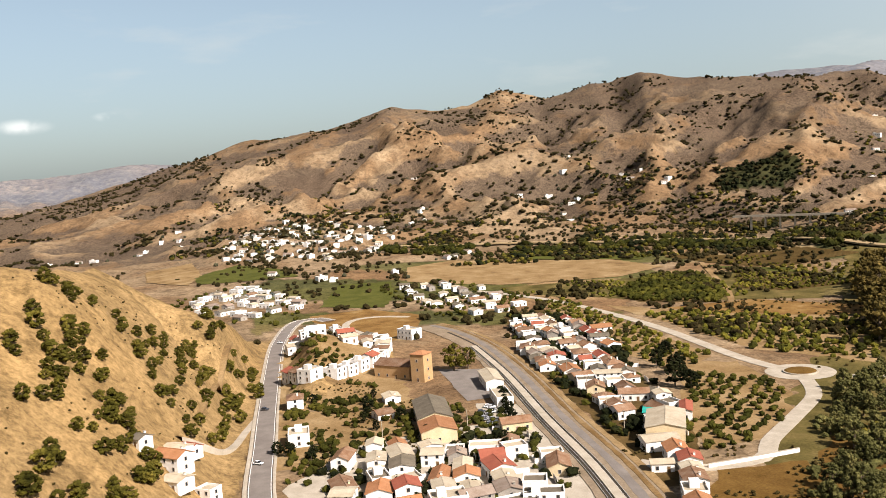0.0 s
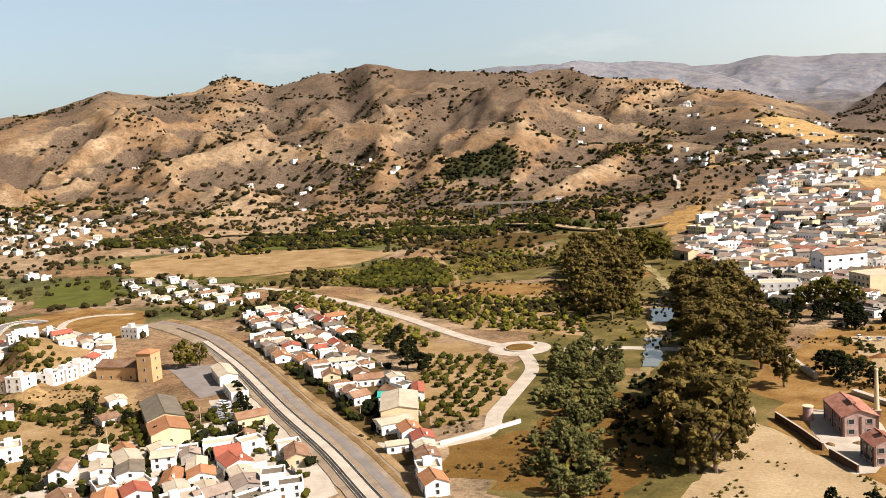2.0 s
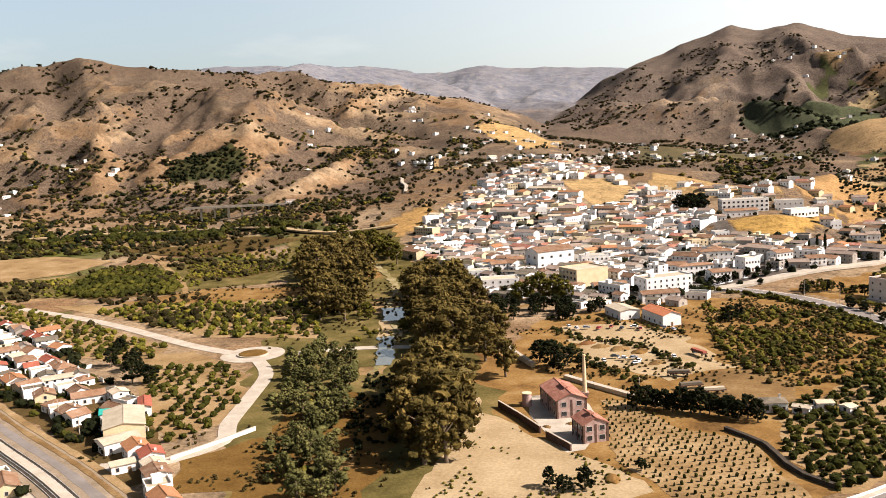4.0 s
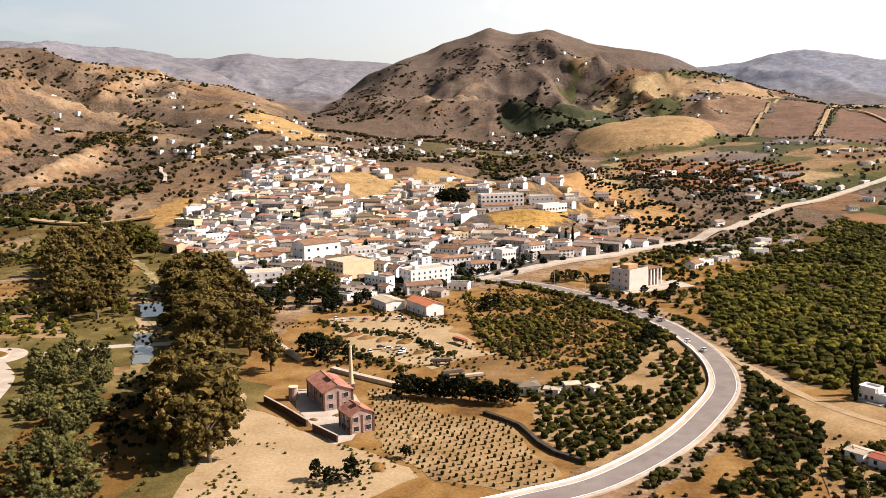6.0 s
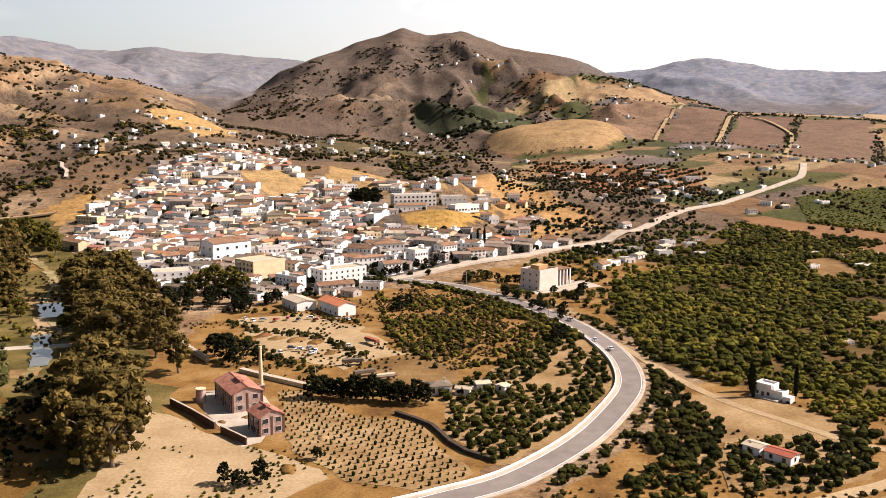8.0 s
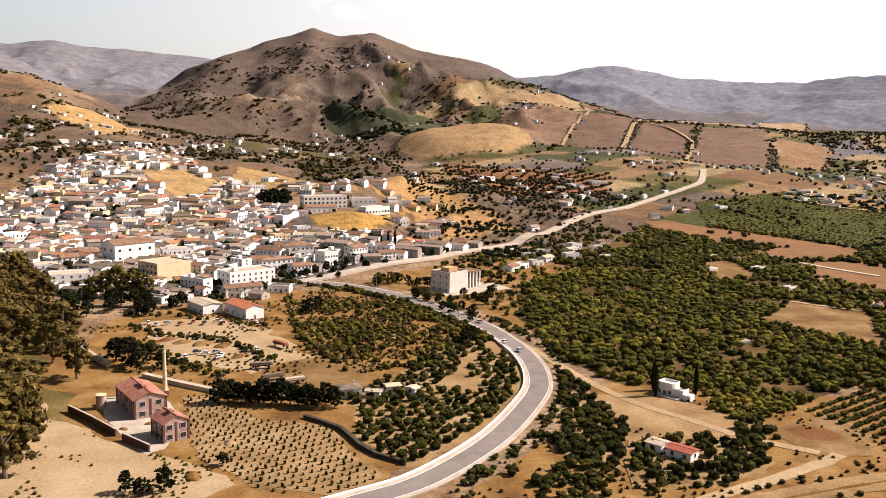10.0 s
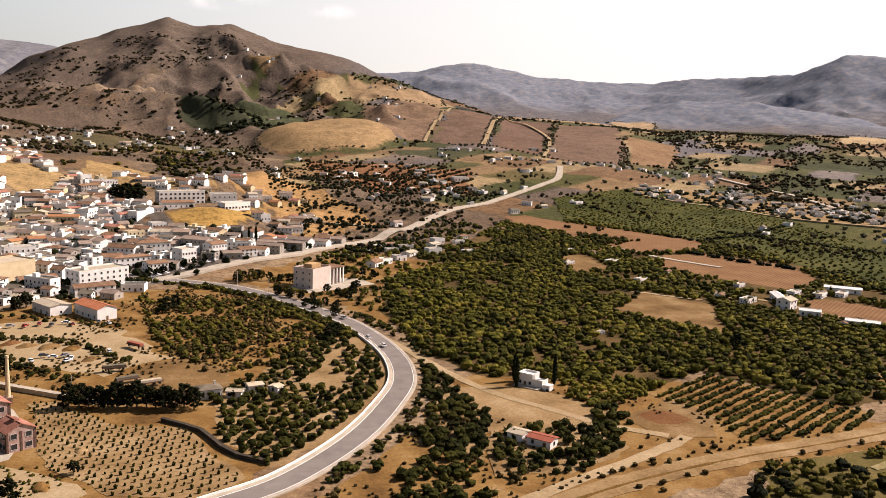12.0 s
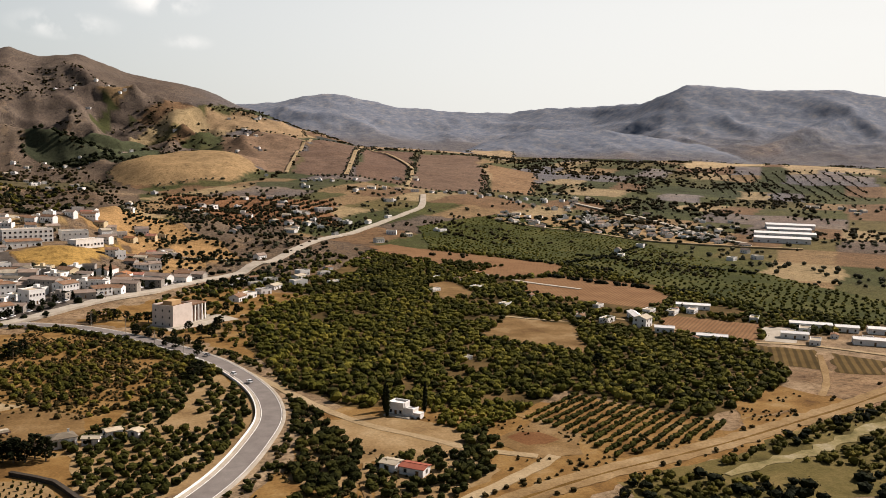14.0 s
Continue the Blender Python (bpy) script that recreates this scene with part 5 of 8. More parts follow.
c = c + np.column_stack([rng.uniform(-15, -6.5, len(c)), rng.uniform(-9, -1, len(c))])
c = c[away(c, ROAD_A, 8)]
orchard("roadside_hedge", c[::2], 2.3, LEAF_GROVE, "dark hedge of bushes along the road into town", 10, 4)
orchard("roadside_hedge", c[1::2], 1.9, LEAF_PINE, "sunlit green bushes along the road into town", 10, 3)
GARDENS = [(118, 606), (150, 598), (196, 652), (236, 655), (262, 770), (300, 860), (262, 868), (205, 790), (140, 722), (100, 670), (84, 640)]
q = grid_in(GARDENS, 6.0, 6.0, 0.4, 0.5)
q = q[away(q, ROAD_C, 12)]
orchard("garden_trees", thin(q[::2], 26, 0.45, 328), 2.7, LEAF_GROVE, "dark garden trees between the avenue and the orchards", 9, 3)
orchard("garden_trees", thin(q[1::2], 22, 0.46, 329), 2.3, LEAF_CITRUS2, "sunlit garden trees between the avenue and the orchards", 9, 3)
q = grid_in([(58, 560), (100, 505), (112, 470), (118, 500), (132, 578), (120, 612), (84, 612), (60, 598)], 4.2, 4.2, 0.4, 0.5)
q = q[(np.hypot(q[:, 0] - 92, q[:, 1] - 572) > 27) & away(q, ROAD_A, 9)]
orchard("bank_bushes", thin(q[::2], 14, 0.43, 333), 1.7, LEAF_PINE, "sunlit bushes round the modern building", 9, 3)
orchard("bank_bushes", thin(q[1::2], 14, 0.47, 334), 1.9, LEAF_GROVE, "dark bushes round the modern building", 9, 3)
q = grid_in(REEDS, 4.6, 4.6, 0.3, 0.5)
q = q[away(q, [(222, 228), (236, 231), (253, 233), (268, 234), (284, 238), (303, 243), (330, 250), (400, 262)], 5) & away(q, DIRT_E, 8)]
orchard("scrub", thin(q, 24, 0.36, 310), 1.9, LEAF_PINE, "olive riverside scrub", 10, 3)
orchard("scrub", thin(q[::2], 20, 0.5, 311), 2.6, LEAF_DARK, "dark riverside bushes", 12, 4)
q = grid_in([(30, 232), (60, 262), (86, 300), (108, 330), (112, 300), (96, 262), (104, 236), (70, 222)], 3.8, 3.8, 0.3, 0.5)
orchard("scrub", thin(q[away(q, ROAD_A, 8.5)], 14, 0.5, 318), 2.1, LEAF_GROVE, "dark bushes on the road bank", 12, 4)
orchard("scrub", thin(q[away(q, ROAD_A, 8)], 18, 0.46, 312), 1.5, LEAF_DRY, "dry scrub on the road bank", 10, 3)
q = np.concatenate([spline(DIRT_E, 5)[:, :2] + (0, s) for s in (-8, 8)])
orchard("scrub", thin(q + rng.uniform(-3, 3, q.shape), 16, 0.47, 313), 1.3, LEAF_DRY, "dry bushes along the dirt road", 10, 3)
q = np.concatenate([grid_in([(-390, 175), (-300, 150), (-240, 230), (-300, 260), (-400, 240)], 5, 5, 0.4, 0.5), grid_in([(-520, 264), (-480, 240), (-400, 200), (-353, 178), (-380, 240), (-440, 275)], 5.5, 5.5, 0.4, 0.5)])
q = q[away(q, ROAD_B, 9) & away(q, RAIL, 16)]
orchard("scrub", thin(q, 16, 0.41, 314), 2.0, LEAF_ORANGE, "garden bushes and scrub between the houses", 12, 3)


def far_bushes():
    """Dark bushes dotted over the hills."""
    n = 33000
    az, r = np.radians(rng.uniform(-82, 56, n)), np.sqrt(rng.uniform(850 ** 2, 3000 ** 2, n))
    x, y = r * np.sin(az), r * np.cos(az)
    far = land(x, y)[1]
    patchy = fbm(x / 110, y / 110, 3, 401) * 0.7 + fbm(x / 500, y / 500, 2, 402) * 0.5
    keep = (patchy > 0.515 + 0.05 * (az > -0.2) * (r < 1700)) & (far < 0.6)
    q = np.column_stack([x, y])[keep]
    q = q[~inside(q, [(-845, 575), (-855, 660), (-680, 752), (-578, 726), (-570, 645), (-640, 555), (-750, 510)])]
    for poly, rgb in PLOTS:
        q = q[~inside(q, poly)] if rgb[0] > 0.06 else q
    near = np.hypot(q[:, 0], q[:, 1]) < 1350
    orchard("hill_bushes", q[near], 3.0, LEAF_HILL, "dark bushes dotted over the lower slopes", 2, 2, 1, 0.6)
    wide_ = ~near & (lattice(np.floor(q[:, 0]), np.floor(q[:, 1]), 77) < 0.3)
    orchard("hill_bushes", q[~near & ~wide_], 3.8, LEAF_HILL, "small dark bushes dotted over dry hills", 2, 1, 1, 0.6)
    orchard("hill_bushes", q[wide_], 6.4, LEAF_HILL, "broad dark bushes and thickets on dry hills", 3, 2, 1, 0.8, 0.6)


far_bushes()


def middle_slopes():
    """Thickets, hedges and single trees on the slopes beyond the river."""
    n = 34000
    az, r = np.radians(rng.uniform(-70, 4, n)), np.sqrt(rng.uniform(1010 ** 2, 1950 ** 2, n))
    q = np.column_stack([r * np.sin(az), r * np.cos(az)])
    clump = fbm(q[:, 0] / 55, q[:, 1] / 55, 3, 431) * 0.65 + fbm(q[:, 0] / 240, q[:, 1] / 240, 2, 432) * 0.5
    q = q[(clump > 0.575) & ~inside(q, TOWN) & away(q, polar((-20.9, 960), (-20.95, 1120), (-21.1, 1270)), 9)]
    for poly, _ in PLOTS:
        q = q[~inside(q, poly)]
    pick = lattice(np.floor(q[:, 0]), np.floor(q[:, 1]), 78)
    orchard("slope_thickets", q[pick < 0.55], 2.9, LEAF_HILL, "dark brown thickets on the lower slopes", 3, 2, 1, 0.8, 0.7)
    orchard("slope_trees", q[(pick >= 0.55) & (pick < 0.74)], 3.7, LEAF_PINE, "olive-green trees on the lower slopes", 4, 3)
    orchard("slope_trees", q[pick >= 0.86], 4.2, LEAF_DARK, "dark trees in the folds of the lower slopes", 4, 3)


middle_slopes()


def weeds(poly, spacing, size, mat, label, keep, seed, lines=()):
    q = thin(grid_in(poly, spacing, spacing, 0.7, 0.5), 15, keep, seed)
    for line, gap in lines:
        q = q[away(q, line, gap)]
    orchard("weeds", q, size, mat, label, 4, 2)


q = np.concatenate([np.repeat(spline([(-95, 470), (-78, 452), (-58, 446), (-38, 430), (-30, 412), (-22, 400)], 3)[:, :2], 3, 0), np.repeat(spline([(-92, 440), (-78, 424), (-66, 404), (-52, 388), (-40, 376)], 3)[:, :2], 4, 0), np.repeat(spline([(-105, 500), (-80, 498), (-60, 488), (-30, 470)], 4)[:, :2], 2, 0)])
q = q + rng.uniform(-4.5, 4.5, q.shape)
orchard("yard_scrub", q[::2], 1.2, LEAF_DRY, "brown scrub on the banks of the storage yard", 8, 3)
orchard("yard_scrub", q[1::2], 1.6, LEAF_GROVE, "dark bushes on the banks of the storage yard", 8, 3)
ROADS = ((ROAD_A, 8), (DIRT_E, 6), (ROAD_B, 8), (RAIL, 15), (TRACK_E, 3))
weeds([(-120, 470), (-20, 560), (60, 540), (95, 480), (20, 360), (-40, 360), (-110, 400)], 4.2, 0.9, LEAF_DRY, "dry weeds and low bushes on waste ground", 0.47, 601, ROADS)
weeds([(-115, 360), (-20, 262), (-40, 240), (-95, 236)], 6.0, 0.5, LEAF_DRY, "dry weeds on the parking ground", 0.52, 602, ROADS)
weeds([(-90, 300), (-30, 280), (20, 262), (0, 235), (-90, 232)], 3.2, 0.7, LEAF_PINE, "green weeds on the bank", 0.52, 603, ROADS)
weeds([(30, 240), (110, 330), (170, 330), (240, 280), (330, 300), (330, 250), (180, 235), (100, 225)], 4.0, 0.8, LEAF_DRY, "dry weeds beside the tracks", 0.48, 604, ROADS)
weeds([(-420, 250), (-300, 262), (-240, 210), (-300, 140), (-400, 200)], 3.6, 0.8, LEAF_DRY, "dry weeds between the village gardens", 0.46, 605, ROADS)
weeds([(-245, 50), (-330, 125), (-500, 230), (-480, 160), (-400, 70), (-300, 40)], 5.0, 0.6, LEAF_DRY, "dry tufts on the hillside", 0.52, 606, ROADS)
weeds([(-230, 250), (-180, 300), (-150, 260), (-165, 225)], 3.2, 0.8, LEAF_DRY, "dry tufts on the ochre square", 0.56, 607, ((LANE, 6),))
weeds([(-182, 335), (-150, 345), (-118, 300), (-112, 235), (-150, 228), (-165, 270)], 3.0, 0.9, LEAF_DRY, "dry brown tufts under the river trees", 0.5, 609)
weeds([(-200, 470), (-165, 380), (-150, 345), (-118, 300), (-110, 240), (-95, 300), (-140, 420)], 4.0, 1.1, LEAF_RIVER, "olive undergrowth by the river", 0.42, 610)
# near-black bushes added where the river trees' shadow lies, in its place
weeds([(-165, 372), (-150, 372), (-122, 310), (-108, 262), (-128, 255), (-140, 290)], 3.6, 1.5, LEAF_DARK, "dark undergrowth standing in for tree shadow beside the river", 0.36, 611)
weeds([(-330, 450), (-240, 410), (-150, 560), (-330, 640), (-420, 560)], 5.5, 1.2, LEAF_DRY, "dry bushes among the far orchards", 0.47, 608, ((TRACK_N, 6),))
# dark wood along the river beyond the fields, and hedgerows on the plain
q = spline([(-1000, 670), (-930, 690), (-853, 740), (-800, 790), (-736, 850), (-667, 895), (-600, 900), (-500, 880), (-430, 860)], 7)[:, :2]
q = np.repeat(q, 7, 0) + rng.uniform(-32, 32, (len(q) * 7, 2))
orchard("riverside_wood", thin(q[away(q, [(-1060, 670), (-1015, 690), (-938, 728), (-863, 790), (-790, 840), (-700, 905), (-610, 930), (-497, 870), (-413, 827)], 7)], 40, 0.42, 320), 5.6, LEAF_GROVE, "long dark wood along the river", 10, 4)
n = 3600
az, r = np.radians(rng.uniform(8, 56, n)), np.sqrt(rng.uniform(760 ** 2, 2400 ** 2, n))
q = np.column_stack([r * np.sin(az), r * np.cos(az)])
line_up = np.abs(2 * value_noise(q[:, 0] / 170, q[:, 1] / 170, 330) - 1) < 0.15
q = q[(line_up | (fbm(q[:, 0] / 80, q[:, 1] / 80, 3, 331) > 0.545)) & away(q, ROAD_C, 9)]
q = q[~inside(q, CROP) & ~inside(q, [(406, 676), (452, 681), (490, 615), (463, 545), (415, 520), (393, 554), (364, 606)]) & ~inside(q, [(340, 883), (385, 929), (487, 777), (468, 737), (376, 763)])]
for poly, rgb in PLOTS:
    q = q[~inside(q, poly)]
q = q[lattice(np.floor(q[:, 0]), np.floor(q[:, 1]), 79) > 0.65 * smooth((np.hypot(q[:, 0], q[:, 1]) - 1500) / 700)]
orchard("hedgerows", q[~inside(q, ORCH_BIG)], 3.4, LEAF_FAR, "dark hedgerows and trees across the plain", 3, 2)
n = 5200
az, r = np.radians(rng.uniform(-66, -24, n)), np.sqrt(rng.uniform(560 ** 2, 1300 ** 2, n))
q = np.column_stack([r * np.sin(az), r * np.cos(az)])
q = q[((np.abs(2 * value_noise(q[:, 0] / 110, q[:, 1] / 110, 340) - 1) < 0.12) | (fbm(q[:, 0] / 60, q[:, 1] / 60, 3, 341) > 0.6)) & away(q, RAIL, 20) & away(q, TRACK_N, 9) & away(q, ROAD_B, 10)]
for poly in ([(-838, 579), (-847, 653), (-678, 746), (-584, 722), (-577, 649), (-642, 561), (-750, 517)], [(-704, 388), (-800, 466), (-766, 507), (-703, 470), (-644, 418)], [(-664, 355), (-650, 405), (-574, 412), (-510, 350), (-500, 312), (-577, 318)]):
    q = q[~inside(q, poly)]
orchard("hedgerows", q, 3.2, LEAF_HILL, "hedges and trees between the valley fields", 8, 3)
q = thin(grid_in(polar((0.2, 2180), (1.0, 2420), (3.6, 2430), (4.2, 2280), (7.4, 2090), (2.0, 2080)), 15, 15, 0.2, 0.4), 60, 0.40, 345)
orchard("hill_wood", q, 7, LEAF_DARK, "dark green wood on the mountain flank", 5, 3)
q = grid_in([(-885, 1230), (-856, 1327), (-779, 1321), (-782, 1258), (-841, 1198)], 9, 9, 0.2, 0.3)
orchard("hill_grove", q, 4.5, LEAF_DARK, "dark grove on the hillside", 6, 3)
q = grid_in(polar((7.6, 1480), (18.6, 1440), (18.9, 1150), (11, 1140), (8.5, 1230)), 9, 21, 0.95, 0.12)
orchard("olive_rows", q, 3.3, LEAF_HILL, "rows of olive trees on a red slope", 5, 2)
q = []
for poly, rgb in PLOTS:
    c = np.mean(poly, axis=0)
    if np.hypot(*c) > 1550 and rgb[0] > 0.06:
        ring_ = [tuple(np.array(p_) * 1.006) for p_ in poly]
        for a, b in zip(ring_, ring_[1:] + ring_[:1]):
            m = int(math.dist(a, b) / 9)
            q += [(a[0] + (b[0] - a[0]) * (i + rng.uniform(-1, 1)) / m + rng.uniform(-5, 5), a[1] + (b[1] - a[1]) * i / m + rng.uniform(-5, 5)) for i in range(m)]
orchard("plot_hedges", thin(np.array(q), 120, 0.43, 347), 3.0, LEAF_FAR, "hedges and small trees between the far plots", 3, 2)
q = grid_in(polar((40.5, 2450), (51, 2430), (51, 2000), (43, 2030)), 11, 28, 0.95, 0.1)
orchard("olive_rows", q, 2.8, LEAF_HILL, "far rows of olive trees", 4, 2)

# big trees along the river
BROAD = [tree("broad", "large olive-brown riverside tree", LEAF_RIVER, "riverside trees", "riverside_tree") for _ in range(4)]
R1 = [(-315, 599), (-253, 488), (-223, 471), (-240, 540), (-259, 608), (-316, 719), (-354, 731), (-362, 703)]
R1B = [(-364, 777), (-266, 676), (-298, 753), (-374, 813)]
R2 = [(-226, 590), (-185, 590), (-147, 502), (-132, 410), (-143, 386), (-172, 463)]
R2B = [(-143, 487), (-112, 419), (-98, 373), (-107, 364), (-132, 436)]
R3 = [(-103, 258), (-88, 268), (-102, 315), (-122, 366), (-144, 380), (-124, 310)]
R4 = [(-210, 360), (-178, 311), (-146, 252), (-127, 228), (-119, 238), (-140, 285), (-163, 348), (-181, 395), (-207, 409), (-218, 393)]
plant(BROAD, sown(R3, 9.5, 19, 28) + sown(R2, 12.5, 17, 26) + sown(R2B, 12, 14, 22) + sown(R1, 15, 17, 26))
plant([tree("broad", "dark green tree at the river bend", LEAF_PINE, "riverside trees", "riverside_tree") for _ in range(2)], sown(R1B, 15, 13, 19) + [(-176 + rng.uniform(-9, 9), 470 + rng.uniform(-16, 16), rng.uniform(6, 9)) for _ in range(4)] + [(-222 + rng.uniform(-8, 8), 500 + rng.uniform(-12, 12), rng.uniform(6, 9)) for _ in range(4)])
GREY = [tree("broad", "grey-green leafy tree on the river bank", LEAF_GREY, "bank trees", "bank_tree") for _ in range(3)] + [tree("tall", "slim grey-green tree on the river bank", LEAF_GREY, "bank trees", "bank_tree")]
plant(GREY, [s for s in sown(R4, 9.5, 6, 12) if to_line(np.array([s[0]]), np.array([s[1]]), LANE)[0][0] > 8])
q = grid_in(R4 + [(-140, 232)], 5, 5, 0.2, 0.5)
orchard("bank_scrub", thin(q, 18, 0.38, 350), 2.3, LEAF_GREY, "grey-green bushes on the river bank", 12, 4)
q = np.repeat(spline(RIVER[1:10], 7)[:, :2], 3, 0)
q = q + rng.uniform(-24, 24, q.shape)
orchard("bank_scrub", thin(q[away(q, RIVER, 9)], 20, 0.47, 351), 2.0, LEAF_PINE, "green bushes beside the water", 10, 4)
# trees on the near hill
PINE = [tree("round", "round green tree on the dry hillside", LEAF_PINE, "hillside trees", "hillside_tree") for _ in range(4)]
spots = []
q = grid_in([(-245, 52), (-262, 74), (-330, 122), (-385, 165), (-440, 205), (-500, 228), (-470, 185), (-430, 150), (-412, 118), (-395, 85), (-340, 62)], 8.8, 8.8, 0.4, 0.5)
q = np.concatenate([q, spline([(-392, 95), (-372, 92), (-350, 85), (-330, 92), (-312, 86), (-296, 92), (-282, 88)], 6)[:, :2] + rng.uniform(-5, 5, 2)])
for x, y in q:
    if value_noise(x / 22, y / 22, 360) > 0.36:
        spots.append((x, y, rng.uniform(4.4, 7.8)))
spots += [(-268, 55, 8), (-262, 62, 7), (-255, 48, 8), (-280, 60, 6)]
plant(PINE, spots, 1.15)
# hedges and single trees
MODERN_TREES = [(72, 578), (66, 584), (60, 590), (51, 593), (44, 598), (91, 545), (97, 538), (103, 532), (87, 492), (90, 500), (84, 508), (78, 516), (72, 524), (66, 532), (60, 540), (100, 520), (108, 545), (112, 556), (130, 590), (125, 600), (112, 604)]
DARK = [tree("broad", "dark leafy tree with blackish green leaves", LEAF_DARK, "dark trees") for _ in range(3)]
spots = [(-38 + 3.4 * i, 341 - 0.7 * i + rng.uniform(-2, 2), rng.uniform(8, 11)) for i in range(14)]
spots += [(-34 + 6 * i, 349 - 1.3 * i, rng.uniform(6, 8)) for i in range(6)]
spots += [(-83, 396, 13), (-90, 404, 11), (-78, 388, 9), (-76, 400, 9), (-56, 258, 7), (-45, 258, 8), (-51, 255, 6), (-68, 392, 8), (-30, 276, 5)]
spots += [(-42 + rng.uniform(-18, 14), 900 + rng.uniform(-12, 12), rng.uniform(14, 20)) for _ in range(11)]
spots += [(x, y, rng.uniform(9, 13)) for x, y in grid_in([(-310, 372), (-289, 376), (-258, 338), (-278, 338)], 11, 11, 0.2, 0.3)]
spots += [(-318 + rng.uniform(-9, 9), 392 + rng.uniform(-9, 9), 8) for _ in range(3)]
spots += [(-292 - 6.2 * i + rng.uniform(-1, 1), 252 + 4.4 * i, rng.uniform(5, 7.5)) for i in range(7)]
spots += [(x, y, rng.uniform(7, 12)) for x, y in grid_in([(-155, 545), (-70, 522), (-80, 492), (-135, 495)], 12, 12, 0.3, 0.4)]
spots += [(x, y, rng.uniform(5, 8)) for x, y in MODERN_TREES]
spots += [(-333, 158, 6), (-326, 160, 7), (-313, 163, 6), (-320, 168, 5), (-345, 176, 6), (-402, 205, 6), (-392, 208, 5), (-448, 224, 6), (-438, 222, 5), (-301, 212, 7), (74, 430, 8), (78, 436, 7), (76, 497, 6), (84, 475, 6), (72, 505, 6), (60, 540, 7), (66, 530, 5), (52, 593, 8), (39, 583, 7), (272, 377, 8), (262, 318, 7)]
spots += [(-352, 215, 5), (-362, 222, 6), (-345, 208, 5), (-372, 226, 5), (-335, 222, 6), (-380, 236, 5), (-330, 205, 5), (-430, 240, 6), (-455, 232, 5), (-268, 226, 7), (-262, 222, 6)]
spots += [(x, y, rng.uniform(6, 10)) for x, y in ((118, 800), (128, 812), (150, 815), (112, 790), (165, 850), (90, 700), (150, 690), (160, 700), (172, 720), (-5, 500), (0, 512))]
plant(DARK, spots)
SUNNY = [tree("broad", "tall sunlit green tree by houses", LEAF_PINE, "village trees", "shade_tree") for _ in range(3)]
spots = [(-395, 300, 16), (-392, 308, 13), (-120, 548, 20), (-112, 552, 18), (-128, 556, 16), (-104, 548, 15), (-134, 548, 14), (40, 592, 8), (48, 588, 9), (55, 594, 7), (60, 552, 6), (66, 538, 7), (72, 528, 6), (100, 530, 6), (108, 520, 5), (112, 530, 6), (80, 500, 5)]
plant(SUNNY, spots)
STREET = [tree("round", "dark clipped street tree", LEAF_DARK, "avenue trees", "street_tree") for _ in range(2)]
spots = []
for i in range(26):
    k = i / 25
    p = spline([(-10, 602), (24, 634), (78, 685), (138, 755)], 4)
    x, y = p[int(k * (len(p) - 1)), :2]
    spots.append((x - 6.5 + rng.uniform(-1, 1), y + 6.5, rng.uniform(5.5, 7.5)))
plant(STREET, spots)
CYPRESS = [tree("cypress", "slender dark green cypress tree", LEAF_DARK, "cypresses", "cypress") for _ in range(2)]
plant(CYPRESS, [(137.0, 336.5, 13), (139, 344, 12), (154.0, 336.0, 13), (56, 712, 12), (62, 718, 13), (50, 705, 9), (48, 712, 8)])

# ---- buildings ----
def opening_mesh(name, w, h, fill, rim=0.13, low=0.13):
    """A frame that stands proud of the wall round a set-back pane or leaf, in one piece."""
    bm = bmesh.new()
    loops = []
    for x, z0, z1, y in ((w / 2 + rim, -low, h + rim, -0.03), (w / 2 + rim, -low, h + rim, 0.12), (w / 2, 0, h, 0.12), (w / 2, 0, h, 0.03)):
        loops.append([bm.verts.new(p) for p in ((x, y, z0), (-x, y, z0), (-x, y, z1), (x, y, z1))])
    for a, b in zip(loops, loops[1:]):
        for i in range(4):
            bm.faces.new((a[i], a[(i + 1) % 4], b[(i + 1) % 4], b[i])).material_index = 1
    bm.faces.new(loops[-1]).material_index = 0
    return finish(name, bm, (fill, FRAME))


WINDOW, BIG_WINDOW, DOOR = opening_mesh("window", 1.0, 1.3, GLASS), opening_mesh("window", 1.9, 1.7, GLASS), opening_mesh("door", 1.1, 2.1, WOOD, 0.12, 0.0)


def wall_bm(w, d, h, gable=0.0):
    """Walls of a house with gable ends on the short sides; the ridge runs along x. They go 1.5 m into the ground."""
    bm = bmesh.new()
    a = [bm.verts.new((x, y, z)) for z in (-1.5, h) for x, y in ((-w / 2, -d / 2), (w / 2, -d / 2), (w / 2, d / 2), (-w / 2, d / 2))]
    for i in range(4):
        j = (i + 1) % 4
        bm.faces.new((a[i], a[j], a[j + 4], a[i + 4]))
    if gable:
        l, r = bm.verts.new((-w / 2, 0, h + gable)), bm.verts.new((w / 2, 0, h + gable))
        bm.faces.new((a[7], a[4], l))
        bm.faces.new((a[5], a[6], r))
        bm.faces.new((a[4], a[5], r, l))
        bm.faces.new((a[6], a[7], l, r))
    else:
        bm.faces.new(a[4:])
    return bm


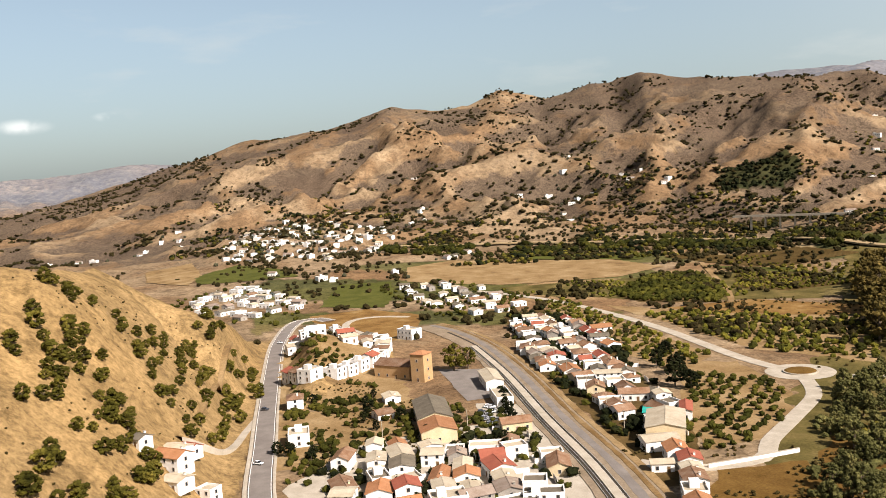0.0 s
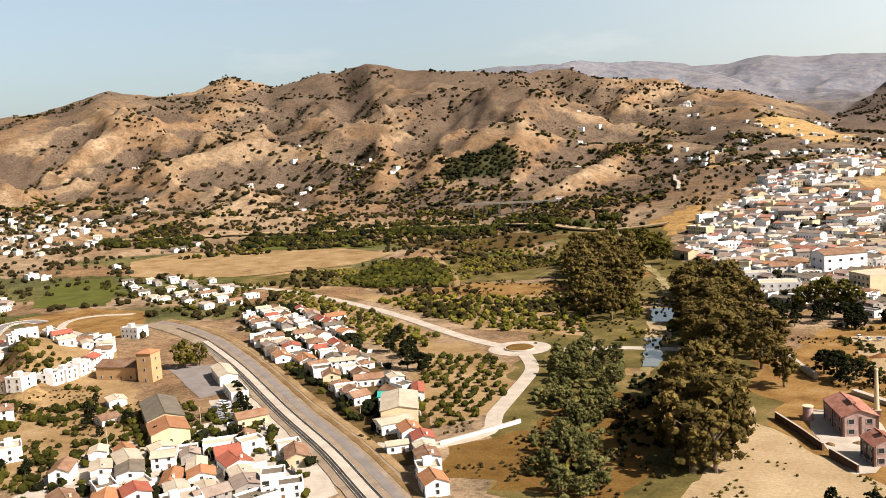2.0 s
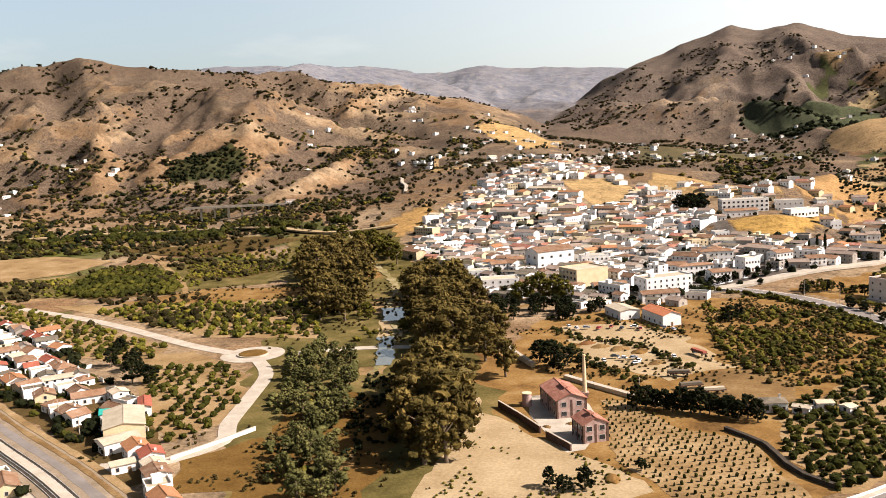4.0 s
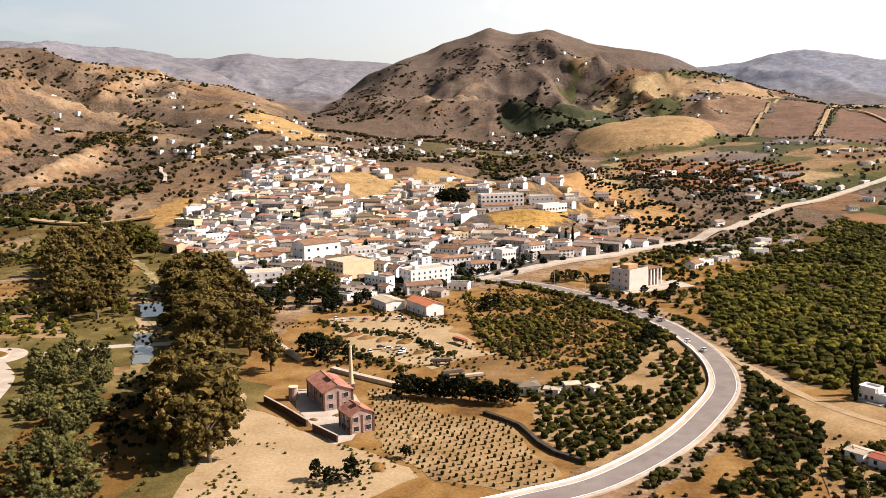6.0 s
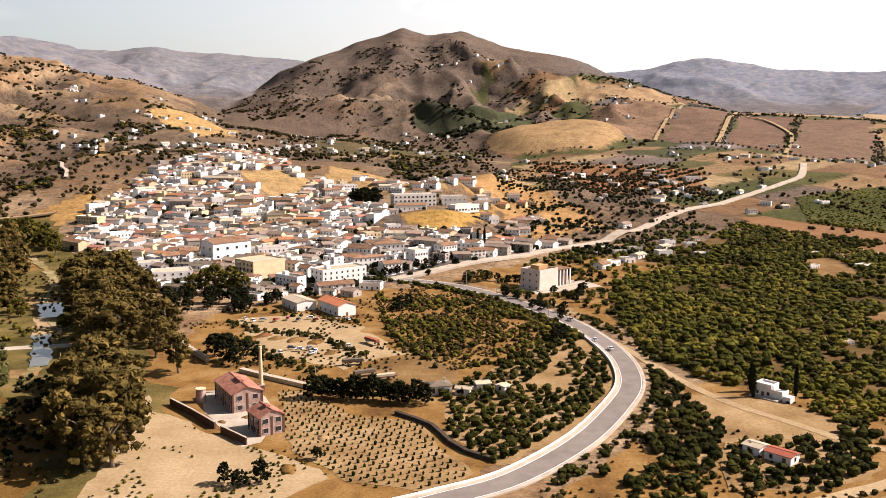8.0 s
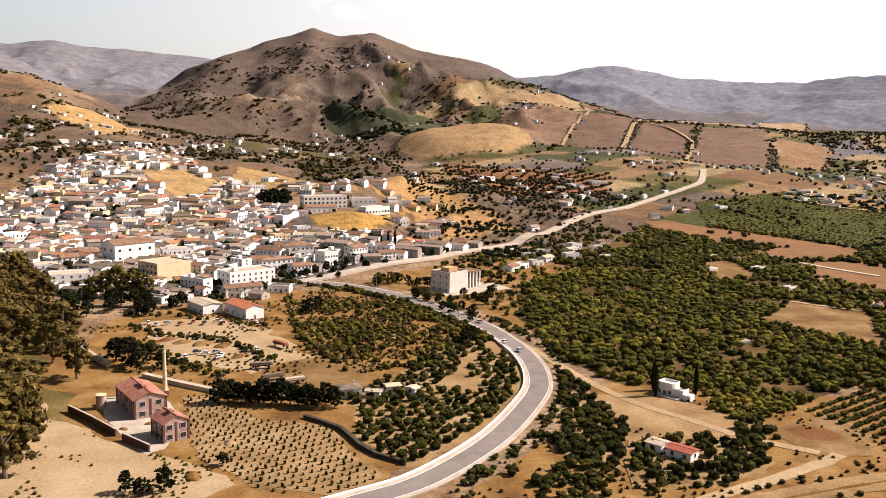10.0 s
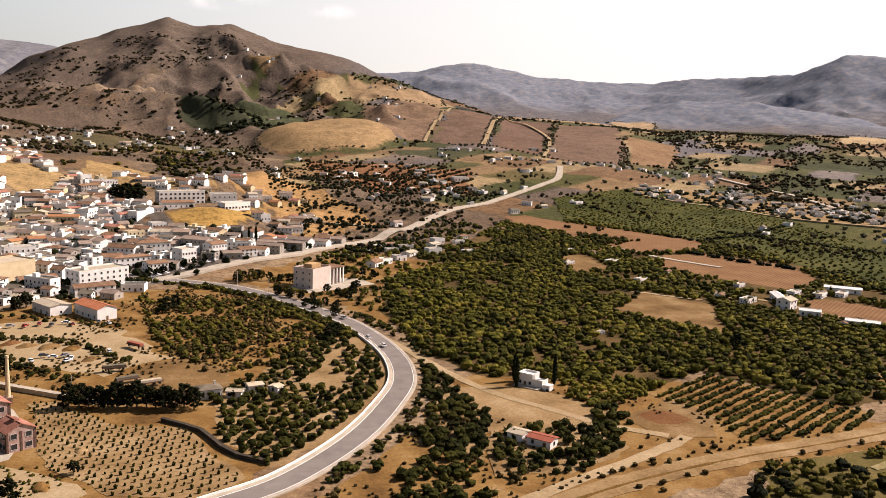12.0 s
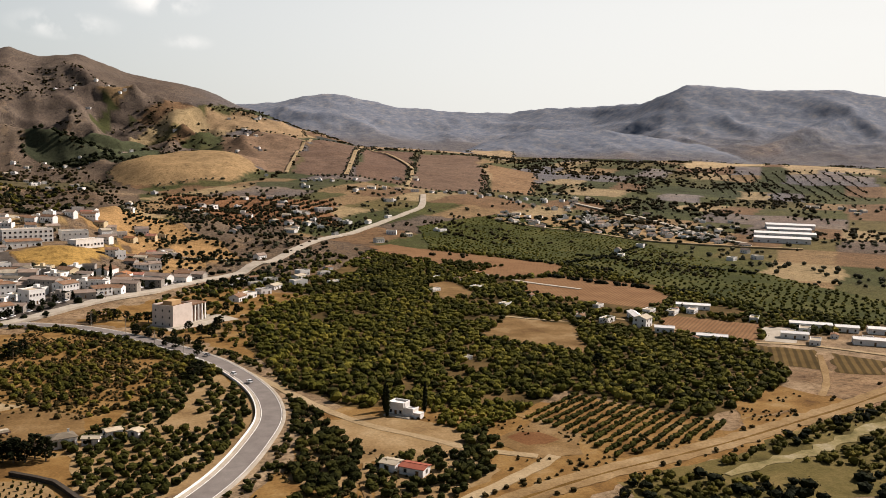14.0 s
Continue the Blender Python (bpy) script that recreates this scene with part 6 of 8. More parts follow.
def pitched_bm(w, d, h, rise, over=0.45, thick=0.22, one_side=0):
    """Two roof slabs with a ridge cap, or one slab."""
    bm = bmesh.new()
    k = rise / (d / 2)
    for s in (-1, 1):
        y1, z1 = s * (d / 2 + over), h - k * over + 0.05
        p = [(-w / 2 - over, 0, h + rise + 0.05), (w / 2 + over, 0, h + rise + 0.05), (w / 2 + over, y1, z1), (-w / 2 - over, y1, z1)]
        lo = [bm.verts.new(c) for c in p]
        hi = [bm.verts.new((x, y, z + thick)) for x, y, z in p]
        o = 1 if s < 0 else -1
        bm.faces.new(hi[::-o])
        bm.faces.new(lo[::o])
        for i in range(4):
            j = (i + 1) % 4
            bm.faces.new((lo[i], hi[i], hi[j], lo[j])[::o])
    add_box(bm, -w / 2 - over, w / 2 + over, -0.2, 0.2, h + rise + thick - 0.02, h + rise + thick + 0.12)
    bmesh.ops.remove_doubles(bm, verts=bm.verts, dist=0.001)
    bmesh.ops.recalc_face_normals(bm, faces=bm.faces)
    return bm


def hip_bm(w, d, h, rise, over=0.45):
    bm = bmesh.new()
    r = max(0.3, w / 2 - d / 2)
    lo = [bm.verts.new((x, y, h)) for x, y in ((-w / 2 - over, -d / 2 - over), (w / 2 + over, -d / 2 - over), (w / 2 + over, d / 2 + over), (-w / 2 - over, d / 2 + over))]
    mid = [bm.verts.new((v.co.x, v.co.y, h + 0.22)) for v in lo]
    a, b = bm.verts.new((-r, 0, h + rise)), bm.verts.new((r, 0, h + rise))
    bm.faces.new(lo[::-1])
    for i in range(4):
        bm.faces.new((lo[i], lo[(i + 1) % 4], mid[(i + 1) % 4], mid[i]))
    for f in ((mid[0], mid[1], b, a), (mid[1], mid[2], b), (mid[2], mid[3], a, b), (mid[3], mid[0], a)):
        bm.faces.new(f)
    return bm


def flat_bm(w, d, h):
    t = 0.28
    return boxes((-w / 2 + t, w / 2 - t, -d / 2 + t, d / 2 - t, h, h + 0.1))


def parapet_bm(w, d, h, up=0.9):
    """A closed ring of low wall round a flat roof."""
    bm = bmesh.new()
    loops = []
    for k, z in ((0.04, h + 0.004), (0.04, h + up), (-0.28, h + up), (-0.28, h + 0.004)):
        loops.append([bm.verts.new((x * (w / 2 + k), y * (d / 2 + k), z)) for x, y in ((-1, -1), (1, -1), (1, 1), (-1, 1))])
    for a, b in zip(loops, loops[1:]):
        for i in range(4):
            bm.faces.new((a[i], a[(i + 1) % 4], b[(i + 1) % 4], b[i]))
    return bm


def face_at(side, u, z, w, d):
    """The place of a window or door: side 0 to 3, u metres along it from its middle."""
    x, y, turn = ((u, -d / 2, 180), (w / 2, u, -90), (-u, d / 2, 0), (-w / 2, -u, 90))[side]
    return pose(x, y, z, 0, 0, turn)


def building(name, label, category, w, d, h, roof="gable", rise=1.6, wall=None, cover=None, storeys=2, bays=(3, 2, 3, 2), door=0, big=False, chimney=True, group="", turret=False):
    """A house or block with walls, roof, windows, door and chimney as parts."""
    wall, cover = wall or WHITEWASH, cover or ROOF_TILE
    ob = tagged(new(name), label, category, group)
    ob.empty_display_size = 1
    part("wall", wall_bm(w, d, h, rise if roof == "gable" else 0), wall, ob)
    if roof == "gable":
        part("roof", pitched_bm(w, d, h, rise), cover, ob)
    elif roof == "hip":
        part("roof", hip_bm(w, d, h, rise), cover, ob)
    else:
        part("roof", flat_bm(w, d, h), cover, ob)
        part("parapet", parapet_bm(w, d, h), wall, ob)
        if turret:
            part("stair_turret", boxes((-w * 0.3, -w * 0.3 + 3, -1.6, 1.6, h + 0.1, h + 2.6)), wall, ob)
    pitch = h / storeys
    me = BIG_WINDOW if big else WINDOW
    for side, n in enumerate(bays):
        run = w if side % 2 == 0 else d
        for s in range(storeys):
            for i in range(n):
                u = run * ((i + 0.5) / n - 0.5)
                if side == door and s == 0 and i == n // 2:
                    part("door", DOOR, None, ob, at=face_at(side, u, 0.0, w, d))
                else:
                    part("window", me, None, ob, at=face_at(side, u, s * pitch + 1.0, w, d))
    if chimney and roof != "flat":
        flue = part("chimney", boxes((w * 0.25, w * 0.25 + 0.7, d * 0.12, d * 0.12 + 0.7, h, h + rise + 0.7)), wall, ob)
        part("cap", boxes((w * 0.25 - 0.1, w * 0.25 + 0.8, d * 0.12 - 0.1, d * 0.12 + 0.8, h + rise + 0.704, h + rise + 0.85)), CONCRETE, flue)
    return ob


def stand(ob, x, y, turn, dz=0.0):
    ob.matrix_basis = pose(x, y, ground(x, y) + dz, 0, 0, turn)
    return ob


HOME_KINDS = [  # label, roof, wall, cover, low roof rise, steep roof rise
    ("white rendered house with a faded clay tile roof", "gable", WHITEWASH, ROOF_TILE, 1.3, 2.0),
    ("white house with an orange tile roof", "gable", WHITEWASH, ROOF_ORANGE, 1.3, 1.9),
    ("white house with a pale flat roof terrace", "flat", WHITEWASH, ROOF_PALE, 0, 0),
    ("cream rendered house with brown roof tiles", "gable", CREAM, ROOF_TILE, 1.4, 2.0),
    ("white house with a pale sheet roof", "gable", WHITEWASH, ROOF_PALE, 0.7, 1.2),
    ("white house with a grey fibre-cement roof", "gable", WHITEWASH, ROOF_GREY, 0.9, 1.5),
    ("ochre rendered house with a hipped tile roof", "hip", OCHRE, ROOF_TILE, 1.5, 2.0),
    ("white house with a hipped tile roof", "hip", WHITEWASH, ROOF_TILE, 1.5, 2.0),
    ("white flat-roofed house with parapets", "flat", WHITEWASH, ROOF_GREY, 0, 0),
    ("white house with a red tile roof", "gable", WHITEWASH, ROOF_RED, 1.3, 1.9),
    ("weathered grey house with bleached roof tiles", "gable", GREY_WALL, ROOF_PINK, 1.2, 1.8),
    ("weathered grey flat-roofed house", "flat", GREY_WALL, ROOF_GREY, 0, 0),
]


def home(i, x, y, turn, w=10.0, d=8.0, h=5.2, group="village houses"):
    label, roof, wall, cover, lo, hi = HOME_KINDS[i]
    storeys = 1 if h < 4.4 else 2
    n = max(2, int(w / 3.4))
    ob = building("house", label, "house", w, d, h, roof, rng.uniform(lo, hi), wall, cover, storeys, (n, 1, 0, 1), chimney=rng.random() < 0.5, group=group, turret=w > 8.5 and h > 4.4)
    ob.matrix_basis = pose(x, y, ground(x, y), 0, 0, turn)
    return ob


taken = []


def free(x, y, gap):
    if any((x - a) ** 2 + (y - b) ** 2 < max(gap, c) ** 2 for a, b, c in taken):
        return False
    taken.append((x, y, gap))
    return True


for x, y, c in ((-322, 230, 18), (-300, 214, 14), (-392, 274, 13), (-410, 272, 14), (-229, 280, 16), (-240, 302, 9), (-370, 282, 14), (-350, 268, 12), (-395, 303, 9), (-502, 345, 10)):
    taken.append((x, y, c))


def clear_of_roads(x, y, gap=0.0):
    q = np.array([(x, y)])
    return away(q, RAIL, 18 + gap)[0] and away(q, ROAD_B, 11)[0] and away(q, TRACK_N, 9)[0] and away(q, LANE, 9)[0]


def hamlet(poly, spacing, turn, kinds, gap=9.5, spread=8, low=3.0, high=5.2):
    for x, y in grid_in(poly, spacing, spacing, radians(turn), 0.25):
        if clear_of_roads(x, y) and free(x, y, gap):
            home(int(rng.choice(kinds)), x, y, turn + rng.choice((0, 90)) + rng.uniform(-spread, spread), rng.uniform(7, 14), rng.uniform(6, 9.5), rng.uniform(low, high))


def house_rows(poly, turn, pitch, street, kinds, low, high, skip=0.15):
    """Houses wall to wall along lanes, back to back."""
    c = np.mean(poly, axis=0)
    a = radians(turn)
    v, k = -140.0, 0
    while v < 140:
        u = -160.0 + rng.uniform(0, 8)
        while u < 160:
            w = rng.uniform(6, 14)
            m = u + w / 2
            x, y = c[0] + m * math.cos(a) - v * math.sin(a), c[1] + m * math.sin(a) + v * math.cos(a)
            if inside([(x, y)], poly)[0] and clear_of_roads(x, y) and rng.random() > skip * 0.5 and not any((x - p) ** 2 + (y - q) ** 2 < r * r for p, q, r in taken[:12]):
                taken.append((x, y, 7))
                home(int(rng.choice(kinds)), x, y, turn + rng.uniform(-15, 15) + (90 if rng.random() < 0.36 else 0), w, pitch * rng.uniform(0.7, 1.05), rng.uniform(low, high) * rng.uniform(0.85, 1.0))
            u += w + (rng.uniform(2, 9) if rng.random() < 0.38 else 0.2)
        k += 1
        v += pitch if k % 2 else pitch + street


VERGE_HOUSES = [(-207, 257, -40, 1, 10, 8, 4.6), (-197, 252, -45, 9, 9, 8, 4.4), (-190, 244, -40, 4, 9, 7, 4.0), (-183, 236, -42, 0, 10, 8, 4.8), (-176, 227, -45, 2, 9, 8, 4.6), (-168, 219, -40, 1, 10, 8, 4.4), (-203, 244, 48, 4, 8, 5, 3.2)]
# terrace of white houses, then the loose village
p = spline([(-505, 240), (-470, 229), (-440, 224), (-421, 226), (-428, 246), (-438, 268), (-452, 288), (-478, 308)], 9.2)[:, :2]
for a, b in zip(p, p[1:]):
    m = (a + b) / 2
    if clear_of_roads(*m) and free(*m, 7):
        home(int(rng.choice((0, 2, 7, 8, 4, 9))), *m, math.degrees(math.atan2(b[1] - a[1], b[0] - a[0])), 9.4, rng.uniform(8, 11), rng.uniform(4.6, 6.2))
KINDS = [0, 0, 1, 2, 2, 3, 4, 4, 4, 5, 7, 8, 9, 10]
house_rows([(-284, 150), (-310, 186), (-288, 200), (-272, 226), (-250, 246), (-222, 222), (-200, 200), (-200, 165), (-240, 130)], -31, 9.2, 3.5, [0, 0, 1, 1, 2, 2, 2, 3, 4, 4, 4, 5, 8, 8, 9, 10], 3.0, 5.2)
hamlet([(-300, 262), (-262, 264), (-238, 242), (-250, 232), (-285, 242)], 12, -31, [0, 4, 5, 2, 3], 9.5)
house_rows([(-508, 442), (-514, 476), (-401, 428), (-323, 364), (-240, 303), (-210, 270), (-225, 255), (-296, 298), (-373, 338)], -31, 9.5, 4.5, KINDS, 3.0, 5.4, 0.2)
for x, y, t, i, w, d, h in VERGE_HOUSES:
    home(i, x, y, t, w, d, h)
hamlet([(-736, 486), (-719, 537), (-593, 531), (-520, 465), (-550, 420), (-628, 443)], 20, -25, [2, 4, 4, 8, 0, 5, 10], 15, low=2.8, high=4.6)
q = grid_in([(-746, 476), (-729, 545), (-593, 540), (-510, 465), (-550, 410), (-628, 436)], 9, 9, 0.3, 0.5)
orchard("garden_bushes", thin(q, 25, 0.44, 525), 2.4, LEAF_ORANGE, "dark trees among loose village houses", 8, 3)
hamlet([(-847, 319), (-893, 401), (-740, 395), (-690, 350), (-690, 318), (-754, 300)], 19, 20, [2, 2, 4, 4, 8, 5, 0, 10], 15, low=2.8, high=4.2)
q = grid_in([(-870, 300), (-910, 410), (-740, 405), (-640, 350), (-640, 310), (-754, 290)], 11, 11, 0.3, 0.5)
orchard("garden_bushes", thin(q[away(q, ROAD_B, 9)], 25, 0.44, 523), 2.6, LEAF_ORANGE, "dark trees among the white village houses", 8, 3)
q = grid_in([(-1420, 600), (-1420, 750), (-1157, 806), (-1005, 690), (-990, 560), (-1117, 470)], 17, 17, 0.3, 0.5)
orchard("garden_bushes", thin(q, 40, 0.42, 524), 4.0, LEAF_HILL, "dark trees among the far village houses", 6, 3)
hamlet([(-520, 262), (-470, 290), (-500, 330), (-600, 305)], 13, -20, [0, 4, 5, 2, 9], 10)
hamlet([(-400, 240), (-360, 215), (-310, 190), (-320, 215), (-372, 246)], 26, -20, [4, 5, 0], 20, 20, 2.6, 3.4)
for x, y, t, i, w, d, h in ((-303, 104, 25, 1, 12, 8, 5.6), (-317, 111, 25, 4, 9, 7, 4.0), (-310, 95, 20, 5, 8, 6, 3.2), (-292, 101, 25, 4, 8, 8, 3.4), (-326, 119, 20, 9, 7, 6, 3.2), (-396, 200, -28, 7, 11, 8, 5.0), (-340, 172, -28, 2, 12, 9, 5.0), (-502, 345, 10, 2, 14, 10, 6.4), (-296, 113, 25, 2, 7, 6, 4.4)):
    home(i, x, y, t, w, d, h)

# gardens: low walls and bushes between the village houses
for k in range(46):
    x, y = ((rng.uniform(-300, -205), rng.uniform(140, 245)) if k % 2 else (rng.uniform(-480, -210), rng.uniform(262, 460)))
    if not clear_of_roads(x, y):
        continue
    d, _, _ = to_line(np.array([x]), np.array([y]), RAIL)
    if d[0] > 75:
        continue
    a = radians(-31 + rng.choice((0, 90)))
    n = rng.uniform(5, 12)
    garden = tagged(new("garden_wall"), "low white garden wall with a coping", "wall", "garden walls")
    part("wall", boxes((-n / 2, n / 2, -0.12, 0.12, -0.6, 1.7)), WHITEWASH, garden)
    part("coping", boxes((-n / 2, n / 2, -0.18, 0.18, 1.704, 1.8)), CONCRETE, garden)
    garden.matrix_basis = pose(x, y, ground(x, y) + 0.3, 0, 0, math.degrees(a))
q = np.concatenate([grid_in([(-300, 140), (-310, 200), (-260, 250), (-200, 205), (-205, 150)], 8, 8, 0.3, 0.5), grid_in([(-508, 440), (-514, 480), (-401, 432), (-323, 368), (-238, 306), (-206, 268), (-225, 250), (-296, 294), (-373, 332)], 6.5, 6.5, 0.3, 0.5)])
q = q[away(q, RAIL, 15)]
orchard("garden_bushes", thin(q, 14, 0.36, 520), 2.1, LEAF_ORANGE, "dark garden trees and bushes between houses", 12, 3)
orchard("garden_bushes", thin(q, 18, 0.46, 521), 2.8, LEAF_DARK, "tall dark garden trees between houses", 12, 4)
q = grid_in(TOWN, 12, 12, 0.3, 0.5)
orchard("town_trees", thin(q, 20, 0.46, 522), 3.5, LEAF_DARK, "dark trees between the town houses", 8, 3)

# single buildings in the village
stand(building("church", "ochre rendered church hall with a terracotta roof", "church", 24, 14, 7, "gable", 2.6, wall=OCHRE, cover=ROOF_TILE, storeys=1, bays=(4, 1, 4, 1), chimney=False), -412, 274, 20)
tower = building("bell_tower", "square ochre tower with a red tiled cap", "tower", 8.5, 8.5, 15, "hip", 2.0, wall=OCHRE, cover=ROOF_ORANGE, storeys=3, bays=(1, 1, 1, 1), chimney=False)
stand(tower, -391, 275, 20)
stand(building("warehouse", "long warehouse with a grey fibre-cement roof", "warehouse", 34, 15, 5.5, "gable", 2.4, wall=CREAM, cover=ROOF_GREY, storeys=1, bays=(5, 1, 5, 1), chimney=False), -323, 231, -31)
stand(building("warehouse", "warehouse with an orange tile roof", "warehouse", 17, 15, 5.2, "gable", 2.2, wall=CREAM, cover=ROOF_ORANGE, storeys=1, bays=(3, 1, 3, 1), chimney=False), -299, 216, -31)
stand(building("shed", "large cream warehouse with a pale low roof", "warehouse", 26, 15, 6.5, "gable", 1.5, wall=CREAM, cover=ROOF_PALE, storeys=1, bays=(4, 2, 4, 2), chimney=False), -229, 279, -52)
stand(building("shed", "shed with a bright teal sheet roof", "shed", 11, 8, 4.0, "gable", 0.8, cover=TEAL, storeys=1, bays=(2, 1, 2, 1), chimney=False), -247, 293, -52)
stand(building("shed", "long shed with a brick-red roof", "shed", 16, 5, 4.2, "gable", 0.8, cover=ROOF_RED, storeys=1, bays=(3, 1, 3, 1), chimney=False), -239, 305, -52)
stand(building("station", "white station hall with a pale roof", "station", 26, 9, 5.0, "gable", 1.2, cover=ROOF_PALE, storeys=1, bays=(6, 1, 6, 1), chimney=False), -352, 291, -31)
stand(building("shed", "low white platform shed", "shed", 22, 8, 4.0, "flat", cover=ROOF_PALE, storeys=1, bays=(4, 1, 4, 1), chimney=False), -322, 272, -31)
patch("street", [(-405, 296), (-385, 312), (-330, 277), (-336, 262)], ASPHALT, "pale station street", 8, 0.6, "street")

# factory by the river
def factory(label, w, d, h):
    ob = building("factory_building", label, "factory", w, d, h, "gable", 2.3, wall=PINK_BRICK, cover=ROOF_RUST, storeys=2, bays=(4, 2, 4, 2), door=1, big=True, chimney=False, group="old factory")
    for side, run in ((0, w), (1, d), (2, w), (3, d)):
        for u in (-run / 2 + 0.35, 0.0, run / 2 - 0.35):
            part("pilaster", boxes((-0.35, 0.35, -0.02, 0.14, -0.5, h - 0.1)), DARK_BRICK, ob, "dark brick pilaster", face_at(side, u, 0, w, d))
    part("ridge_vent", boxes((-w * 0.2, w * 0.1, -0.7, 0.7, h + 2.0, h + 3.1)), ROOF_RUST, ob)
    return ob


stand(factory("old pink brick factory with a red roof", 22, 12, 7.2), -66, 335, 118)
stand(factory("small pink brick factory block with a red roof", 10, 9.5, 6.8), -50.5, 304, 122)
stack = tagged(new("factory_chimney"), "tall tapering pale brick factory chimney", "chimney", "old factory")
part("plinth", boxes((-1.4, 1.4, -1.4, 1.4, -0.5, 2.2), (-1.6, 1.6, -1.6, 1.6, 2.2, 2.5)), PINK_BRICK, stack)
part("shaft", tube(bmesh.new(), 0, 0, 2.5, 17.5, 0.95, 0.55, 12), CREAM, stack)
part("cap", tube(tube(bmesh.new(), 0, 0, 17.5, 17.9, 0.75, 0.75, 12), 0, 0, 17.9, 18.3, 0.62, 0.62, 12), CREAM, stack)
stand(stack, -60, 351, 10)
tank = tagged(new("kiln"), "round brick kiln stump beside the factory", "kiln", "old factory")
part("drum", tube(bmesh.new(), 0, 0, -0.5, 5.2, 2.0, 1.8, 16), PINK_BRICK, tank)
part("rim", tube(bmesh.new(), 0, 0, 5.2, 5.5, 2.05, 2.05, 16), CREAM, tank)
stand(tank, -81, 337, 0)


def wall_run(points, height, thick, mat, label, name="boundary_wall"):
    """A wall of straight lengths, each with its coping."""
    ob = tagged(new(name), label, "wall")
    for a, b in zip(points, points[1:]):
        n = math.dist(a, b)
        at = pose((a[0] + b[0]) / 2, (a[1] + b[1]) / 2, ground((a[0] + b[0]) / 2, (a[1] + b[1]) / 2), 0, 0, math.degrees(math.atan2(b[1] - a[1], b[0] - a[0])))
        part("wall", boxes((-n / 2, n / 2, -thick / 2, thick / 2, -1.2, height)), mat, ob, at=at)
        part("coping", boxes((-n / 2, n / 2, -thick / 2 - 0.08, thick / 2 + 0.08, height + 0.004, height + 0.15)), mat if mat is TRACKBED else CONCRETE, ob, at=at)
    return ob


# dark wall colour holds the shade of the faces turned from the sun
wall_run([(-92, 334), (-80, 320), (-69, 306)], 2.6, 0.6, DARK_BRICK, "factory yard wall with shade-darkened faces and a pale coping")
wall_run([(-66, 302), (-55, 290)], 2.6, 0.6, DARK_BRICK, "shade-darkened yard wall by the factory gate")
wall_run([(-114, 431), (-101, 409), (-91, 394)], 2.2, 1.8, CREAM, "long pale wall beside the track")
wall_run([(-73, 378), (-58, 366), (-47, 358), (-38, 351)], 1.6, 2.4, CREAM, "thick pale irrigation channel wall")
wall_run([(-36, 350), (-29, 344)], 1.6, 2.4, CREAM, "end of the pale irrigation channel")
wall_run([(-5, 320), (2, 313), (8, 306), (11, 298), (14, 289), (19, 280), (27, 273)], 1.3, 1.4, TRACKBED, "dark curved stone wall round the planted field")
wall_run([(-192, 256), (-186, 270), (-178, 291)], 1.6, 0.5, WHITEWASH, "white wall along the lane")

# roundabout
isle = tagged(new("roundabout"), "round traffic island with dry grass inside a pale kerb", "roundabout")
part("kerb", tube(bmesh.new(), 0, 0, -0.5, 0.75, 8.5, 8.3, 32), CONCRETE, isle)
part("grass", tube(bmesh.new(), 0, 0, 0.75, 1.15, 7.6, 6.8, 32), OCHRE_GRASS, isle)
stand(isle, -243, 401, 0)
ring = [(-243 + 17 * math.cos(a), 401 + 17 * math.sin(a)) for a in np.arange(0, 6.28, 0.26)]
patch("road", ring, CONCRETE, "pale roundabout carriageway", 6, 0.2, "road")

# ---- the town ----
stand(building("assembly_hall", "big plain white hall with tall windows", "hall", 32, 18, 12, "gable", 3, cover=ROOF_TILE, storeys=2, bays=(4, 2, 4, 2), big=True, chimney=False), -138, 670, 42)
stand(building("apartment_block", "cream apartment block with a dark window front", "apartments", 26, 22, 11, "flat", wall=CREAM, cover=ROOF_PALE, storeys=3, bays=(0, 4, 5, 5), door=3, big=True), -103, 612, 44)
stand(building("apartment_block", "long white apartment block with rows of windows", "apartments", 34, 16, 10, "flat", cover=ROOF_PALE, storeys=3, bays=(8, 3, 0, 3), turret=True), -47, 590, 36)
stand(building("school", "long white school block with rows of windows", "school", 44, 14, 12, "flat", cover=ROOF_PALE, storeys=3, bays=(10, 3, 0, 3), big=True), 5, 895, 16)
stand(building("school", "low white school wing with a tiled roof", "school", 30, 11, 5, "gable", 1.6, storeys=1, bays=(6, 2, 0, 2), chimney=False), 2, 866, 16)
stand(building("school", "white arcaded hall below the school", "school", 30, 12, 6, "flat", cover=ROOF_PALE, storeys=1, bays=(8, 2, 0, 2), big=True), 55, 880, 34)
stand(building("school", "white upper school block", "school", 24, 14, 9, "flat", cover=ROOF_PALE, storeys=2, bays=(5, 2, 5, 2)), 46, 906, 10)
stand(building("warehouse", "white warehouse with a bright orange tile roof", "warehouse", 24, 11, 6, "gable", 2.0, cover=ROOF_BRIGHT, storeys=1, bays=(4, 1, 4, 1), door=1, chimney=False), -41, 497, -57)
stand(building("warehouse", "white flat warehouse beside the yard", "warehouse", 20, 12, 5, "gable", 1.0, cover=ROOF_PALE, storeys=1, bays=(3, 1, 3, 1), chimney=False), -64, 510, -57)
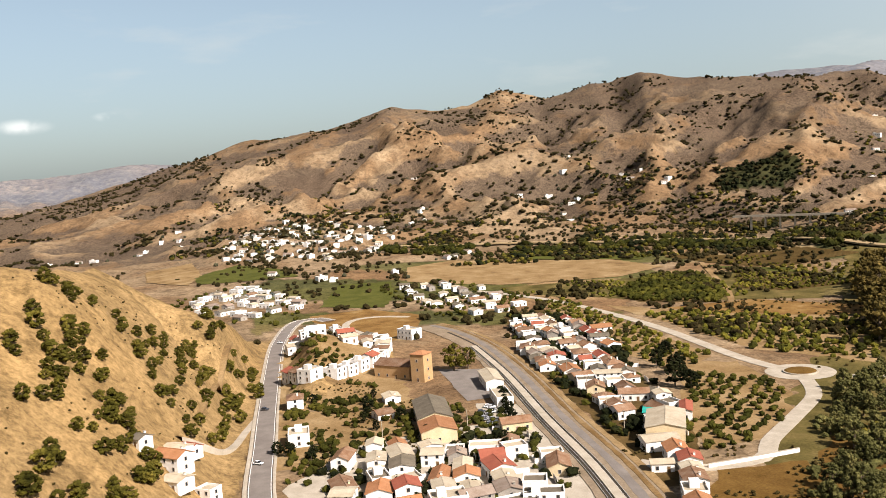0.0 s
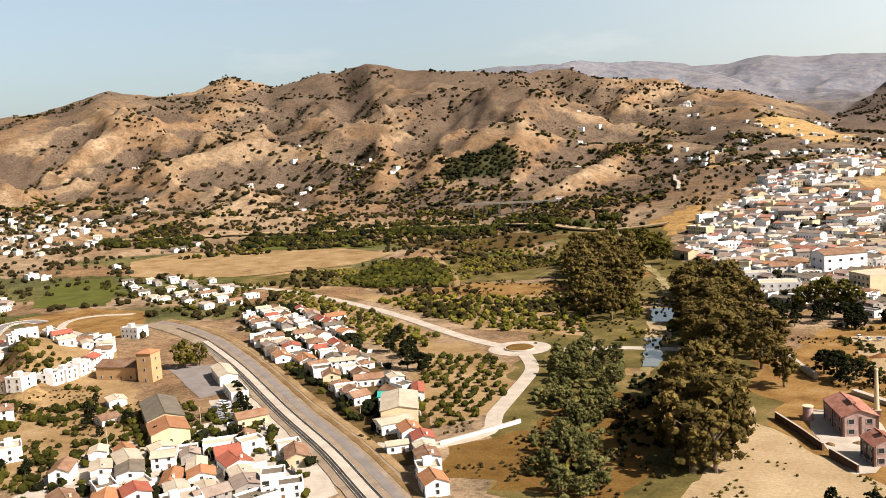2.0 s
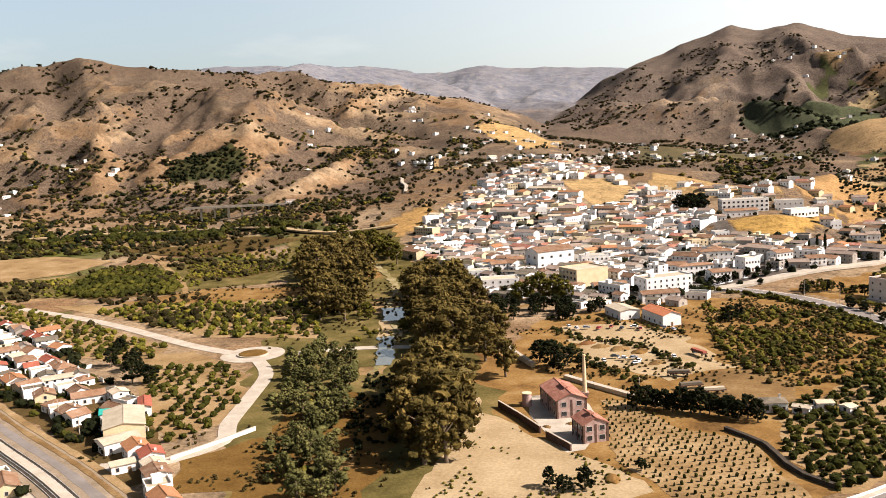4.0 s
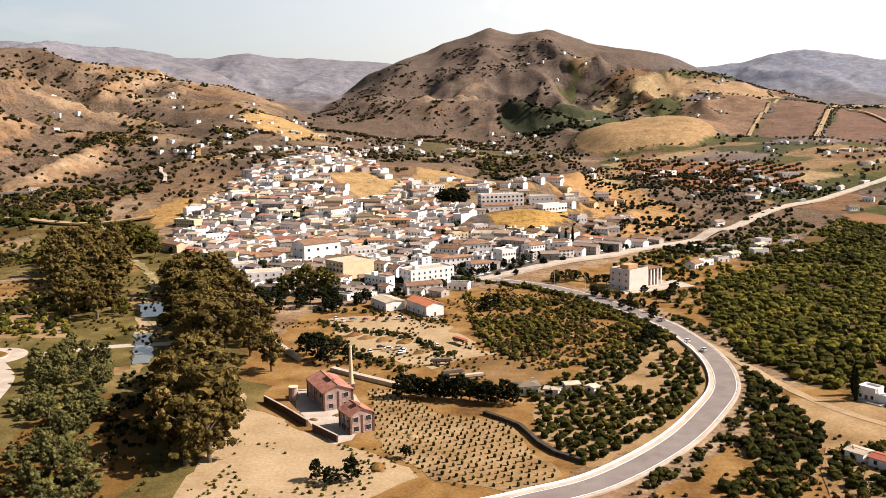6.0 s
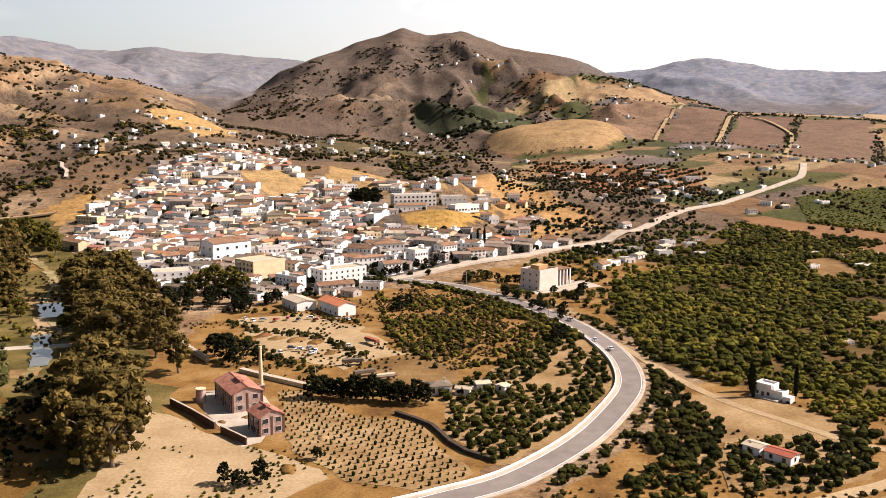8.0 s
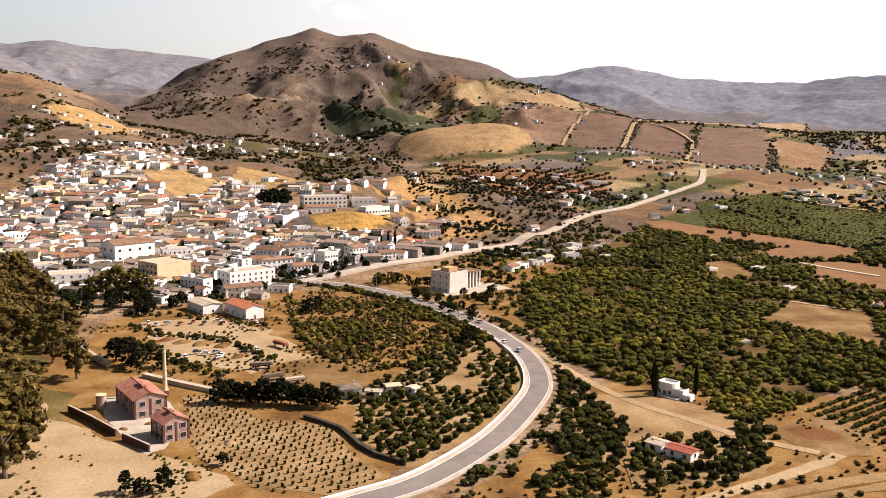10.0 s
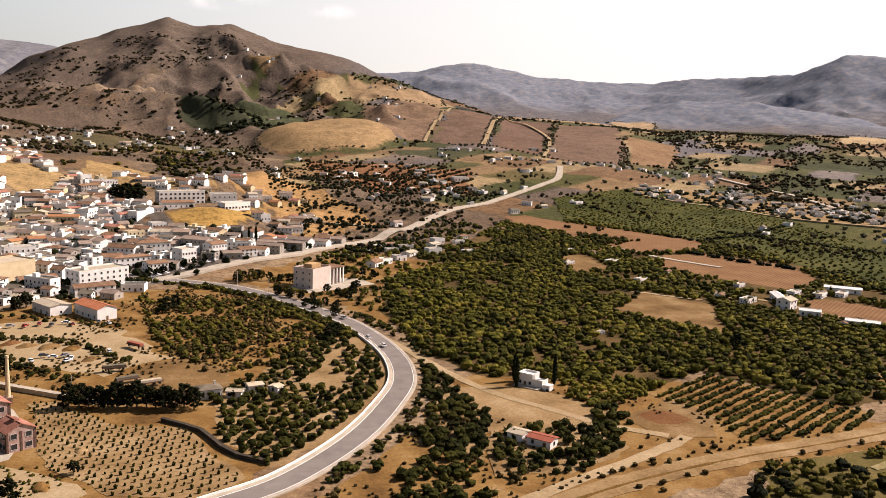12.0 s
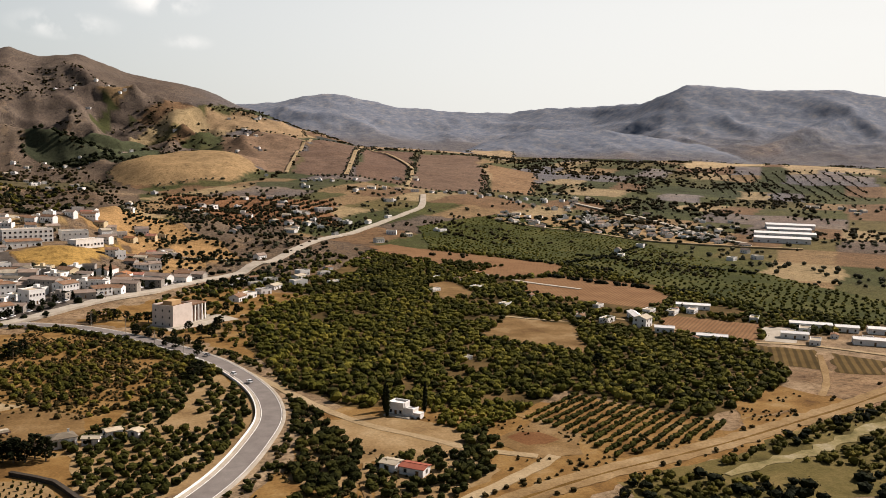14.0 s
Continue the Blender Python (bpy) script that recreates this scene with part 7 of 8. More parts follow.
for x, y, t, w, d, h, r in ((-47, 556, 24, 24, 9, 5.5, "gable"), (-13, 622, 30, 14, 10, 6, "gable"), (6, 646, 35, 12, 12, 9, "flat"), (-82, 588, 24, 22, 10, 5, "gable"), (-160, 598, 20, 26, 16, 6, "flat"), (-185, 625, 20, 22, 12, 6, "flat"), (28, 668, 38, 14, 11, 7, "gable")):
    stand(building("house", "white town building at the foot of the old town", "house", w, d, h, r, 1.6, cover=ROOF_PALE if r == "flat" else ROOF_TILE, storeys=2, bays=(5, 2, 5, 2)), x, y, t)
modern = building("modern_building", "square modern building with a blank pale wall", "building", 18, 16, 12.5, "flat", wall=PALE_RENDER, cover=ROOF_TILE, storeys=3, bays=(0, 0, 4, 3), door=2)
for i in range(5):
    part("column", boxes((9.6 + 3.4 * i, 10.4 + 3.4 * i, -7.4, -6.6, -1, 11.0)), WHITEWASH, modern, "tall pale column")
part("canopy", boxes((9.1, 24.6, -7.6, 4, 11.0, 11.6)), ROOF_TILE, modern)
# solid block whose dark colour stands in for shade behind the columns
part("gallery", boxes((9.1, 24.6, -4.5, 4, -1, 10.9)), DARK_BRICK, modern)
part("plinth", boxes((-12, 28, -11, -8.05, -1.5, 0.6)), CONCRETE, modern)
part("roof_house", boxes((-4, 5, -3, 4, 12.6, 15.2)), OCHRE, modern)
stand(modern, 85, 568, 42)
patch("terrace", [(66, 562), (80, 545), (128, 570), (120, 592), (90, 596)], CONCRETE, "pale paved terrace of the modern building", 8, 0.5, "yard")
patch("yard", [(108, 560), (128, 572), (122, 540), (106, 520), (98, 545)], DIRT, "bare tan bank below the modern building", 8, 2, "yard")


def town_rows():
    """Rows of joined houses on streets that follow the hill: x, y, turn, width, depth, height."""
    poly = [(-274, 716), (-299, 862), (-285, 1040), (-230, 1160), (-160, 1110), (-110, 1000), (-60, 960), (-30, 930), (-25, 860), (0, 760), (60, 735), (135, 770), (140, 748), (59, 665), (24, 625), (-28, 590), (-115, 560), (-205, 643)]
    out = []
    row = 0
    v = -420.0
    while v < 420:
        turn = radians(-24)
        u = -420.0
        while u < 420:
            w = rng.uniform(7, 14) if rng.random() < 0.92 else rng.uniform(17, 26)
            x = -110 + (u + w / 2) * math.cos(turn) - v * math.sin(turn)
            y = 830 + (u + w / 2) * math.sin(turn) + v * math.cos(turn)
            x, y = x + 9 * math.sin(y / 60), y + 7 * math.sin(x / 50)
            out.append((x, y, math.degrees(turn) + 10 * math.sin(y / 60) + rng.uniform(-16, 16) + 34 * (fbm(x / 90, y / 90, 2, 503) - 0.45) + (rng.choice((90, 60, 45)) if rng.random() < 0.3 else 0), w, rng.uniform(7.5, 11.5), rng.uniform(3.0, 6.2) if w < 15 else rng.uniform(5, 8.5)))
            u += w + (rng.uniform(3, 10) if rng.random() < 0.3 else rng.uniform(-0.2, 0.6))
        row += 1
        v += 10.8 if row % 2 else 15.0
    q = np.array([(a[0], a[1]) for a in out])
    ok = inside(q, poly) & away(q, ROAD_C, 11) & away(q, ROAD_A, 11) & (fbm(q[:, 0] / 45, q[:, 1] / 45, 2, 500) > 0.16) & (rng.random(len(q)) > 0.07)
    for x, y, c in ((-138, 670, 23), (-103, 612, 22), (-47, 590, 24), (-47, 556, 16), (-13, 622, 13), (6, 646, 13), (-82, 588, 14), (-160, 598, 18), (-185, 625, 16), (28, 668, 13), (-120, 550, 14), (5, 890, 30), (-42, 900, 20)):
        ok &= np.hypot(q[:, 0] - x, q[:, 1] - y) > c
    ok &= ~inside(q, polar((-11.4, 1020), (-9, 1060), (-6.2, 1000), (-6.6, 925), (-9.2, 905)))
    ok &= ~inside(q, [(-20, 800), (11, 825), (84, 945), (110, 872), (45, 735), (0, 751)])
    return [a for a, k in zip(out, ok) if k]


def far_town(rows, name, label, walls=(0, 0, 0, 0, 0, 0, 9, 1), roofs=(3, 3, 4, 8, 8, 8, 8, 6, 6, 5, 5, 5, 5, 0, 11)):
    """Many small houses in one mesh: walls, roofs and dark windows."""
    verts, faces, slots = [], [], []

    def add(m, pts, fs, slot):
        o = len(verts)
        verts.extend([(m @ Vector(p))[:] for p in pts])
        for f in fs:
            faces.append([o + i for i in f])
            slots.append(slot)

    for x, y, turn, w, d, h in rows:
        z = ground(x, y)
        m = pose(x, y, z, 0, 0, turn)
        a, b = w / 2, d / 2
        wall = int(rng.choice(walls))
        roof = int(rng.choice(roofs))
        add(m, [(-a, -b, -4), (a, -b, -4), (a, b, -4), (-a, b, -4), (-a, -b, h), (a, -b, h), (a, b, h), (-a, b, h)], [(0, 1, 5, 4), (1, 2, 6, 5), (2, 3, 7, 6), (3, 0, 4, 7), (4, 5, 6, 7)], wall)
        if roof in (3, 4, 8, 10, 11) or (roof in (5, 6) and rng.random() < 0.4):
            r, o, t = rng.uniform(1.2, 2.0), 0.4, 0.25
            add(m, [(-a, -b, h), (-a, b, h), (-a, 0, h + r), (a, -b, h), (a, b, h), (a, 0, h + r)], [(1, 0, 2), (3, 4, 5)], wall)
            e = h - r / b * o
            p = [(-a - o, -b - o, e), (a + o, -b - o, e), (a + o, 0, h + r), (-a - o, 0, h + r), (a + o, b + o, e), (-a - o, b + o, e)]
            p += [(q[0], q[1], q[2] + t) for q in p]
            add(m, p, [(6, 7, 8, 9), (9, 8, 10, 11), (0, 1, 7, 6), (4, 5, 11, 10), (1, 2, 8, 7), (2, 4, 10, 8), (5, 3, 9, 11), (3, 0, 6, 9), (1, 0, 3, 2), (2, 3, 5, 4)], roof)
        else:
            for x0, x1, y0, y1 in ((-a, a, -b, -b + 0.3), (-a, a, b - 0.3, b), (-a, -a + 0.3, -b + 0.3, b - 0.3), (a - 0.3, a, -b + 0.3, b - 0.3)):
                add(m, [(u, v, k) for k in (h, h + 0.9) for u, v in ((x0, y0), (x1, y0), (x1, y1), (x0, y1))], [(4, 5, 6, 7), (0, 1, 5, 4), (1, 2, 6, 5), (2, 3, 7, 6), (3, 0, 4, 7)], wall)
            add(m, [(-a + 0.3, -b + 0.3, h + 0.05), (a - 0.3, -b + 0.3, h + 0.05), (a - 0.3, b - 0.3, h + 0.05), (-a + 0.3, b - 0.3, h + 0.05)], [(0, 1, 2, 3)], roof)
            if rng.random() < 0.5:
                u0, v0 = rng.uniform(-a + 0.4, 0), rng.uniform(-b + 0.4, 0)
                add(m, [(u, v, k) for k in (h, h + 2.5) for u, v in ((u0, v0), (u0 + 2.8, v0), (u0 + 2.8, v0 + 3), (u0, v0 + 3))], [(4, 5, 6, 7), (0, 1, 5, 4), (1, 2, 6, 5), (2, 3, 7, 6), (3, 0, 4, 7)], wall)
        for s in range(max(1, int(h / 2.9))):
            for k in range(max(2, int(w / 2.8))):
                u, z0 = -a + w * (k + 0.5) / max(2, int(w / 2.8)), 0.9 + 2.9 * s
                hw, hh = rng.uniform(0.4, 0.65), rng.uniform(1.2, 1.7)
                for side in (-1, 1):
                    v = side * (b + 0.05)
                    p = [(u - hw, v, z0), (u + hw, v, z0), (u + hw, v, z0 + hh), (u - hw, v, z0 + hh)]
                    add(m, p, [(0, 1, 2, 3) if side < 0 else (3, 2, 1, 0)], 7)
    me = bpy.data.meshes.new(name)
    me.from_pydata(verts, [], faces)
    for mt in (WHITEWASH, CREAM, OCHRE, ROOF_TILE, ROOF_ORANGE, ROOF_PALE, ROOF_GREY, GLASS, ROOF_PINK, GREY_WALL, ROOF_RED, ROOF_RUST):
        me.materials.append(mt)
    me.polygons.foreach_set("material_index", slots)
    me.update()
    return tagged(new(name, me), label, "houses", kind="stuff")


TOWN_EDGE = []
for poly, gap in (([(-195, 612), (-150, 650), (-112, 600), (-86, 580), (-62, 556), (-98, 530), (-140, 545)], 15), ([(-60, 545), (-20, 575), (-36, 540), (-60, 520)], 14)):
    TOWN_EDGE += [(x, y, -24 + rng.uniform(-14, 14), rng.uniform(7, 14), rng.uniform(6, 9), rng.uniform(3.0, 5.2)) for x, y in grid_in(poly, gap, gap, 0.4, 0.3) if min(math.hypot(x - a, y - b) for a, b in ((-47, 556), (-82, 588), (-160, 598), (-103, 612), (-120, 550), (-112, 552), (-128, 556), (-64, 510), (-47, 590))) > 13]
for x, y, turn, w, d, h in TOWN_EDGE:
    home(int(rng.choice((0, 4, 5, 5, 8, 10, 2))), x, y, turn, w, d, h, "town houses")
q = grid_in([(-200, 605), (-150, 655), (-60, 556), (-40, 520), (-98, 520), (-150, 535)], 8.5, 8.5, 0.3, 0.5)
orchard("town_trees", thin(q, 16, 0.42, 526), 2.8, LEAF_DARK, "dark garden trees at the foot of the town", 10, 4)
rows = sorted(town_rows(), key=lambda a: a[1] - 0.2 * a[0])
for x, y, turn, w, d, h in rows[:84]:
    home(int(rng.choice((0, 2, 5, 5, 7, 8, 8, 2, 10, 10, 11))), x, y, turn, w, d, max(3.4, h), "town houses")
q = grid_in([(-60, 985), (-25, 935), (20, 930), (70, 925), (110, 960), (150, 1010), (60, 1040), (-40, 1040)], 17, 17, 0.4, 0.35)
upper = [(x, y, rng.uniform(-40, 20), rng.uniform(8, 15), rng.uniform(7, 9), rng.uniform(3, 6)) for x, y in thin(q, 50, 0.38, 527)]
q = grid_in([(68, 800), (80, 850), (118, 900), (140, 870), (120, 800), (95, 770)], 14, 14, 0.4, 0.35)
upper += [(x, y, rng.uniform(-40, 20), rng.uniform(8, 13), rng.uniform(7, 9), rng.uniform(3, 6)) for x, y in q]
far_town(rows[84:] + upper, "town_houses", "close rows of white houses with faded tile roofs climbing a hill")

# farms and hamlets far off
spread = []
for poly, gap in (([(-1416, 612), (-1420, 744), (-1157, 800), (-1005, 690), (-1000, 570), (-1117, 480)], 27), ([(-1560, 330), (-1500, 420), (-1440, 440), (-1500, 350)], 30)):
    spread += [(x, y) for x, y in grid_in(poly, gap, gap, 0.4, 0.35)]
n = 700
az, r = np.radians(rng.uniform(-72, 54, n)), np.sqrt(rng.uniform(950 ** 2, 1900 ** 2, n))
q = np.column_stack([r * np.sin(az), r * np.cos(az)])
q = q[(land(q[:, 0], q[:, 1])[2] < 0.45) & (fbm(q[:, 0] / 170, q[:, 1] / 170, 3, 510) > 0.565) & ~((np.degrees(np.arctan2(q[:, 0], q[:, 1])) > -24) & (np.hypot(q[:, 0], q[:, 1]) < 1250) & (q[:, 0] < 60))]
spread += [tuple(p) for p in q]
n = 1500
az, r = np.radians(rng.uniform(9, 54, n)), np.sqrt(rng.uniform(1020 ** 2, 1850 ** 2, n))
q = np.column_stack([r * np.sin(az), r * np.cos(az)])
q = q[(np.abs(2 * value_noise(q[:, 0] / 300, q[:, 1] / 300, 512) - 1) < 0.14) & ~inside(q, CROP)]
spread += [tuple(p) for p in q[:95]]
n = 420
az, r = np.radians(rng.uniform(-27, 4, n)), np.sqrt(rng.uniform(1180 ** 2, 2150 ** 2, n))
q = np.column_stack([r * np.sin(az), r * np.cos(az)])
spread += [tuple(p) for p in q[(fbm(q[:, 0] / 90, q[:, 1] / 90, 3, 511) > 0.53) & ~inside(q, TOWN)]]
n = 90
az, r = np.radians(rng.uniform(2, 14, n)), np.sqrt(rng.uniform(2150 ** 2, 2950 ** 2, n))
spread += [tuple(p) for p in thin(np.column_stack([r * np.sin(az), r * np.cos(az)]), 200, 0.47, 516)]
spread += [tuple(p) for p in thin(np.column_stack([1500 * np.sin(az - 0.35), 1500 * np.cos(az - 0.35)]) * (0.85 + 0.3 * rng.random((n, 1))), 120, 0.46, 517)]
strip_ = grid_in([(629, 1140), (674, 1214), (796, 1183), (837, 1059), (873, 923), (803, 855), (732, 932), (696, 1040)], 22, 22, 0.5, 0.4)
spread += [tuple(p) for p in thin(strip_, 60, 0.40, 518)]
spread += [tuple(p) for p in spline([(529, 1485), (596, 1519), (687, 1447), (731, 1423), (780, 1409), (781, 1350)], 24)[:, :2] + rng.uniform(-9, 9, 2)]
orchard("strip_trees", thin(np.repeat(strip_, 3, 0) + rng.uniform(-14, 14, (3 * len(strip_), 2)), 40, 0.42, 519), 4.0, LEAF_DARK, "dark trees among houses along the road", 5, 3)
q = thin(grid_in(KNOLLS, 62, 62, 0.5, 0.45), 120, 0.48, 514)
spread += [tuple(p) for p in q[away(q, ROAD_C, 12)]]
far_town([(x, y, rng.uniform(0, 180), rng.uniform(7, 15), rng.uniform(6, 9), rng.uniform(2.6, 4.2)) for x, y in spread], "farmhouses", "scattered white farmhouses on the valley slopes", (0,), (5, 5, 5, 8, 6))

q = np.repeat(np.array(spread), 2, 0) + rng.normal(0, 16, (2 * len(spread), 2))
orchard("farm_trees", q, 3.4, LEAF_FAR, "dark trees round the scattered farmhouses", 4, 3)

# houses among the orchards
FARM = [building("farmhouse", "white farmhouse among orchards", "house", 12, 8, 4.0, "gable", 1.4, storeys=1, group="farmhouses"), building("farmhouse", "white flat-roofed farm building", "house", 16, 8, 3.6, "flat", cover=ROOF_PALE, storeys=1, bays=(4, 2, 4, 2), group="farmhouses")]
first = [True, True]
for x, y, t, i, k in ((355, 483, 30, 1, 0.77), (345, 498, 30, 0, 0.68), (436, 492, 35, 1, 0.94), (428, 500, 35, 0, 0.85), (371, 414, 30, 0, 0.85), (458, 410, 40, 1, 1.1), (462, 390, 40, 0, 0.85), (444, 408, 40, 1, 0.77), (470, 372, 40, 1, 1), (215, 418, 10, 1, 0.59), (311, 825, 20, 0, 0.94), (342, 684, 30, 0, 1), (330, 700, 30, 1, 0.85), (607, 805, 40, 1, 1), (257, 782, 20, 0, 1), (189, 730, 10, 1, 1), (178, 742, 10, 0, 1), (166, 736, 30, 1, 0.85), (474, 1172, 40, 1, 1), (320, 560, 30, 1, 0.85), (395, 1225, 10, 1, 1.9), (405, 502, 30, 1, 0.94), (300, 640, 25, 1, 0.77), (338, 640, 30, 1, 0.94), (360, 590, 30, 0, 0.77), (384, 534, 30, 1, 0.77), (348, 512, 30, 0, 0.68), (418, 492, 35, 1, 1), (456, 452, 40, 1, 0.94), (434, 380, 40, 1, 1), (480, 360, 40, 1, 1.1), (236, 700, 20, 1, 0.94), (246, 760, 15, 1, 0.85), (172, 712, 10, 1, 0.94), (150, 706, 20, 1, 0.77)):
    m = pose(x, y, ground(x, y), 0, 0, t) @ Matrix.Diagonal((k, k, k, 1))
    if first[i]:
        first[i] = False
        FARM[i].matrix_basis = m
    else:
        copy_thing(FARM[i], m)
villa = building("villa", "white villa of stepped flat-roofed blocks beside cypresses", "villa", 7, 6, 4.6, "flat", cover=WHITEWASH, storeys=1, bays=(3, 2, 3, 2))
part("wing", boxes((3.55, 8.0, -2.6, 2.4, -1.5, 3.0), (3.55, 8.1, -2.7, -2.45, 3.0, 3.6), (7.85, 8.1, -2.45, 2.4, 3.0, 3.6)), WHITEWASH, villa)
part("garden_store", boxes((8.8, 12.0, -3.6, -0.2, -1.5, 2.2), (8.7, 12.1, -3.7, -0.1, 2.2, 2.4)), WHITEWASH, villa)
part("terrace", boxes((-4.0, 8.1, -6.2, -3.05, -1.5, 0.5)), CONCRETE, villa)
stand(villa, 143.5, 339, -52)
stand(building("shed", "open shed with a pink-red sheet roof", "shed", 9, 6, 2.8, "gable", 0.6, cover=ROOF_RED, storeys=1, bays=(2, 1, 2, 1), chimney=False), 121, 271, -50)
stand(building("shed", "small white lean-to shed", "shed", 6, 6, 2.8, "gable", 0.5, cover=ROOF_PALE, storeys=1, bays=(1, 1, 1, 1), chimney=False), 115, 278, -50)
stand(building("cottage", "small blue-white cottage by the grove", "house", 9, 7, 3.6, "hip", 1.4, cover=ROOF_GREY, storeys=1, bays=(3, 2, 3, 2)), 12, 346, 12)
stand(building("shed", "small white outhouse by the cottage", "shed", 6, 4, 2.6, "gable", 0.5, cover=ROOF_PALE, storeys=1, bays=(1, 1, 1, 1), chimney=False), 22, 344, -20)
for x, y, t, w in ((30, 351, 15, 6), (38, 347, 50, 4)):
    stand(building("shed", "small pale shed behind the cottage", "shed", w, 4.5, 2.6, "gable", 0.5, cover=ROOF_PALE, storeys=1, bays=(1, 1, 1, 1), chimney=False, group="cottage sheds"), x, y, t)
for i, x, y, t in ((2, 152, 652, 40), (8, 168, 668, 20), (4, 182, 690, 45), (2, 205, 700, 15), (0, 142, 640, 50), (4, 215, 735, 40), (8, 226, 760, 20)):
    home(i, x, y, t, rng.uniform(9, 13), 8, rng.uniform(3.2, 4.6), "garden houses")
bent = building("packing_house", "long white L-shaped farm building", "farm building", 34, 6, 4.0, "gable", 1.0, cover=WHITEWASH, storeys=1, bays=(6, 1, 6, 1), chimney=False)
stand(bent, 376, 478, 66)
stand(building("packing_house", "white head house of the long farm building", "farm building", 11, 9, 6.0, "gable", 1.6, cover=ROOF_PALE, storeys=2, bays=(2, 2, 2, 2)), 368, 462, 30)
for x, y, w, t, lab in ((910, 862, 70, -42, "long white packing shed"), (960, 905, 80, -42, "wide white packing hall"), (1010, 945, 60, -42, "white packing shed with bays"), (1060, 990, 70, -42, "far white packing shed")):
    stand(building("packing_shed", lab + " on the plain", "warehouse", w, 22, 6, "gable", 2.0, cover=WHITEWASH, storeys=1, bays=(6, 2, 0, 0), big=True, chimney=False, group="packing sheds"), x, y, t)

for x, y, w, d, t in ((473, 419, 26, 8, -42), (487, 402, 14, 8, -42), (468, 366, 24, 9, -42), (448, 505, 24, 8, -40), (436, 398, 16, 6, -42), (380, 410, 18, 6, -42), (369, 441, 12, 6, -40), (505, 388, 20, 9, -42)):
    stand(building("farm_shed", "long low farm shed with a whitewashed roof", "shed", w, d, 3.4, "gable", 0.9, cover=WHITEWASH, storeys=1, bays=(3, 1, 3, 1), chimney=False, group="farm sheds"), x, y, t)

# viaduct beyond the river
via = tagged(new("viaduct"), "pale concrete viaduct on slim piers", "bridge")
for i in range(7):
    part("pier", boxes((-54 + 18 * i, -52 + 18 * i, -1.5, 1.5, -4, 12)), CONCRETE, via)
part("deck", boxes((-75, 75, -4, 4, 12, 13.4)), CONCRETE, via)
part("railing", boxes((-75, 75, -4, -3.8, 13.4, 14.4)), CONCRETE, via)
part("railing", boxes((-75, 75, 3.8, 4, 13.4, 14.4)), CONCRETE, via)
stand(via, -606, 1000, 14, 1.0)

# ---- vehicles, poles and clutter ----
def car(tone, label):
    ob = tagged(new("car"), label, "car", "parked cars")
    bm = boxes((-2.1, 2.1, -0.86, 0.86, 0.32, 0.85))
    bmesh.ops.bevel(bm, geom=[e for e in bm.edges], offset=0.12, segments=2, affect="EDGES")
    part("body", bm, PAINT[tone], ob)
    bm = bmesh.new()
    lo = [bm.verts.new(p) for p in ((-1.7, -0.78, 0.84), (1.0, -0.78, 0.84), (1.0, 0.78, 0.84), (-1.7, 0.78, 0.84))]
    hi = [bm.verts.new(p) for p in ((-1.25, -0.62, 1.4), (0.3, -0.62, 1.4), (0.3, 0.62, 1.4), (-1.25, 0.62, 1.4))]
    for i in range(4):
        bm.faces.new((lo[i], lo[(i + 1) % 4], hi[(i + 1) % 4], hi[i]))
    bm.faces.new(hi)
    part("windows", bm, GLASS, ob)
    part("roof", boxes((-1.28, 0.33, -0.63, 0.63, 1.4, 1.47)), PAINT[tone], ob)
    for x in (-1.3, 1.3):
        for y in (-0.8, 0.8):
            w = part("wheel", tube(bmesh.new(), 0, 0, -0.11, 0.11, 0.32, 0.32, 12), RUBBER, ob, at=pose(x, y, 0.32, 90, 0, 0))
            part("rim", tube(bmesh.new(), 0, 0, -0.125, 0.125, 0.19, 0.19, 8), STEEL, w, "grey metal rim")
    return ob


CARS = [car("white", "white parked hatchback car"), car("grey", "dull grey parked hatchback car"), car("dark", "dark blue-black parked hatchback car"), car("red", "small red parked hatchback car")]
seen_car = set()


def park(i, x, y, turn, lift=0.5):
    m = pose(x, y, ground(x, y) + lift, 0, 0, turn)
    if i in seen_car:
        copy_thing(CARS[i], m)
    else:
        seen_car.add(i)
        CARS[i].matrix_basis = m


for i, x, y, t in ((0, -326, 146, 27), (2, -404, 187, 27), (0, -570, 280, 30), (0, 92, 425, 105), (0, 96, 408, 100), (1, 88, 470, 112)):
    park(i, x, y, t, 0.95 if x > 0 else 0.65)
for k in range(22):
    p = spline([(-10, 598), (24, 630), (78, 681), (138, 751)], 4)
    x, y = p[int(k / 21 * (len(p) - 1)), :2]
    park(int(rng.choice((0, 0, 0, 1, 2))), x - 4.5, y + 4.5, 43 + rng.uniform(-4, 4), 1.3)
for k in range(14):
    park(int(rng.choice((0, 1, 2, 0))), -318 + 2.6 * k * 0.86 - rng.uniform(0, 1), 258 - 2.6 * k * 0.5 + rng.uniform(-4, 4), 60 + rng.uniform(-5, 5), 0.3)
for x, y in ((-89, 476), (-84, 472), (-79, 474), (-72, 473), (-66, 477), (-60, 474), (-54, 478), (-50, 474), (-56, 414), (-52, 411), (-47, 413), (-44, 408), (-20, 426), (-29, 417), (-24, 388), (-45, 404), (-60, 406), (-38, 478), (-33, 474)):
    park(int(rng.choice((0, 0, 1, 2, 3))), x, y, rng.uniform(0, 180), 0.9)


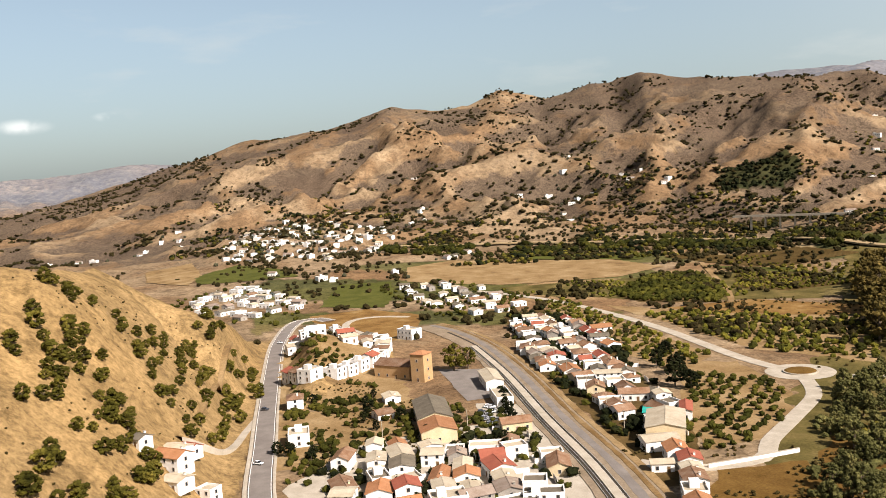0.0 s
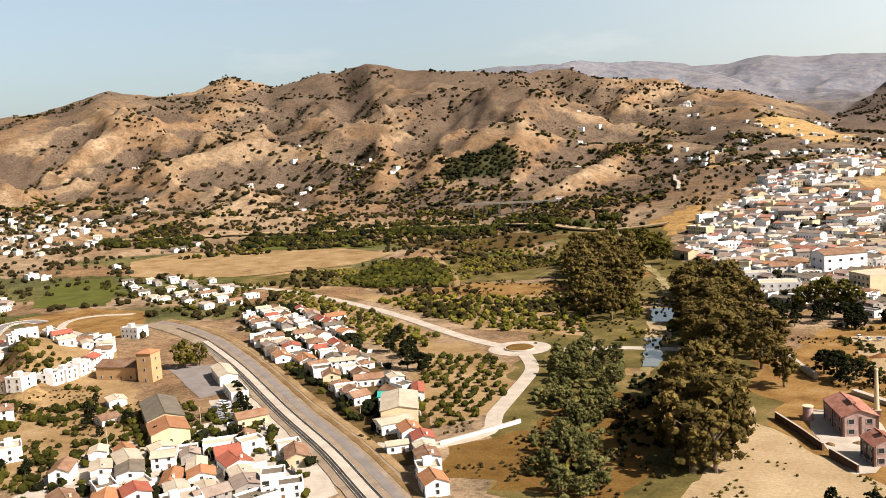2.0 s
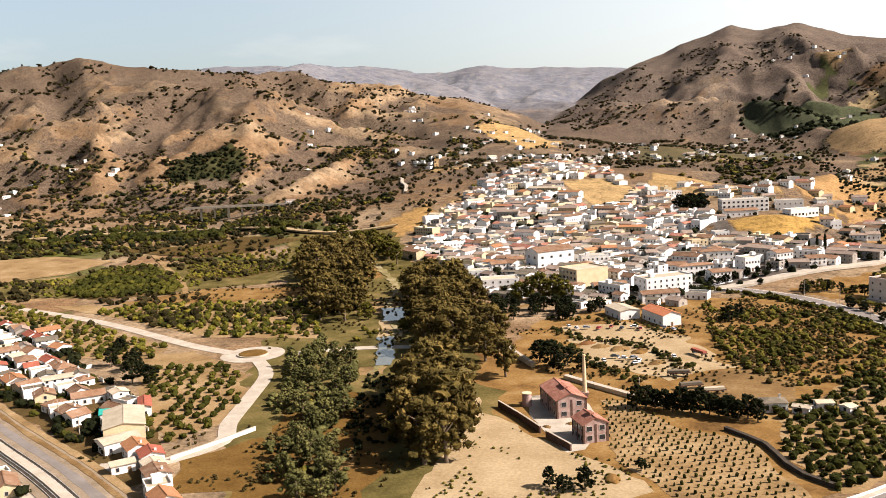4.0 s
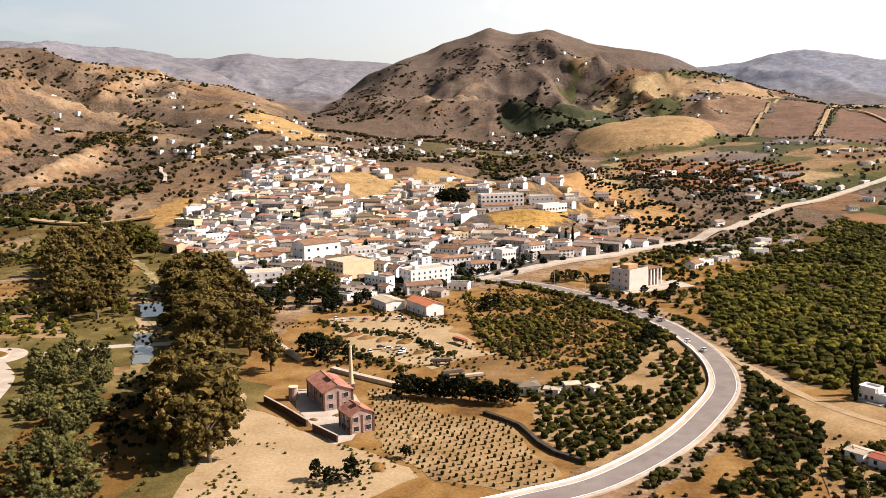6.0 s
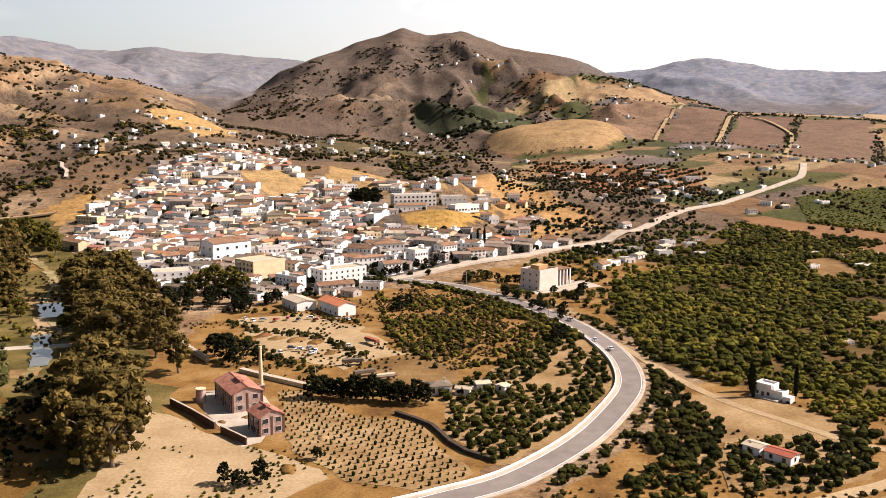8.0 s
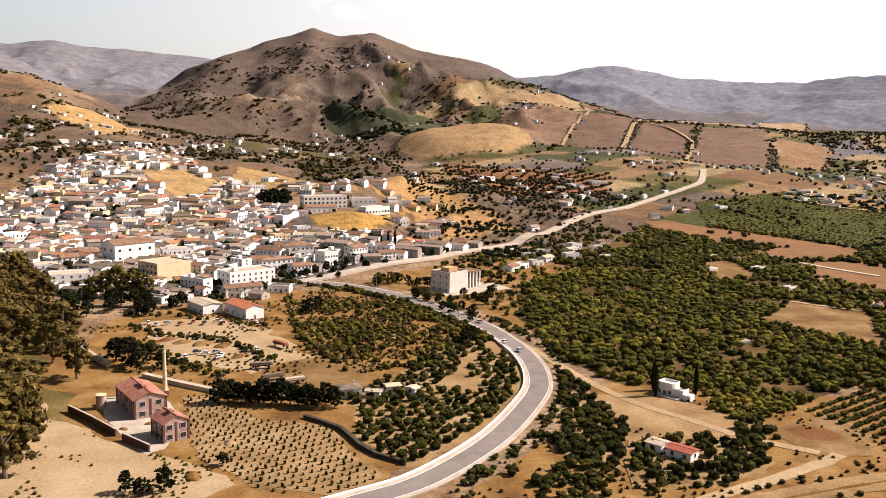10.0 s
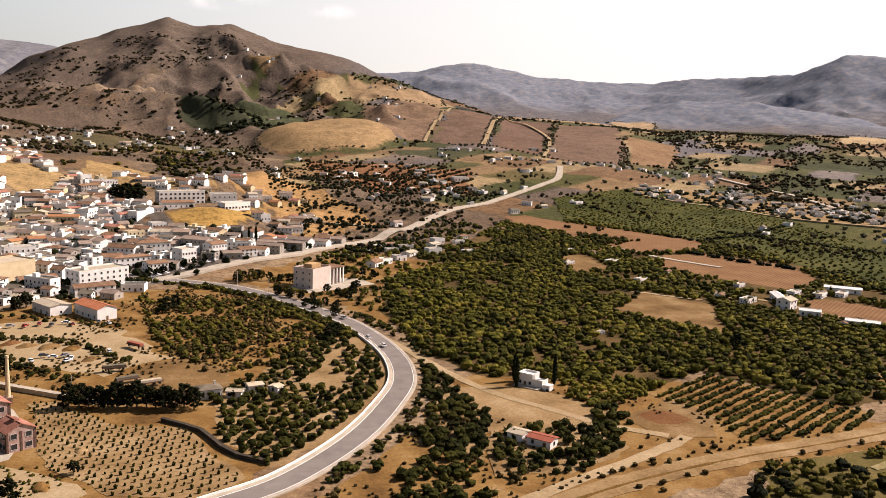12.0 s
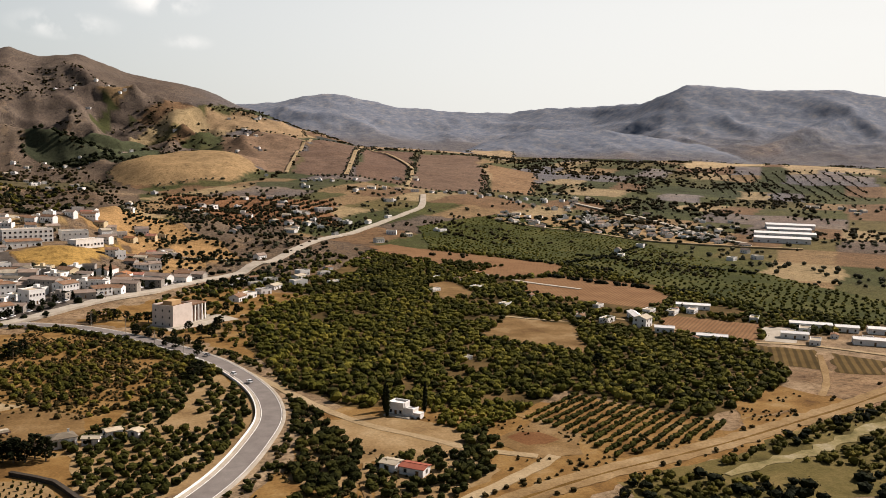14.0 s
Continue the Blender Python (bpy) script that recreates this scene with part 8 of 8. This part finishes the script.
def trailer(label, mat):
    ob = tagged(new("trailer"), label, "trailer", "yard trailers")
    part("bed", boxes((-5, 5, -1.2, 1.2, 0.9, 1.3)), DARK_BRICK, ob)
    part("load", boxes((-4.7, 4.4, -1.1, 1.1, 1.304, 2.2)), mat, ob)
    for x in (-3.5, -2.5, 3.5):
        for y in (-1.0, 1.0):
            part("wheel", tube(bmesh.new(), 0, 0, -0.15, 0.15, 0.45, 0.45, 12), RUBBER, ob, at=pose(x, y, 0.45, 90, 0, 0))
    return ob


stand(trailer("dusty flat trailer with a grey load", ROOF_GREY), -19, 369, 25, 0.9)
stand(trailer("dusty flat trailer with a pale load", ROOF_PALE), -10, 363, 20, 0.9)
stand(trailer("rusty lorry trailer in the yard", ROOF_RED), -18, 424, -50, 0.9)
stand(trailer("dark low trailer in the yard", ROOF_GREY), -25, 387, 10, 0.9)


def heap(x, y, s, mat, label):
    """One uneven mound that runs out into the ground."""
    verts, faces = [], []
    for k, (r, h) in enumerate(((1.15, -0.12), (0.95, 0.03), (0.7, 0.17), (0.4, 0.32), (0.15, 0.38))):
        for i in range(16):
            a = 6.2832 * i / 16
            w = 1 + 0.5 * noise.noise((math.cos(a) * 1.4 + x, math.sin(a) * 1.4 + y, k * 0.35))
            verts.append((s * r * w * math.cos(a) * 1.2, s * r * w * math.sin(a) * 0.85, s * 0.7 * h * (0.8 + 0.4 * w * rng.uniform(0.5, 1.5))))
    for k in range(4):
        faces += [(16 * k + i, 16 * k + (i + 1) % 16, 16 * k + 16 + (i + 1) % 16, 16 * k + 16 + i) for i in range(16)]
    faces.append(list(range(64, 80)))
    ob = tagged(new("earth_mound", raw("earth_mound", verts, faces, mat, True)), label, "mound", "yard heaps")
    ob.matrix_basis = pose(x, y, ground(x, y) + 0.25, 0, 0, rng.uniform(0, 180))


for x, y, s, m, lab in ((-66, 436, 4, DIRT, "low heap of earth in the yard"), (-56, 432, 4.5, DIRT, "low heap of earth in the yard"), (-46, 428, 4, GOLD_DIRT, "low heap of ochre earth"), (-36, 408, 3.5, DIRT, "low heap of brown spoil"), (-74, 442, 3.5, RED_DIRT, "heap of dark rubble"), (26, 352, 2.2, CONCRETE, "heap of pale rubble by the cottage"), (30, 347, 2.0, CONCRETE, "heap of pale rubble by the cottage"), (-30, 296, 2.2, PALE_DIRT, "heap of pale spoil"), (-38, 268, 3, GOLD_DIRT, "low golden earth heap"), (-60, 318, 1.5, DIRT, "heap of broken bricks"), (-68, 313, 1.4, DIRT, "heap of broken bricks")):
    heap(x, y, s, m, lab)


def pole():
    ob = tagged(new("utility_pole"), "pale wooden utility pole with a crossarm", "pole", "utility poles")
    part("post", tube(bmesh.new(), 0, 0, -1, 9.5, 0.2, 0.13, 8), CONCRETE, ob)
    arm = part("crossarm", boxes((-1.0, 1.0, -0.08, 0.08, 8.7, 8.9)), WOOD, ob)
    for u in (-0.85, 0.0, 0.85):
        part("insulator", tube(bmesh.new(), u, 0, 8.9, 9.15, 0.06, 0.05, 6), GLASS, arm)
    return ob


first_pole = pole()
spots = [(-296, 304), (-268, 287), (-243, 270), (-327, 322), (-38, 351), (66, 505), (76, 470), (-311, 196), (-296, 230), (55, 545), (38, 575), (-360, 345)]
stand(first_pole, *spots[0], 20)
for x, y in spots[1:]:
    copy_thing(first_pole, pose(x, y, ground(x, y), 0, 0, rng.uniform(0, 180)))
